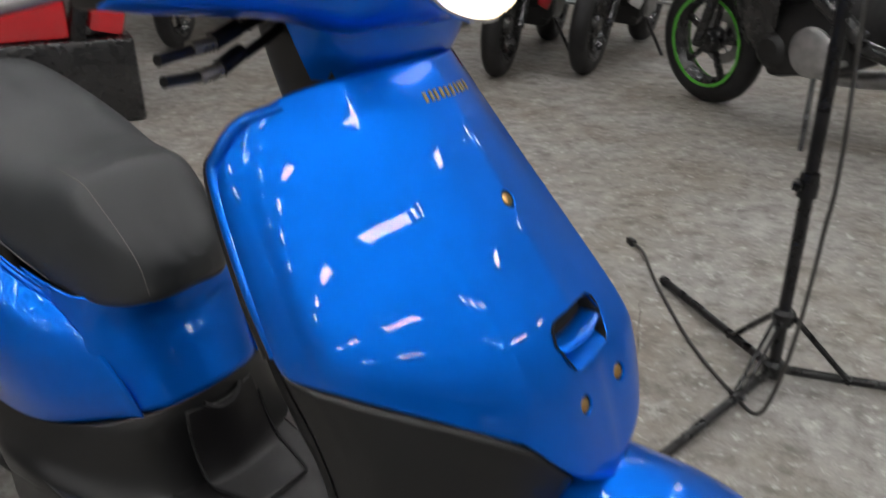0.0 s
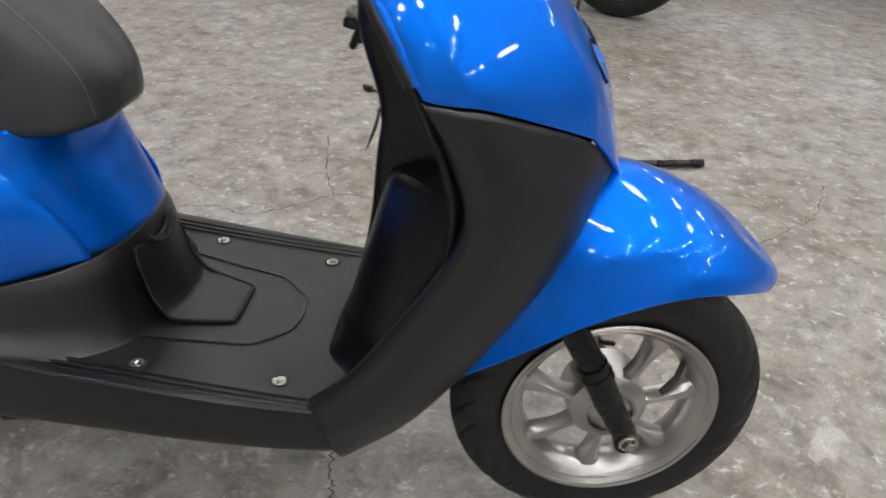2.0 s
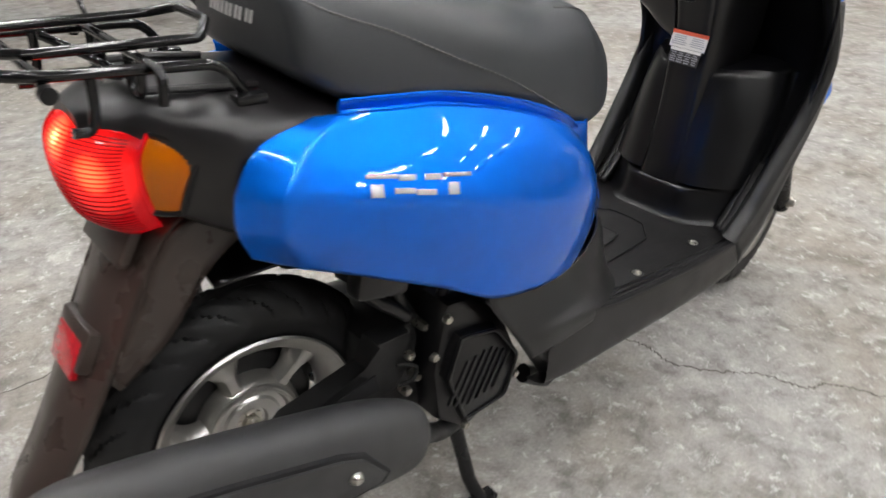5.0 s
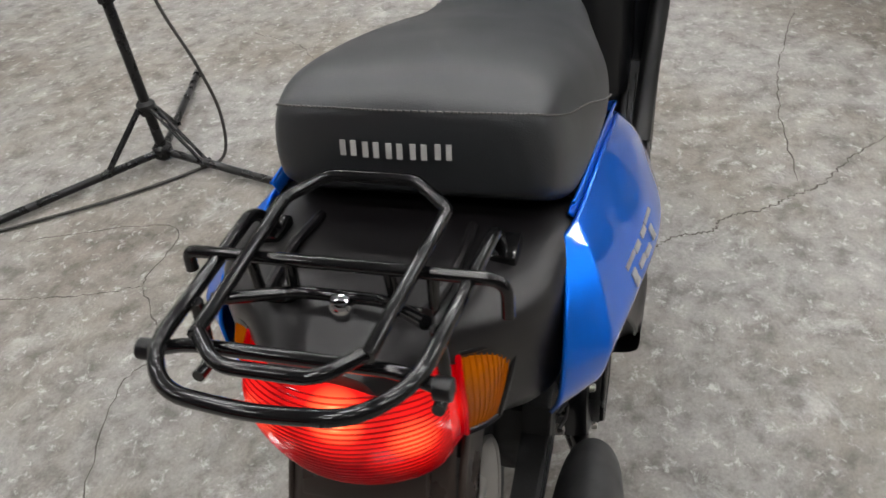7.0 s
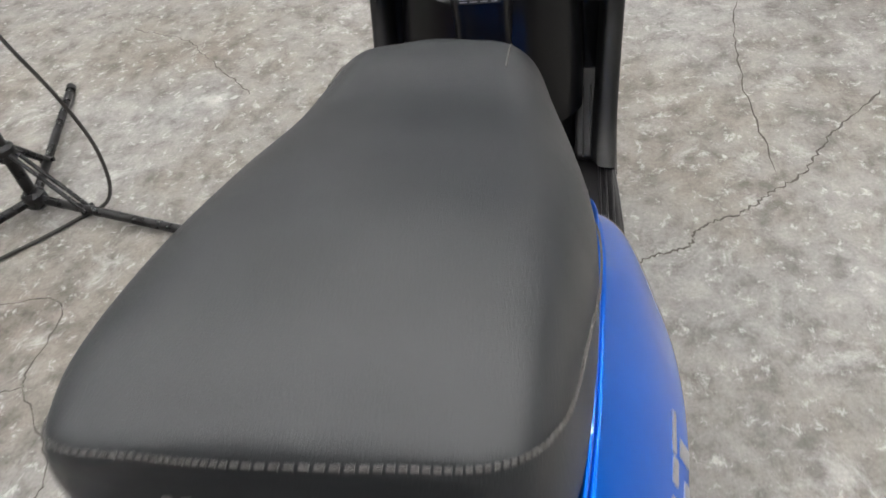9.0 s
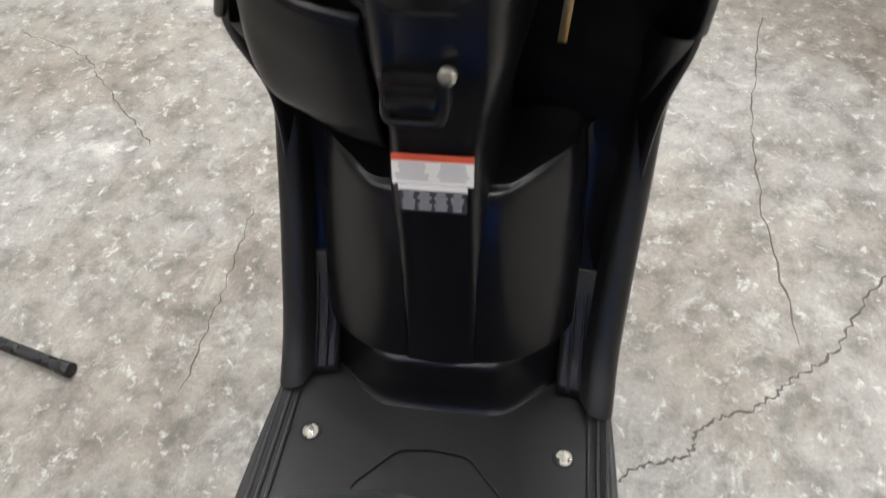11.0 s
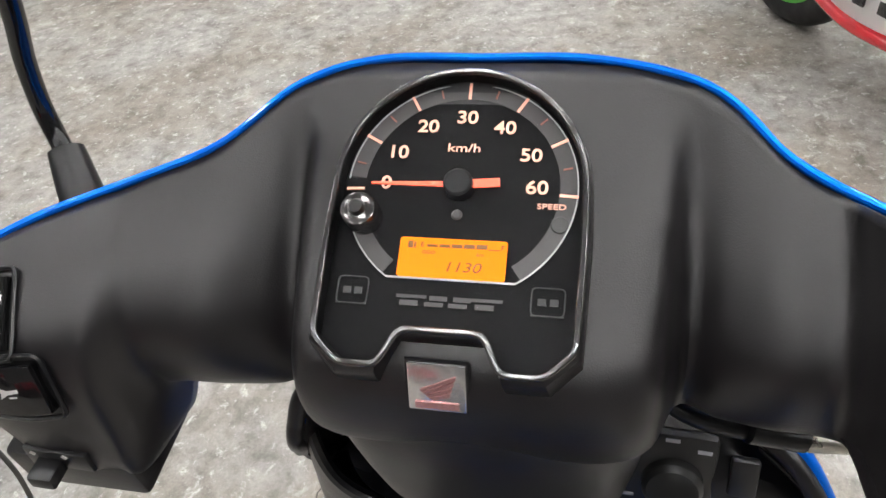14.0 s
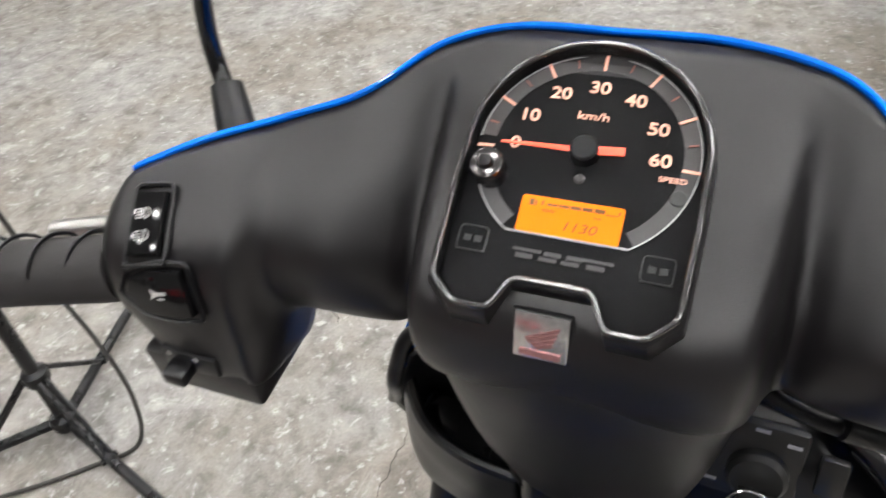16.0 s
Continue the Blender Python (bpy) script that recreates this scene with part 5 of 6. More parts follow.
part("inner_mudguard", surf([[(0.2, -0.062, 0.34), (0.17, -0.062, 0.43), (0.08, -0.062, 0.468), (-0.02, -0.062, 0.47)], [(0.21, 0, 0.34), (0.18, 0, 0.445), (0.08, 0, 0.485), (-0.02, 0, 0.485)], [(0.2, 0.062, 0.34), (0.17, 0.062, 0.43), (0.08, 0.062, 0.468), (-0.02, 0.062, 0.47)]], 20, 14), SATIN, eng, thick=0.004)
ex = [(0.182, -0.148, 0.214), (0.158, -0.149, 0.226), (0.09, -0.15, 0.251), (-0.02, -0.152, 0.286), (-0.13, -0.154, 0.318), (-0.22, -0.154, 0.342), (-0.26, -0.154, 0.352)]
rows = []
for (x, y, z), rr in zip(ex, (0.022, 0.046, 0.058, 0.058, 0.056, 0.05, 0.034)):
    rows.append([(x + 0.25 * rr * math.cos(a), y - 0.68 * rr * math.sin(a), z + rr * math.cos(a)) for a in np.linspace(0, 2 * math.pi, 13)[:-1]])
muf = part("muffler", surf(rows, 40, 40, wrap=True, cap=True), MUFFLER, scooter, "dark grey painted exhaust muffler with a heat guard")
GM = frame_at((0, -0.1865, 0), (1, 0, 0), (0, 0, 1))
GUARD = [(-0.24, 0.378), (-0.08, 0.335), (0.04, 0.298), (0.07, 0.283), (0.102, 0.238), (0.092, 0.227), (0.045, 0.228), (-0.08, 0.262), (-0.23, 0.31)]
# dark plate in place of the shaded gap round the guard; nothing is cut
part("guard_gap_shade", slab(GUARD, -0.006, 0.006, GM.copy(), bevel=0.002), DARKHOLE, muf)
part("heat_guard", slab([(-0.07 + (x + 0.07) * 0.955, 0.298 + (z - 0.298) * 0.86 - (x + 0.07) * 0.03) for x, z in GUARD], 0.0, 0.0095, GM.copy(), bevel=0.003), MUFFLER, muf)
for x, z in ((0.052, 0.262), (-0.088, 0.297), (-0.2, 0.33)):
    part("guard_bolt", spin([(0, -0.008), (0.005, -0.0075), (0.0075, -0.004), (0.0085, 0)], "y", (x, -0.195, z), 14), STEEL, muf)
part("exhaust_pipe", tube([(0.165, -0.148, 0.22), (0.2, -0.14, 0.2), (0.24, -0.125, 0.175), (0.33, -0.1, 0.168), (0.4, -0.06, 0.2)], 0.013, 12, smooth=30), ENGINE, muf)
stand = part("centre_stand", tube([(0.27, -0.11, 0.165), (0.27, 0.11, 0.165)], 0.012, 12), FORKBLACK, scooter, "black steel centre stand")
for s in (1, -1):
    part("stand_leg", tube(rounded([(0.268, -0.105 * s, 0.17), (0.29, -0.125 * s, 0.04), (0.3, -0.138 * s, 0.012)], 0.03), 0.0105, 12), FORKBLACK, stand)
    part("stand_foot", box((0.05, 0.024, 0.01), (0.302, -0.138 * s, 0.006), bevel=0.003), FORKBLACK, stand)
part("foot_lever", tube(rounded([(0.27, 0.11, 0.16), (0.22, 0.14, 0.09), (0.2, 0.17, 0.1)], 0.02), 0.008, 10), FORKBLACK, stand)
part("lower_tube", tube([(0.38, -0.13, 0.2), (0.42, -0.135, 0.175), (0.445, -0.13, 0.178)], 0.014, 12), ENGINE, eng)
shock = part("rear_shock", tube([(0.0, 0.09, 0.56), (-0.01, 0.1, 0.3)], 0.012, 12), ENGINE, scooter, "black rear shock absorber")
part("spring", tube([(-0.005 + 0.024 * math.cos(a), 0.095 + 0.024 * math.sin(a), 0.36 + 0.17 * a / (16 * math.pi)) for a in np.linspace(0, 16 * math.pi, 160)], 0.004, 6), ENGINE, shock)
# hidden frame members that carry the panels
part("frame_tube", tube([(0.92, 0, 0.8), (0.97, 0, 0.6), (0.93, 0, 0.3), (0.85, 0, 0.24), (0.45, 0, 0.24), (0.35, 0, 0.35), (0.1, 0, 0.58), (-0.02, 0, 0.62)], 0.02, 12, smooth=60), ENGINE, scooter)
# the front wheel and fork stand turned to the left
steered = Matrix.Translation((1.17, 0, 0)) @ Matrix.Rotation(radians(9.5), 4, "Z") @ Matrix.Translation((-1.178, 0, 0))
for ob in (fw, fork):
    base = where(scooter)
    ob.matrix_basis = Matrix.Translation(-base) @ steered @ Matrix.Translation(base)


# ---- handlebar, cowl and instruments ----
def bar_row(y, pts):
    return [(x, y, z) for x, z in pts]


POD = [(0.9, 1.02), (0.862, 0.9925), (0.822, 0.967), (0.795, 0.9495), (0.788, 0.925), (0.7985, 0.894), (0.836, 0.882)]
BAR = [
    (0.0, POD),
    (0.03, POD),
    (0.054, [(0.899, 1.019), (0.862, 0.992), (0.822, 0.967), (0.796, 0.948), (0.789, 0.924), (0.8, 0.895), (0.838, 0.883)]),
    (0.066, [(0.897, 1.017), (0.864, 0.99), (0.826, 0.964), (0.802, 0.942), (0.797, 0.919), (0.808, 0.897), (0.842, 0.886)]),
    (0.076, [(0.892, 1.014), (0.869, 0.982), (0.845, 0.954), (0.828, 0.931), (0.825, 0.91), (0.83, 0.896), (0.846, 0.886)]),
    (0.09, [(0.884, 1.008), (0.86, 0.982), (0.836, 0.956), (0.82, 0.934), (0.817, 0.9104), (0.827, 0.891), (0.85, 0.885)]),
    (0.112, [(0.866, 0.996), (0.845, 0.978), (0.822, 0.959), (0.808, 0.939), (0.809, 0.9144), (0.823, 0.893), (0.85, 0.887)]),
    (0.138, [(0.857, 0.989), (0.837, 0.973), (0.817, 0.956), (0.806, 0.938), (0.807, 0.9154), (0.82, 0.895), (0.85, 0.891)]),
    (0.148, [(0.853, 0.986), (0.832, 0.971), (0.812, 0.954), (0.803, 0.937), (0.804, 0.9134), (0.815, 0.891), (0.848, 0.885)]),
    (0.156, [(0.85, 0.984), (0.824, 0.97), (0.799, 0.953), (0.787, 0.932), (0.785, 0.9006), (0.789, 0.865), (0.836, 0.855)]),
    (0.168, [(0.846, 0.982), (0.819, 0.968), (0.795, 0.95), (0.784, 0.928), (0.782, 0.8956), (0.787, 0.861), (0.832, 0.851)]),
    (0.2, [(0.832, 0.974), (0.811, 0.962), (0.791, 0.946), (0.78, 0.925), (0.779, 0.8956), (0.786, 0.863), (0.828, 0.855)]),
    (0.225, [(0.821, 0.965), (0.804, 0.955), (0.789, 0.941), (0.782, 0.921), (0.784, 0.8996), (0.794, 0.881), (0.82, 0.876)]),
    (0.238, [(0.812, 0.95), (0.803, 0.943), (0.795, 0.933), (0.791, 0.92), (0.792, 0.906), (0.798, 0.897), (0.812, 0.894)]),
]
half = [bar_row(y, p) for y, p in BAR]


def wide(y):
    """Further out on the right shoulder."""
    return y + float(np.interp(y, [0.035, 0.07, 0.1, 0.14], [0, 0.012, 0.012, 0]))


NEAR = Vector((0.6, -0.07, 1.16))


def drawn(p, f=0.86):
    """The right end of the bar sweeps back and up towards the rider."""
    k = 1 - (1 - f) * min(1, max(0, (-p[1] - 0.138) / 0.022))
    return tuple(NEAR + k * (Vector(p) - NEAR))


def swept(bm, s):
    if s < 0:
        for v in bm.verts:
            v.co = Vector(drawn((v.co.x, min(v.co.y, -0.16), v.co.z))) + Vector((0, v.co.y - min(v.co.y, -0.16), 0))
    return bm


right = [[drawn((x, -wide(y), max(z, 0.892 + 0.2 * (x - 0.8) + 0.011 * min(1, max(0, (y - 0.08) / 0.05))))) for x, y, z in r] for r in half]
both_bars = [[(x, y + 0.003 * max(0, 1 - abs(y) / 0.14), z) for x, y, z in r] for r in right[:0:-1] + half]
bars_grid = np.array([cr(r, 36) for r in both_bars])
bars_grid = np.array([cr(bars_grid[:, j], 150) for j in range(36)]).transpose(1, 0, 2)
handlebar = part("handlebar_cover", grid(bars_grid), BLACK, scooter, "black textured plastic handlebar cover with switches", thick=0.002)


def on_sheet(g, p):
    """The place on a sheet nearest to p, with the outward normal and the two tangents."""
    g = np.asarray(g)
    d = np.linalg.norm(g - np.array(p), axis=2)
    i, j = np.unravel_index(d.argmin(), d.shape)
    i, j = min(max(i, 1), g.shape[0] - 2), min(max(j, 1), g.shape[1] - 2)
    a, b = Vector(g[i + 1, j] - g[i - 1, j]).normalized(), Vector(g[i, j + 1] - g[i, j - 1]).normalized()
    return Vector(g[i, j]), a, b


# column below the handlebar
def neck_row(x, z, w, d=0.09):
    return sym([(x + d, -w, z), (x + 0.034, -w * 0.985, z), (x + 0.009, -w * 0.78, z), (x, -w * 0.35, z), (x - 0.002, 0, z)])


part("steering_cover", surf([[(x, y + 0.003 - 0.8 * LEAN, z) for x, y, z in neck_row(*q)] for q in ((0.7925, 0.918, 0.072), (0.7915, 0.896, 0.074), (0.797, 0.866, 0.0715), (0.81, 0.82, 0.067), (0.831, 0.77, 0.0625), (0.847, 0.733, 0.0605), (0.853, 0.716, 0.059))], 40, 30), BLACK, handlebar, thick=0.002)
part("steering_seam", tube(cr([(x, y + 0.003 - 0.8 * LEAN, z) for x, y, z in neck_row(0.85, 0.722, 0.0605)], 40), 0.0022, 6), SATIN, handlebar)
part("column_screw", spin([(0, -0.003), (0.004, -0.002), (0.005, 0.002)], "x", (0.826, -0.006, 0.785), 16), DARKHOLE, handlebar)

# blue cowl round the headlamp
COWL = [
    (0.0, [(0.906, 1.0275), (0.945, 1.016), (0.983, 0.98), (0.994, 0.938), (0.972, 0.902), (0.93, 0.888)]),
    (0.045, [(0.904, 1.026), (0.941, 1.014), (0.977, 0.978), (0.987, 0.938), (0.967, 0.902), (0.926, 0.889)]),
    (0.08, [(0.895, 1.019), (0.93, 1.007), (0.962, 0.973), (0.968, 0.936), (0.95, 0.904), (0.915, 0.891)]),
    (0.112, [(0.8645, 0.996), (0.9, 0.988), (0.926, 0.963), (0.93, 0.936), (0.914, 0.91), (0.885, 0.9)]),
    (0.15, [(0.85, 0.987), (0.876, 0.98), (0.895, 0.96), (0.898, 0.937), (0.886, 0.915), (0.862, 0.905)]),
    (0.19, [(0.833, 0.9765), (0.853, 0.97), (0.867, 0.953), (0.868, 0.936), (0.858, 0.918), (0.84, 0.91)]),
    (0.225, [(0.82, 0.965), (0.834, 0.96), (0.844, 0.948), (0.845, 0.935), (0.838, 0.922), (0.826, 0.916)]),
]
EDGES = [(y, p[0][0], p[0][1]) for y, p in BAR]
COWL = [(y, [(float(np.interp(y, [e[0] for e in EDGES], [e[1] for e in EDGES])) + 0.0015, float(np.interp(y, [e[0] for e in EDGES], [e[2] for e in EDGES])) + 0.0012)] + p[1:]) for y, p in COWL]
COWL = [(y, [p[0], (p[0][0] + 0.005, p[0][1] + 0.0002), (p[1][0], p[1][1] - 0.016), (p[2][0], p[2][1] - 0.008)] + p[3:]) for y, p in COWL]
hc = [bar_row(y, p) for y, p in COWL]
full = [[(x, -wide(y), z) for x, y, z in r] for r in hc[:0:-1]] + hc
cowl = part("headlamp_cowl", surf(full, 30, 90), BLUE, scooter, "glossy metallic blue headlamp cowl", thick=0.003)
g = np.array([cr([r[0] for r in full], 80)])[0]
part("cowl_edge", tube(g + np.array([0.0005, 0, 0.0]), 0.0016, 8), BLUE, cowl)
part("lower_cowl", surf([sym([(0.86, -0.095, 0.9), (0.905, -0.085, 0.895), (0.935, -0.05, 0.892), (0.942, 0, 0.89)]), sym([(0.865, -0.088, 0.875), (0.905, -0.075, 0.872), (0.928, -0.045, 0.87), (0.934, 0, 0.87)]), sym([(0.87, -0.08, 0.85), (0.9, -0.068, 0.85), (0.918, -0.04, 0.85), (0.922, 0, 0.85)])], 30, 14), BLUE, cowl)
LENSROW = []
for k in np.linspace(0, 1, 8):
    r = math.sin(k * math.pi / 2)
    LENSROW.append([(0.99 + 0.012 * math.cos(k * math.pi / 2) - 0.9 * (0.066 * r * math.cos(a)) ** 2 * 4, 0.066 * r * math.cos(a), 0.932 + 0.034 * r * math.sin(a)) for a in np.linspace(0, 2 * math.pi, 33)[:-1]])
part("headlamp_lens", grid(LENSROW, True), HEADLENS, cowl, "glowing headlamp lens")
part("headlamp_rim", tube([(0.986 - 0.9 * (0.069 * math.cos(a)) ** 2 * 4, 0.069 * math.cos(a), 0.932 + 0.037 * math.sin(a)) for a in np.linspace(0, 2 * math.pi, 41)], 0.003, 8, cap=False), CHROME, cowl)

# instrument panel; x to the right, y up along the panel, z out of it
DM = frame_at((0.8545, 0.0034, 0.989), (0, -1, 0), (0.848, 0, 0.53)) @ Matrix.Diagonal((1.03, 1.012, 1, 1))


def D(x=0, y=0, z=0, turn=0):
    return DM @ Matrix.Translation((x, y, z)) @ Matrix.Rotation(radians(turn), 4, "Z")


top = arc(0, 0.0035, 0.0505, 4, 176, 32)
OUT = top + [(-0.0512, -0.02), (-0.0505, -0.0597), (-0.0395, -0.0697), (-0.0235, -0.0697), (-0.0165, -0.0552), (0.0165, -0.0552), (0.0235, -0.0697), (0.0395, -0.0697), (0.0505, -0.0597), (0.0512, -0.02)]
RIM = [(x * 0.942 + 0.0004, y * 0.965 - 0.0055) for x, y in OUT]
meter = part("speedometer", slab([(x * 0.995, y * 0.995) for x, y in RIM], -0.006, 0.0008, DM.copy()), DIALBLACK, handlebar, "round analogue speedometer with amber display")
path = [tuple(D(x, y, 0.009).translation) for x, y in RIM]
DARKCHROME = mat("smoked_chrome", (0.16, 0.158, 0.16), 0.12, 0.95)
part("bezel", tube(rounded(path + path[:2], 0.004, 3), 0.0014, 10), DARKCHROME, meter, "thin bright bezel")
part("bezel_wall", grid([[tuple(D(x * f, y * f, h).translation) for x, y in RIM + RIM[:1]] for f, h in ((0.995, 0.009), (0.985, 0.004), (0.985, -0.004))]), DIALBLACK, meter)
part("bezel_seat", grid([[tuple(D(x * f, y * f, h).translation) for x, y in RIM + RIM[:1]] for f, h in ((1.012, 0.0085), (1.03, 0.0075), (1.05, 0.002), (1.06, -0.006))]), BLACK, meter)
z0 = 0.0012
part("scale_ring", band(arc(0, 0, 0.0382, -40, 176, 48), arc(0, 0, 0.0446, -40, 176, 48), z0 - 0.0004, z0, DM.copy()), DIALGREY, meter)
part("scale_ring", band(arc(0, 0, 0.0382, 207, 234, 12), arc(0, 0, 0.0446, 207, 234, 12), z0 - 0.0004, z0, DM.copy()), DIALGREY, meter)
part("scale_ring", band(arc(0, 0, 0.0382, -54, -40, 8), arc(0, 0, 0.0446, -54, -40, 8), z0 - 0.0004, z0, DM.copy()), DIALGREY, meter)
part("ring_line", band(arc(0, 0, 0.0446, -57, 177, 60), arc(0, 0, 0.0451, -57, 177, 60), z0 - 0.0004, z0 + 0.0002, DM.copy()), DIALLINE, meter)
part("ring_line", band(arc(0, 0, 0.0446, 207, 237, 14), arc(0, 0, 0.0451, 207, 237, 14), z0 - 0.0004, z0 + 0.0002, DM.copy()), DIALLINE, meter)
part("ring_line", moved(box((0.049, 0.0007, 0.0005), (0, -0.0376, z0)), DM), DIALLINE, meter)
for k in range(13):
    a = 183 - 186 * k / 12
    r0, w, mt = (0.0382, 0.0011, DIALTEXT) if k % 2 == 0 else (0.0398, 0.0006, DIALSUB)
    r1 = 0.0452 if k % 2 == 0 else 0.0434
    part("scale_tick", moved(box((r1 - r0, w, 0.0005), ((r0 + r1) / 2, 0, 0)), D(0, 0, z0 + 0.0003, a)), mt, meter)
    if k % 2 == 0:
        r = 0.0298 if 0 < k < 12 else 0.0295
        words(str(k * 5), 0.0076, D(r * math.cos(radians(a)), r * math.sin(radians(a)) + (0.0022 if k in (0, 12) else 0), z0 + 0.0003), DIALTEXT, "scale_number", meter, stretch=1.15, bold=0.00008)
words("km/h", 0.0049, D(0, 0.0165, z0 + 0.0003), DIALTEXT, "unit_text", meter, stretch=1.35)
words("SPEED", 0.003, D(0.0355, -0.0068, z0 + 0.0003), DIALTEXT, "speed_text", meter, stretch=1.35)
part("indicator_window", moved(spin([(0, 0.0006), (0.0031, 0.0006), (0.0034, 0)], "z", n=24), D(0.039, -0.0138, z0)), DIALDIM, meter)
part("dial_screw", moved(spin([(0, 0.001), (0.0015, 0.0008), (0.0022, 0)], "z", n=16), D(0, -0.0115, z0)), DIALGREY, meter)
# needle near its stop
NA = 181
needle = part("needle", moved(slab([(0.004, -0.0011), (0.0345, -0.0004), (0.0345, 0.0004), (0.004, 0.0011)], 0.004, 0.0048), D(0, 0, 0, NA)), NEEDLE, meter)
part("needle_tail", moved(box((0.0105, 0.0034, 0.0008), (-0.0105, 0, 0.0044)), D(0, 0, 0, NA + 4)), NEEDLE, needle)
part("needle_hub", moved(spin([(0, 0.0078), (0.0048, 0.0078), (0.0057, 0.007), (0.0058, 0.001)], "z", n=32), DM.copy()), SATIN, needle)
# amber display
lcd = part("display", slab([(-0.0197, -0.0372), (0.0197, -0.0372), (0.0205, -0.0365), (0.0205, -0.0222), (0.0197, -0.0215), (-0.0197, -0.0215), (-0.0205, -0.0222), (-0.0205, -0.0365)], 0.0008, 0.0017, DM.copy()), LCD, meter, "lit amber liquid crystal display")
LZ = 0.00185
words("E", 0.0027, D(-0.0118, -0.0243, LZ), LCDINK, "display_text", lcd, 0.0001, bold=0.00005)
words("F", 0.0027, D(0.0188, -0.0243, LZ), LCDINK, "display_text", lcd, 0.0001, bold=0.00005)
words("ODO", 0.0018, D(-0.009, -0.0273, LZ), LCDINK, "display_text", lcd, 0.0001, bold=0.00004, stretch=1.2)
words("km", 0.002, D(0.0106, -0.0273, LZ), LCDINK, "display_text", lcd, 0.0001, shear=0.2, stretch=1.2)
words("1130", 0.0055, D(0.0042, -0.0328, LZ), LCDINK, "odometer_digits", lcd, 0.0001, shear=0.2, stretch=1.3)
for k in range(5):
    part("fuel_segment", moved(box((0.0042, 0.001 + 0.0002 * k, 0.0002), (-0.0078 + 0.0047 * k, -0.0246 + 0.0001 * k, LZ)), DM), LCDINK, lcd)
part("fuel_segment", moved(box((0.0042, 0.0004, 0.0002), (-0.0078 + 0.0047 * 5, -0.0252, LZ)), DM), LCDINK, lcd)
part("fuel_icon", joined(moved(box((0.002, 0.0028, 0.0002), (-0.0163, -0.0244, LZ)), DM), moved(box((0.0007, 0.0023, 0.0002), (-0.0146, -0.0246, LZ)), DM)), LCDINK, lcd)
# two dark tell-tales and the model mark as bars
for x in (-0.0368, 0.0368):
    q = [(x - 0.006, -0.049), (x + 0.006, -0.049), (x + 0.006, -0.0385), (x - 0.006, -0.0385), (x - 0.006, -0.049), (x + 0.006, -0.049)]
    part("tell_tale", tube(rounded([tuple(D(a, b, z0).translation) for a, b in q], 0.002, 3), 0.0003, 5), DIALDIM, meter)
    part("tell_tale_icon", joined(moved(box((0.003, 0.0026, 0.0003), (x - 0.0022, -0.0438, z0)), DM), moved(box((0.003, 0.0026, 0.0003), (x + 0.0022, -0.0438, z0)), DM)), DIALDIM, meter)
for k, (x, w) in enumerate(((-0.0142, 0.0115), (-0.0042, 0.0078), (0.0048, 0.0078), (0.0143, 0.0115))):
    pieces = [(0, 0.0018, w, 0.0012), (0, -0.0012, w * 0.6, 0.002)] if k in (0, 3) else [(0.0004, 0.0014, w * 0.85, 0.0018), (-0.0004, -0.0014, w * 0.9, 0.0016)]
    part("mark_bar", joined(*[moved(box((a, b, 0.0003), (x + dx + 0.25 * dy, -0.0463 + dy * 0.85, z0)), DM) for dx, dy, a, b in pieces]), DIALGREY, meter)
# reset knob
KNOBCHROME = mat("knob_chrome", (0.11, 0.105, 0.105), 0.16, 0.9)
knob = part("reset_knob", moved(spin([(0.0052, 0.0125), (0.0066, 0.012), (0.0073, 0.01), (0.0073, -0.001)], "z", n=32), D(-0.0362, -0.0142, 0)), KNOBCHROME, meter, "chrome-ringed black reset knob")
part("knob_stem", moved(spin([(0.0001, 0.015), (0.0026, 0.0148), (0.0033, 0.0135), (0.0033, 0.011), (0.0053, 0.0105)], "z", n=24), D(-0.0362, -0.0142, 0)), SATIN, knob)
part("clear_cover", slab([(x * 0.985, y * 0.985) for x, y in RIM], 0.0082, 0.0086, DM.copy()), GLASS, meter).visible_shadow = False
# square badge with a plain wing shape
EM = frame_at((0.7918, 0.0046, 0.9435), (0, -1, 0), (0.26, 0, 0.966))
BADGE = mat("brushed_silver_badge", (0.72, 0.7, 0.7), 0.24, 0.92, 0.15, 400)
badge = part("badge", moved(box((0.0226, 0.0212, 0.002), (0, 0, 0.0012), bevel=0.0008), EM), BADGE, handlebar, "square chrome badge")
part("badge_recess", moved(box((0.0248, 0.0234, 0.0014), (0, 0, 0.0002), bevel=0.0006), EM), SATIN, badge)
WINGC = mat("badge_pink_silver", (0.7, 0.36, 0.36), 0.26, 0.85)
for k in range(4):
    part("wing_feather", moved(slab([(-0.0065 + 0.0012 * k, -0.0008 - 0.0012 * k), (0.0075 - 0.0008 * k, 0.0062 - 0.0026 * k), (0.0075 - 0.0008 * k, 0.0045 - 0.0026 * k), (-0.0058 + 0.0014 * k, -0.0018 - 0.0012 * k)], 0.0021, 0.0027), EM), WINGC, badge)
part("badge_bar", moved(box((0.017, 0.0028, 0.0006), (0.0, -0.0078, 0.0024)), EM), WINGC, badge)

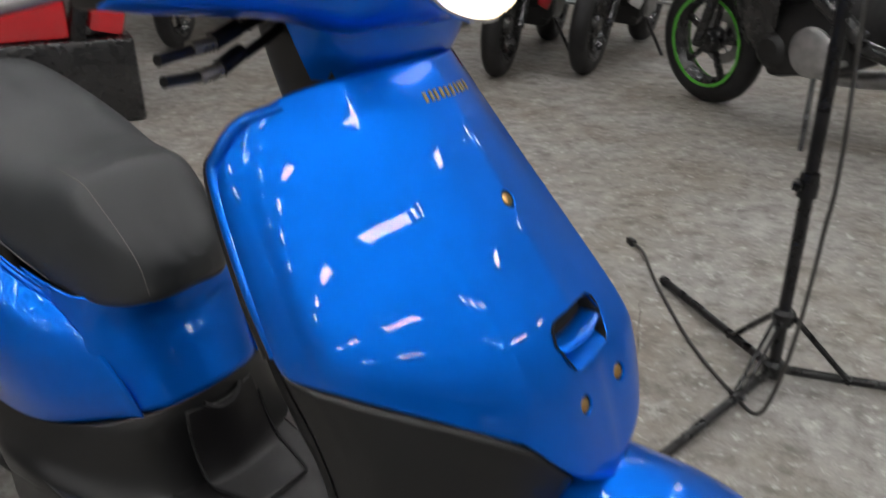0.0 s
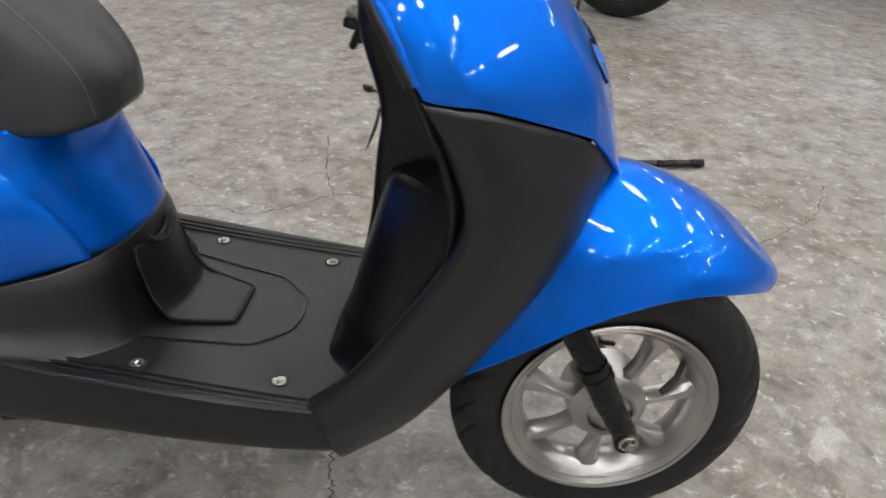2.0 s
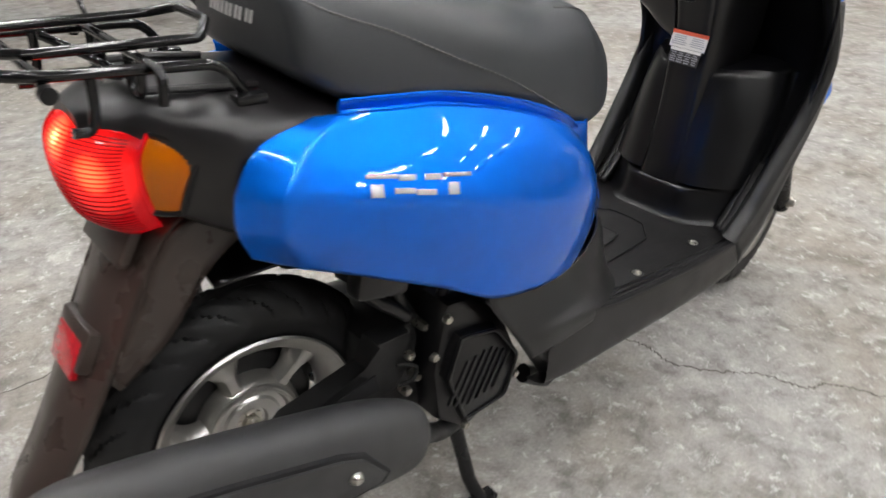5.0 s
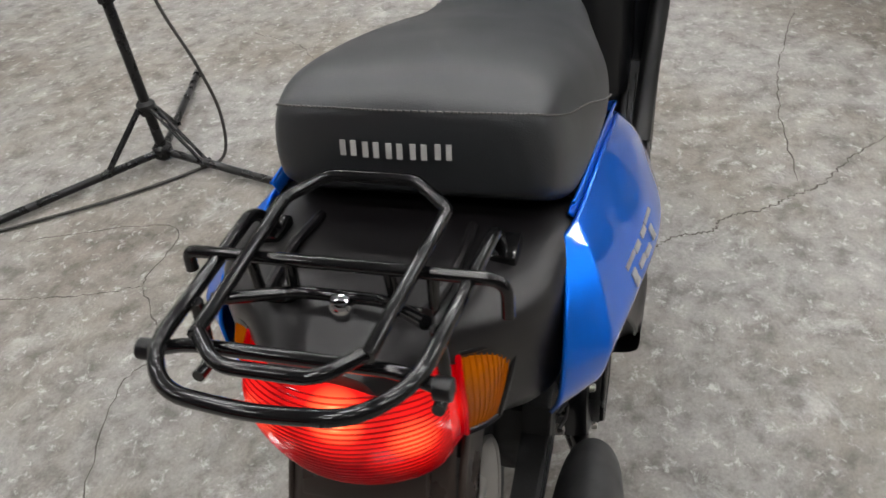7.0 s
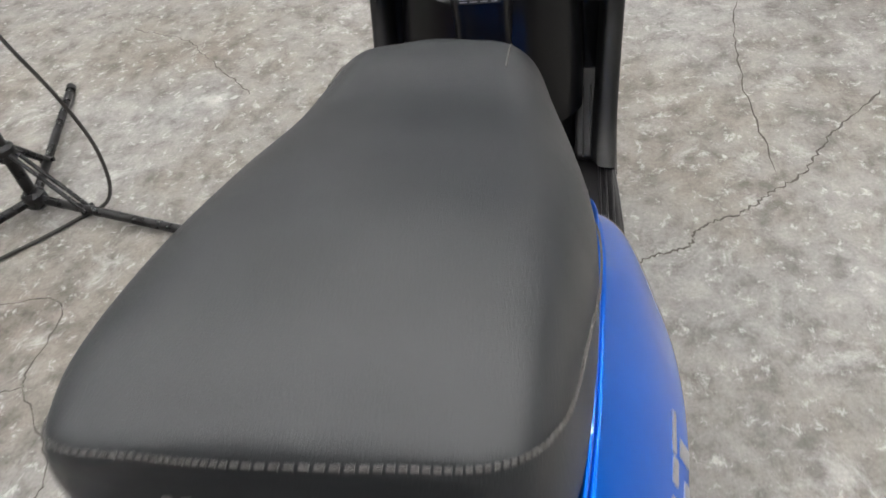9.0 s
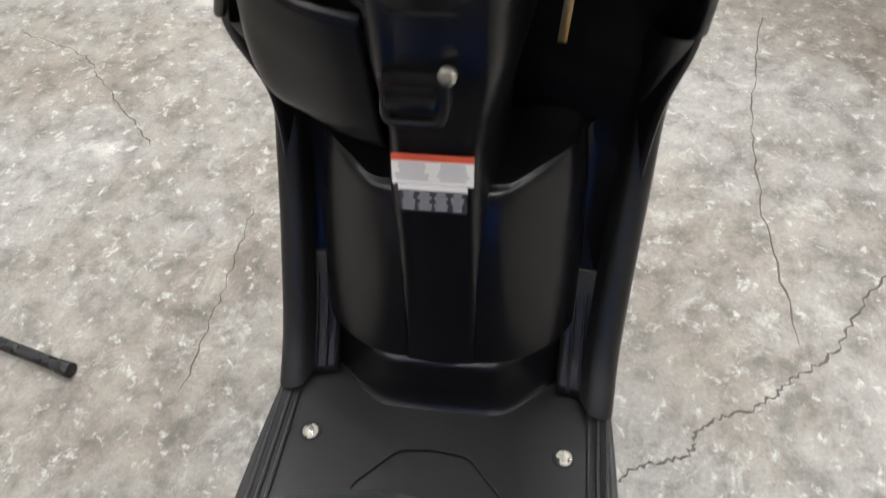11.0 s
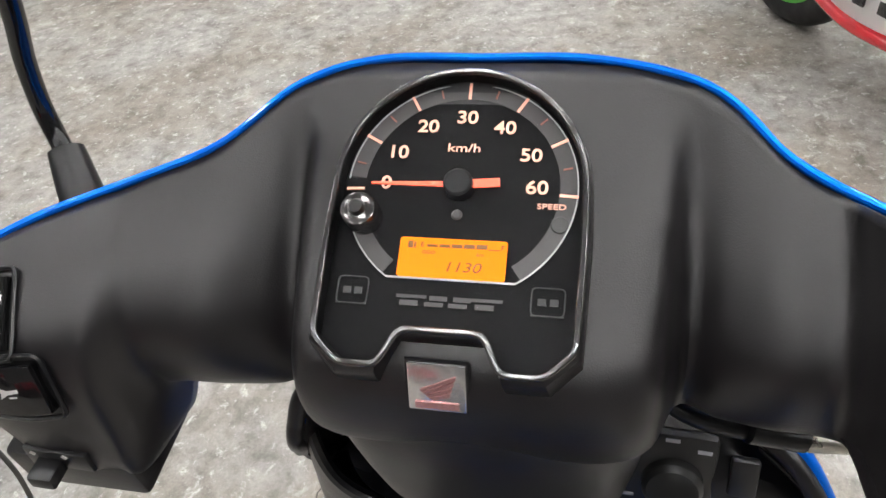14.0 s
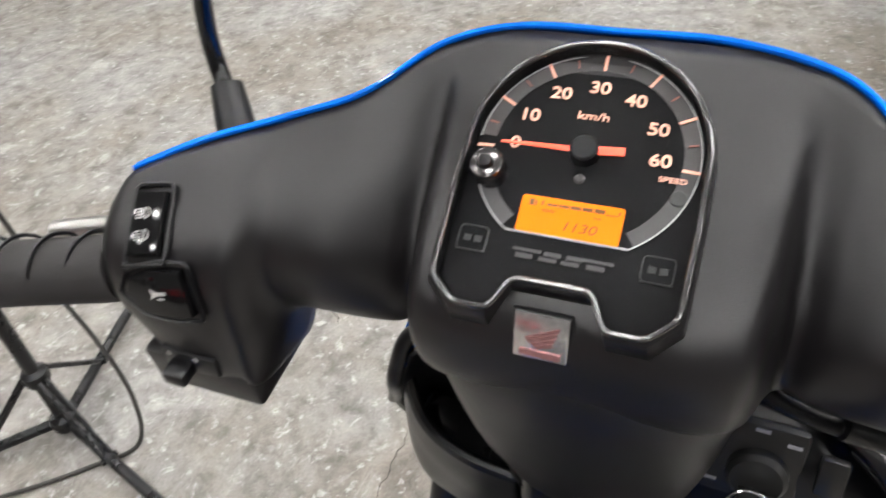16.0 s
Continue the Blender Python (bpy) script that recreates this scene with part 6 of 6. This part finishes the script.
# left switches
def button(name, p, outline, high, material, label="", rim=True):
    q, a, b = on_sheet(bars_grid, p)
    u, v = -a, -b
    m = frame_at(q, u, v)
    if m.to_3x3().col[2].x > 0:
        m = frame_at(q, u, -v)
    ob = part(name, slab(outline, -0.003, high, m, bevel=0.0012), material, handlebar, label)
    if rim:
        pts = [tuple((m @ Matrix.Translation((x * 1.28, y * 1.28, 0.0006))).translation) for x, y in outline]
        part("switch_rim", tube(rounded(pts + pts[:2], 0.004, 3), 0.0013, 6), SATIN, ob)
    return ob, m


beam, m = button("beam_switch", (0.802, 0.204, 0.953), [(-0.01, -0.0155), (0.0085, -0.0165), (0.011, 0.0145), (-0.006, 0.016)], 0.004, GLOSSBLACK, "black rocker beam switch")
for dy in (-0.0065, 0.0045):
    part("beam_icon", joined(*[moved(box((0.0036, 0.0006, 0.0003), (-0.003, dy + k * 0.0014 - 0.0021, 0.0042)), m) for k in range(4)], moved(tube([(x, y, 0.0042) for x, y in arc(0.0005, dy, 0.0027, -90, 90, 10) + [(0.0005, dy - 0.0027)]], 0.0004, 6), m)), ICONWHITE, beam)
horn, m = button("horn_button", (0.784, 0.19, 0.928), [(-0.019, -0.001), (-0.014, 0.0085), (0.0, 0.0125), (0.0145, 0.012), (0.0165, -0.012), (0.003, -0.013), (-0.0105, -0.0105)], 0.004, GLOSSBLACK, "black horn button")
part("horn_icon", joined(moved(slab([(-0.004, -0.0028), (-0.003, 0.0), (-0.004, 0.0028), (0.0, 0.001), (0.005, 0.0014), (0.005, -0.0002), (0.0, -0.0008)], 0.004, 0.0044), m), moved(box((0.0036, 0.0007, 0.0003), (0.0018, -0.0025, 0.0042)), m)), ICONWHITE, horn)
turn, m = button("turn_switch", (0.781, 0.189, 0.879), [(-0.016, -0.007), (0.016, -0.007), (0.016, 0.007), (-0.016, 0.007)], 0.0015, SATIN, "black turn signal switch", rim=False)
part("turn_lever", moved(box((0.013, 0.009, 0.014), (-0.004, -0.003, 0.006), bevel=0.002), m), SATIN, turn)
for dx in (-0.011, 0.005):
    part("arrow_icon", moved(box((0.0026, 0.0026, 0.0003), (dx, 0.0048, 0.0018), (0, 0, 45)), m), ICONWHITE, turn)
# switch underside block
part("switch_block", box((0.05, 0.07, 0.03), (0.808, 0.194, 0.861), (0, -6, 0), bevel=0.004), BLACK, handlebar)
part("switch_block", swept(box((0.045, 0.055, 0.03), (0.815, -0.2, 0.885), (0, -6, 0), bevel=0.006), -1), BLACK, handlebar)

# grips, levers, mirrors, cables
for s in (1, -1):
    gp = part("grip", swept(tube([(0.8, 0.234 * s, 0.917), (0.797, 0.25 * s, 0.914), (0.786, 0.3 * s, 0.908), (0.777, 0.335 * s, 0.904), (0.776, 0.34 * s, 0.904)], 0.0185, 28), s), GRIPRUBBER, handlebar, "ribbed black rubber grip")
    for k in range(4):
        c, yy = np.array([0.7985 - 0.0055 * k, (0.244 + 0.022 * k) * s, 0.9145 - 0.0018 * k]), 0
        part("grip_groove", swept(tube([c + np.array([0.0188 * math.cos(a), 0.012 * math.sin(a * 0.5 + 0.5) * s, 0.0188 * math.sin(a)]) for a in np.linspace(0.5, 5.6, 24)], 0.0012, 6), s), SATIN, gp)
    part("grip_end", swept(spin([(0, 0.012 * s), (0.016, 0.01 * s), (0.019, 0.004 * s), (0.019, 0)], "y", (0.776, 0.338 * s, 0.904), 24), s), GRIPRUBBER, gp)
    lever = part("brake_lever", swept(tube([(0.85, 0.2 * s, 0.9), (0.862, 0.25 * s, 0.896), (0.855, 0.3 * s, 0.888), (0.845, 0.345 * s, 0.882)], 0.0065, 12, smooth=24), s), ALLOY, handlebar, "bare alloy brake lever")
    part("lever_pivot", swept(spin([(0, 0.008), (0.01, 0.008), (0.012, 0.005), (0.012, -0.008), (0, -0.009)], "z", (0.845, 0.205 * s, 0.908), 20), s), SATIN, lever)
    mirror = part("mirror_boss", swept(tube([(0.853, 0.181 * s, 0.958), (0.86, 0.186 * s, 0.971), (0.867, 0.191 * s, 0.98), (0.874, 0.196 * s, 0.988)], 0.0115, 20, taper=0.0085), s), SATIN, handlebar, "black mirror boss")
    part("boss_skirt", swept(tube([(0.85, 0.179 * s, 0.952), (0.858, 0.184 * s, 0.966)], 0.0155, 20, taper=0.0125), s), SATIN, mirror)
    part("mirror_stem", swept(tube([(0.872, 0.195 * s, 0.985), (0.879, 0.202 * s, 0.991), (0.883, 0.206 * s, 1.007), (0.882, 0.202 * s, 1.03), (0.878, 0.192 * s, 1.057), (0.872, 0.182 * s, 1.1), (0.866, 0.197 * s, 1.15), (0.86, 0.227 * s, 1.185)], 0.0048, 12, smooth=40), s), GLOSSBLACK, mirror)
    head = part("mirror_head", swept(surf([[(0.855 + dx, (0.235 + rr * 0.062 * math.cos(a)) * s, 1.225 + rr * 0.042 * math.sin(a)) for a in np.linspace(0, 2 * math.pi, 17)[:-1]] for k, (rr, dx) in enumerate(((0.15, 0.03), (0.7, 0.026), (1.0, 0.01), (1.0, -0.004)))], 36, 12, wrap=True, cap=True), s), SATIN, mirror)
    part("mirror_glass", swept(moved(spin([(0, 0), (1, 0)], "x", n=36), Matrix.Translation((0.8505, 0.235 * s, 1.225)) @ Matrix.Diagonal((1, 0.058, 0.038, 1))), s), MIRRORGLASS, head)
for k, (a, b, c, d) in enumerate((((0.84, -0.07, 0.905), (0.836, -0.1, 0.895), (0.838, -0.15, 0.885), (0.845, -0.2, 0.882)), ((0.845, -0.07, 0.893), (0.838, -0.1, 0.878), (0.842, -0.15, 0.866), (0.848, -0.2, 0.868)))):
    cab = part("throttle_cable", tube([a, b, c, d], 0.0042, 10, smooth=24), SATIN, handlebar)
    part("cable_boot", tube([(b[0], b[1] - 0.02, b[2] - 0.003), (c[0], c[1] + 0.005, c[2] + 0.001)], 0.0068, 12), SATIN, cab)
    part("cable_ferrule", tube([(c[0], c[1] + 0.004, c[2]), (c[0] + 0.002, c[1] - 0.018, c[2] - 0.001)], 0.0058, 12), STEEL, cab)
# the steering stands turned slightly to the left
turned = Matrix.Translation((0.3, 0, 0)) @ Matrix.Rotation(radians(2.6), 4, "Z") @ Matrix.Translation((-0.3, 0, 0))
handlebar.matrix_basis = turned
cowl.matrix_basis = turned


# ---- light stand, cable ----
def light_stand():
    hub = Vector((1.077, 1.068, 0.0))
    root = thing("light_stand", tuple(hub), "black metal light stand with three folding legs", "light stand")
    part("pole", tube([hub + Vector((0, 0, 0.03)), hub + Vector((-0.004, -0.01, 0.85))], 0.0135, 16), STANDBLACK, root)
    part("upper_pole", tube([hub + Vector((-0.004, -0.01, 0.82)), hub + Vector((-0.006, -0.015, 1.75))], 0.0105, 16), STANDBLACK, root)
    part("pole_clamp", joined(spin([(0, -0.025), (0.02, -0.025), (0.021, 0), (0.018, 0.025), (0, 0.025)], "z", tuple(hub + Vector((-0.003, -0.006, 0.46))), 20), box((0.018, 0.03, 0.02), hub + Vector((-0.02, -0.02, 0.46)), bevel=0.004)), STANDBLACK, root)
    part("collar", spin([(0, -0.018), (0.02, -0.018), (0.024, -0.008), (0.024, 0.012), (0.016, 0.02), (0, 0.02)], "z", tuple(hub + Vector((0, 0, 0.158))), 20), STANDBLACK, root)
    part("hub", spin([(0, -0.022), (0.018, -0.022), (0.026, -0.014), (0.026, 0.012), (0.018, 0.02), (0, 0.02)], "z", tuple(hub + Vector((0, 0, 0.03))), 20), STANDBLACK, root)
    for ex, ey in ((0.965, 0.612), (1.552, 1.233), (0.715, 1.375)):
        e = Vector((ex, ey, 0.013))
        d = (e - hub)
        d.z = 0
        d.normalize()
        leg = part("leg", tube([hub + d * 0.02 + Vector((0, 0, 0.028)), e], 0.0105, 14), STANDBLACK, root)
        part("leg_cap", tube([e - d * 0.018, e + d * 0.004], 0.0125, 14), STANDBLACK, leg)
        j = hub + d * 0.15 + Vector((0, 0, 0.025))
        c = hub + d * 0.022 + Vector((0, 0, 0.158))
        for s in (1, -1):
            off = Vector((-d.y, d.x, 0)) * 0.007 * s
            part("strut", tube([c + off, j + off], 0.005, 8), STANDBLACK, leg)
        part("strut_rivet", tube([j + Vector((-d.y, d.x, 0)) * 0.016, j - Vector((-d.y, d.x, 0)) * 0.016], 0.006, 10), STANDBLACK, leg)
    return root


light_stand()
cable = part("power_cable", tube([(1.07, 1.05, 1.72), (1.1, 1.02, 1.0), (1.13, 0.99, 0.55), (1.13, 0.97, 0.4), (1.13, 0.92, 0.25), (1.12, 0.89, 0.12), (1.09, 0.9, 0.014), (1.02, 0.96, 0.006), (0.93, 1.05, 0.006), (0.84, 1.16, 0.006), (0.7, 1.36, 0.006), (0.6, 1.52, 0.008), (0.55, 1.565, 0.012)], 0.0042, 8, smooth=140), CABLE)
tagged(cable, "thin dark power cable hanging down and lying on concrete", "cable")
part("plug", moved(box((0.035, 0.02, 0.02), bevel=0.004), pose(0.538, 1.575, 0.011, 0, 0, 140)), SATIN, cable)


# ---- motorcycles behind ----
def motorcycle(label, rim, body, accent, stand=1):
    """A parked sports motorcycle along x, front at +x, wheels on the ground."""
    root = thing("motorcycle", (0, 0, 0), label, "motorcycle", "motorcycles parked in the workshop")
    for x, w in ((0.68, 0.11), (-0.68, 0.14)):
        at = (x, 0, 0.3)
        wheel = part("wheel", spin([(0.2, -w * 0.4), (0.215, -w * 0.46), (0.205, -w * 0.3), (0.185, 0), (0.205, w * 0.3), (0.215, w * 0.46), (0.2, w * 0.4), (0.175, 0)], "y", at, 48, closed=True), BIKEBLACK, root)
        part("rim_stripe", joined(*[spin([(0.2, sgn * w * 0.47), (0.215, sgn * w * 0.482), (0.215, sgn * w * 0.46), (0.2, sgn * w * 0.45)], "y", at, 48, closed=True) for sgn in (1, -1)]), rim, wheel)
        prof = [(0.245 + 0.055 * math.cos(radians(a)), 0.5 * w * math.sin(radians(a))) for a in np.linspace(-130, 130, 19)]
        part("tyre", spin(prof, "y", at, 64, closed=True), RUBBER, wheel)
        part("hub", spin([(0, -0.05), (0.045, -0.05), (0.06, -0.03), (0.06, 0.03), (0.045, 0.05), (0, 0.05)], "y", at, 24), BIKEBLACK, wheel)
        for k in range(5):
            a = k * 2 * math.pi / 5 + x
            part("spoke", moved(box((0.17, 0.03, 0.026), (0.12, 0, 0), bevel=0.006), Matrix.Translation(at) @ Matrix.Rotation(a, 4, "Y")), BIKEBLACK, wheel)
        disc = part("brake_disc", joined(spin([(0.075, -0.062), (0.125, -0.062), (0.125, -0.057), (0.075, -0.057)], "y", at, 40, closed=True), *[moved(box((0.05, 0.004, 0.012), (0.06, -0.06, 0)), Matrix.Translation(at) @ Matrix.Rotation(k * math.pi / 3, 4, "Y")) for k in range(6)]), BIKESILVER, wheel)
    eng2 = part("engine", joined(box((0.42, 0.34, 0.3), (0.06, 0, 0.42), (0, 12, 0), bevel=0.05), box((0.2, 0.26, 0.26), (0.24, 0, 0.5), (0, 35, 0), bevel=0.03)), ENGINE, root)
    for sgn in (1, -1):
        part("clutch_cover", spin([(0, 0.2 * sgn), (0.07, 0.2 * sgn), (0.1, 0.18 * sgn), (0.105, 0.13 * sgn)], "y", (0.0, 0, 0.38), 32), BIKESILVER, eng2)
        part("generator_cover", spin([(0, 0.19 * sgn), (0.05, 0.19 * sgn), (0.075, 0.17 * sgn), (0.08, 0.13 * sgn)], "y", (0.2, 0, 0.36), 28), ENGINE, eng2)
        part("fork_leg", tube([(0.68, 0.1 * sgn, 0.3), (0.42, 0.1 * sgn, 0.92)], 0.026, 12), BIKEBLACK, root)
        part("frame_spar", tube([(0.4, 0.12 * sgn, 0.78), (0.12, 0.17 * sgn, 0.68), (-0.18, 0.14 * sgn, 0.45)], 0.035, 12, smooth=14), BIKEBLACK, root)
        part("swing_arm", tube([(-0.15, 0.11 * sgn, 0.42), (-0.68, 0.1 * sgn, 0.3)], 0.03, 12), BIKEBLACK, root)
        part("side_fairing", surf([[(0.5, 0.14 * sgn, 0.85), (0.3, 0.22 * sgn, 0.75), (0.1, 0.2 * sgn, 0.7)], [(0.46, 0.15 * sgn, 0.65), (0.3, 0.23 * sgn, 0.6), (0.14, 0.21 * sgn, 0.56)], [(0.4, 0.13 * sgn, 0.4), (0.3, 0.17 * sgn, 0.36), (0.2, 0.16 * sgn, 0.36)]], 14, 14), body, root, thick=0.006)
        part("foot_peg", tube([(-0.14, 0.16 * sgn, 0.36), (-0.15, 0.28 * sgn, 0.36)], 0.012, 8), BIKESILVER, root)
        part("handlebar", tube([(0.42, 0.1 * sgn, 0.95), (0.34, 0.36 * sgn, 0.92)], 0.014, 10), BIKEBLACK, root)
    part("tank", surf([[(0.36, -0.02, 0.8), (0.36, 0, 0.84), (0.36, 0.02, 0.8)], [(0.3, -0.14, 0.76), (0.3, 0, 0.96), (0.3, 0.14, 0.76)], [(0.1, -0.15, 0.74), (0.1, 0, 0.98), (0.1, 0.15, 0.74)], [(-0.1, -0.09, 0.72), (-0.1, 0, 0.86), (-0.1, 0.09, 0.72)]], 20, 20), body, root, thick=0.005)
    part("seat", box((0.5, 0.22, 0.09), (-0.33, 0, 0.8), (0, 5, 0), bevel=0.035), VINYL, root)
    part("tail_unit", surf([[(-0.3, -0.1, 0.76), (-0.3, 0, 0.72), (-0.3, 0.1, 0.76)], [(-0.6, -0.09, 0.86), (-0.6, 0, 0.8), (-0.6, 0.09, 0.86)], [(-0.85, -0.03, 0.93), (-0.85, 0, 0.9), (-0.85, 0.03, 0.93)]], 12, 12), accent, root, thick=0.01)
    part("front_fender", surf([[(0.9, -0.05, 0.56), (0.9, 0, 0.6), (0.9, 0.05, 0.56)], [(0.72, -0.07, 0.62), (0.72, 0, 0.65), (0.72, 0.07, 0.62)], [(0.5, -0.06, 0.52), (0.5, 0, 0.56), (0.5, 0.06, 0.52)]], 10, 14), body, root, thick=0.006)
    part("nose_fairing", surf([[(0.6, -0.12, 0.98), (0.66, 0, 1.04), (0.6, 0.12, 0.98)], [(0.68, -0.14, 0.9), (0.78, 0, 0.92), (0.68, 0.14, 0.9)], [(0.62, -0.11, 0.78), (0.7, 0, 0.76), (0.62, 0.11, 0.78)]], 12, 12), accent, root, thick=0.006)
    part("exhaust", tube([(0.3, -0.06, 0.3), (0.1, -0.14, 0.2), (-0.3, -0.2, 0.26), (-0.62, -0.2, 0.42)], 0.03, 14, smooth=30, taper=0.05), BIKESILVER, root)
    part("chain", tube([(-0.12, 0.12, 0.44), (-0.68, 0.12, 0.35)], 0.01, 6), ENGINE, root)
    part("side_stand", tube([(0.0, 0.14 * stand, 0.3), (-0.1, 0.3 * stand, 0.012)], 0.011, 10), BIKEBLACK, root)
    return root


green = motorcycle("black sports motorcycle with green rim stripes on side stand", GREENRIM, BIKEBLACK, BIKEBLACK)
copy_thing(green, pose(3.15, 3.55, 0, -6, 0, 160))
green.matrix_basis = pose(0.8, 3.2, 0, -6, 0, 153) @ Matrix.Scale(1.06, 4)
red = motorcycle("red and black motorcycle parked on the concrete floor", BIKEBLACK, BIKERED, BIKERED)
red.matrix_basis = pose(-1.27, 4.11, 0, -5, 0, -75)
white = motorcycle("white and red motorcycle parked on the concrete floor", BIKEBLACK, BIKEWHITE, BIKERED)
copy_thing(white, pose(-0.78, 4.47, 0, -5, 0, -82))
copy_thing(white, pose(-3.9, 3.6, 0, -5, 0, -60))
white.matrix_basis = pose(4.5, -1.75, 0, -5, 0, 158)
faired = motorcycle("white and red sports motorcycle with green rim stripes", GREENRIM, BIKEWHITE, BIKERED, -1)
for sgn in (1, -1):
    belly = part("belly_fairing", surf([[(0.46, 0.17 * sgn, 0.52), (0.2, 0.21 * sgn, 0.52), (-0.16, 0.2 * sgn, 0.5)], [(0.44, 0.165 * sgn, 0.36), (0.2, 0.2 * sgn, 0.36), (-0.14, 0.19 * sgn, 0.35)], [(0.4, 0.13 * sgn, 0.21), (0.2, 0.16 * sgn, 0.2), (-0.1, 0.15 * sgn, 0.21)]], 14, 14), BIKEWHITE, faired, thick=0.006)
    part("lower_trim", tube([(0.41, 0.137 * sgn, 0.235), (0.2, 0.168 * sgn, 0.222), (-0.1, 0.158 * sgn, 0.232)], 0.02, 10, smooth=20), BIKERED, belly, "red lower trim")
    for k in range(5):
        part("print_bar", box((0.04, 0.008, 0.06), (0.34 - 0.085 * k, (0.189 + 0.004 * (2 - abs(k - 2))) * sgn, 0.335), (8 * sgn, 0, 0), bevel=0.002), BIKEBLACK, belly)
faired.matrix_basis = pose(2.63, -0.84, 0, -5, 0, 30)


def equipment_case():
    """A tall black case with a framed red panel."""
    m = pose(-2.532, 1.2, 0, 0, 0, -28.8)
    root = thing("equipment_case", (-2.532, 1.2, 0), "black equipment case with a red panel in grey trim", "case")
    part("body", moved(box((0.5, 1.3, 0.4), (0, 0, 0.2), bevel=0.02), m), BIKEBLACK, root)
    part("red_panel", moved(box((0.46, 1.05, 0.26), (0, -0.14, 0.53), bevel=0.03), m), BIKERED, root, "glossy red panel")
    part("grey_trim", moved(box((0.49, 0.07, 0.3), (0, 0.44, 0.52), (-14, 0, 0), bevel=0.02), m), STANDBLACK, root)
    part("end_panel", moved(box((0.44, 0.16, 0.22), (0, 0.56, 0.52), (-14, 0, 0), bevel=0.03), m), BIKERED, root)
    return root


equipment_case()


# ---- cracks in the floor ----
def crack(points, width, seed):
    rnd = random.Random(seed)
    p = cr(points, 14 * (len(points) - 1))
    bm = bmesh.new()
    last = None
    for k, (x, y) in enumerate(p):
        d = p[min(k + 1, len(p) - 1)] - p[max(k - 1, 0)]
        n = np.array([-d[1], d[0]]) / (np.linalg.norm(d) + 1e-9)
        c = np.array([x, y]) + n * rnd.uniform(-1, 1) * 0.0045
        w = width * rnd.uniform(0.25, 1.0) * (0.3 if k in (0, len(p) - 1) else 1)
        pair = [bm.verts.new((*(c + n * w), 0.0006)), bm.verts.new((*(c - n * w), 0.0006))]
        if last:
            bm.faces.new((last[0], last[1], pair[1], pair[0]))
        last = pair
    return tagged(part("floor_crack", bm, CRACK, floor, smooth=False), "thin dark crack in the concrete")


crack([(0.78, 0.1), (0.8, -0.01), (0.812, -0.07), (0.806, -0.122), (0.856, -0.19), (0.91, -0.242), (0.938, -0.315), (0.987, -0.342), (1.024, -0.419), (1.076, -0.475), (1.14, -0.55), (1.25, -0.62), (1.4, -0.75)], 0.003, 1)
crack([(0.7, 1.25), (0.806, 0.892), (0.622, 0.851), (0.598, 0.841)], 0.0022, 2)
crack([(0.598, 0.841), (0.548, 0.983), (0.5, 1.2)], 0.002, 3)
crack([(0.598, 0.841), (0.437, 0.709), (0.3, 0.72), (-0.123, 0.57), (-0.4, 0.62)], 0.0022, 4)
crack([(1.88, 1.2), (1.8, 1.0), (1.69, 0.89), (1.5, 0.7)], 0.0018, 5)
crack([(0.956, 0.431), (1.15, 0.43), (1.344, 0.438)], 0.0016, 6)
crack([(2.1, -0.57), (1.73, -0.5), (1.43, -0.48), (1.14, -0.5)], 0.0022, 7)
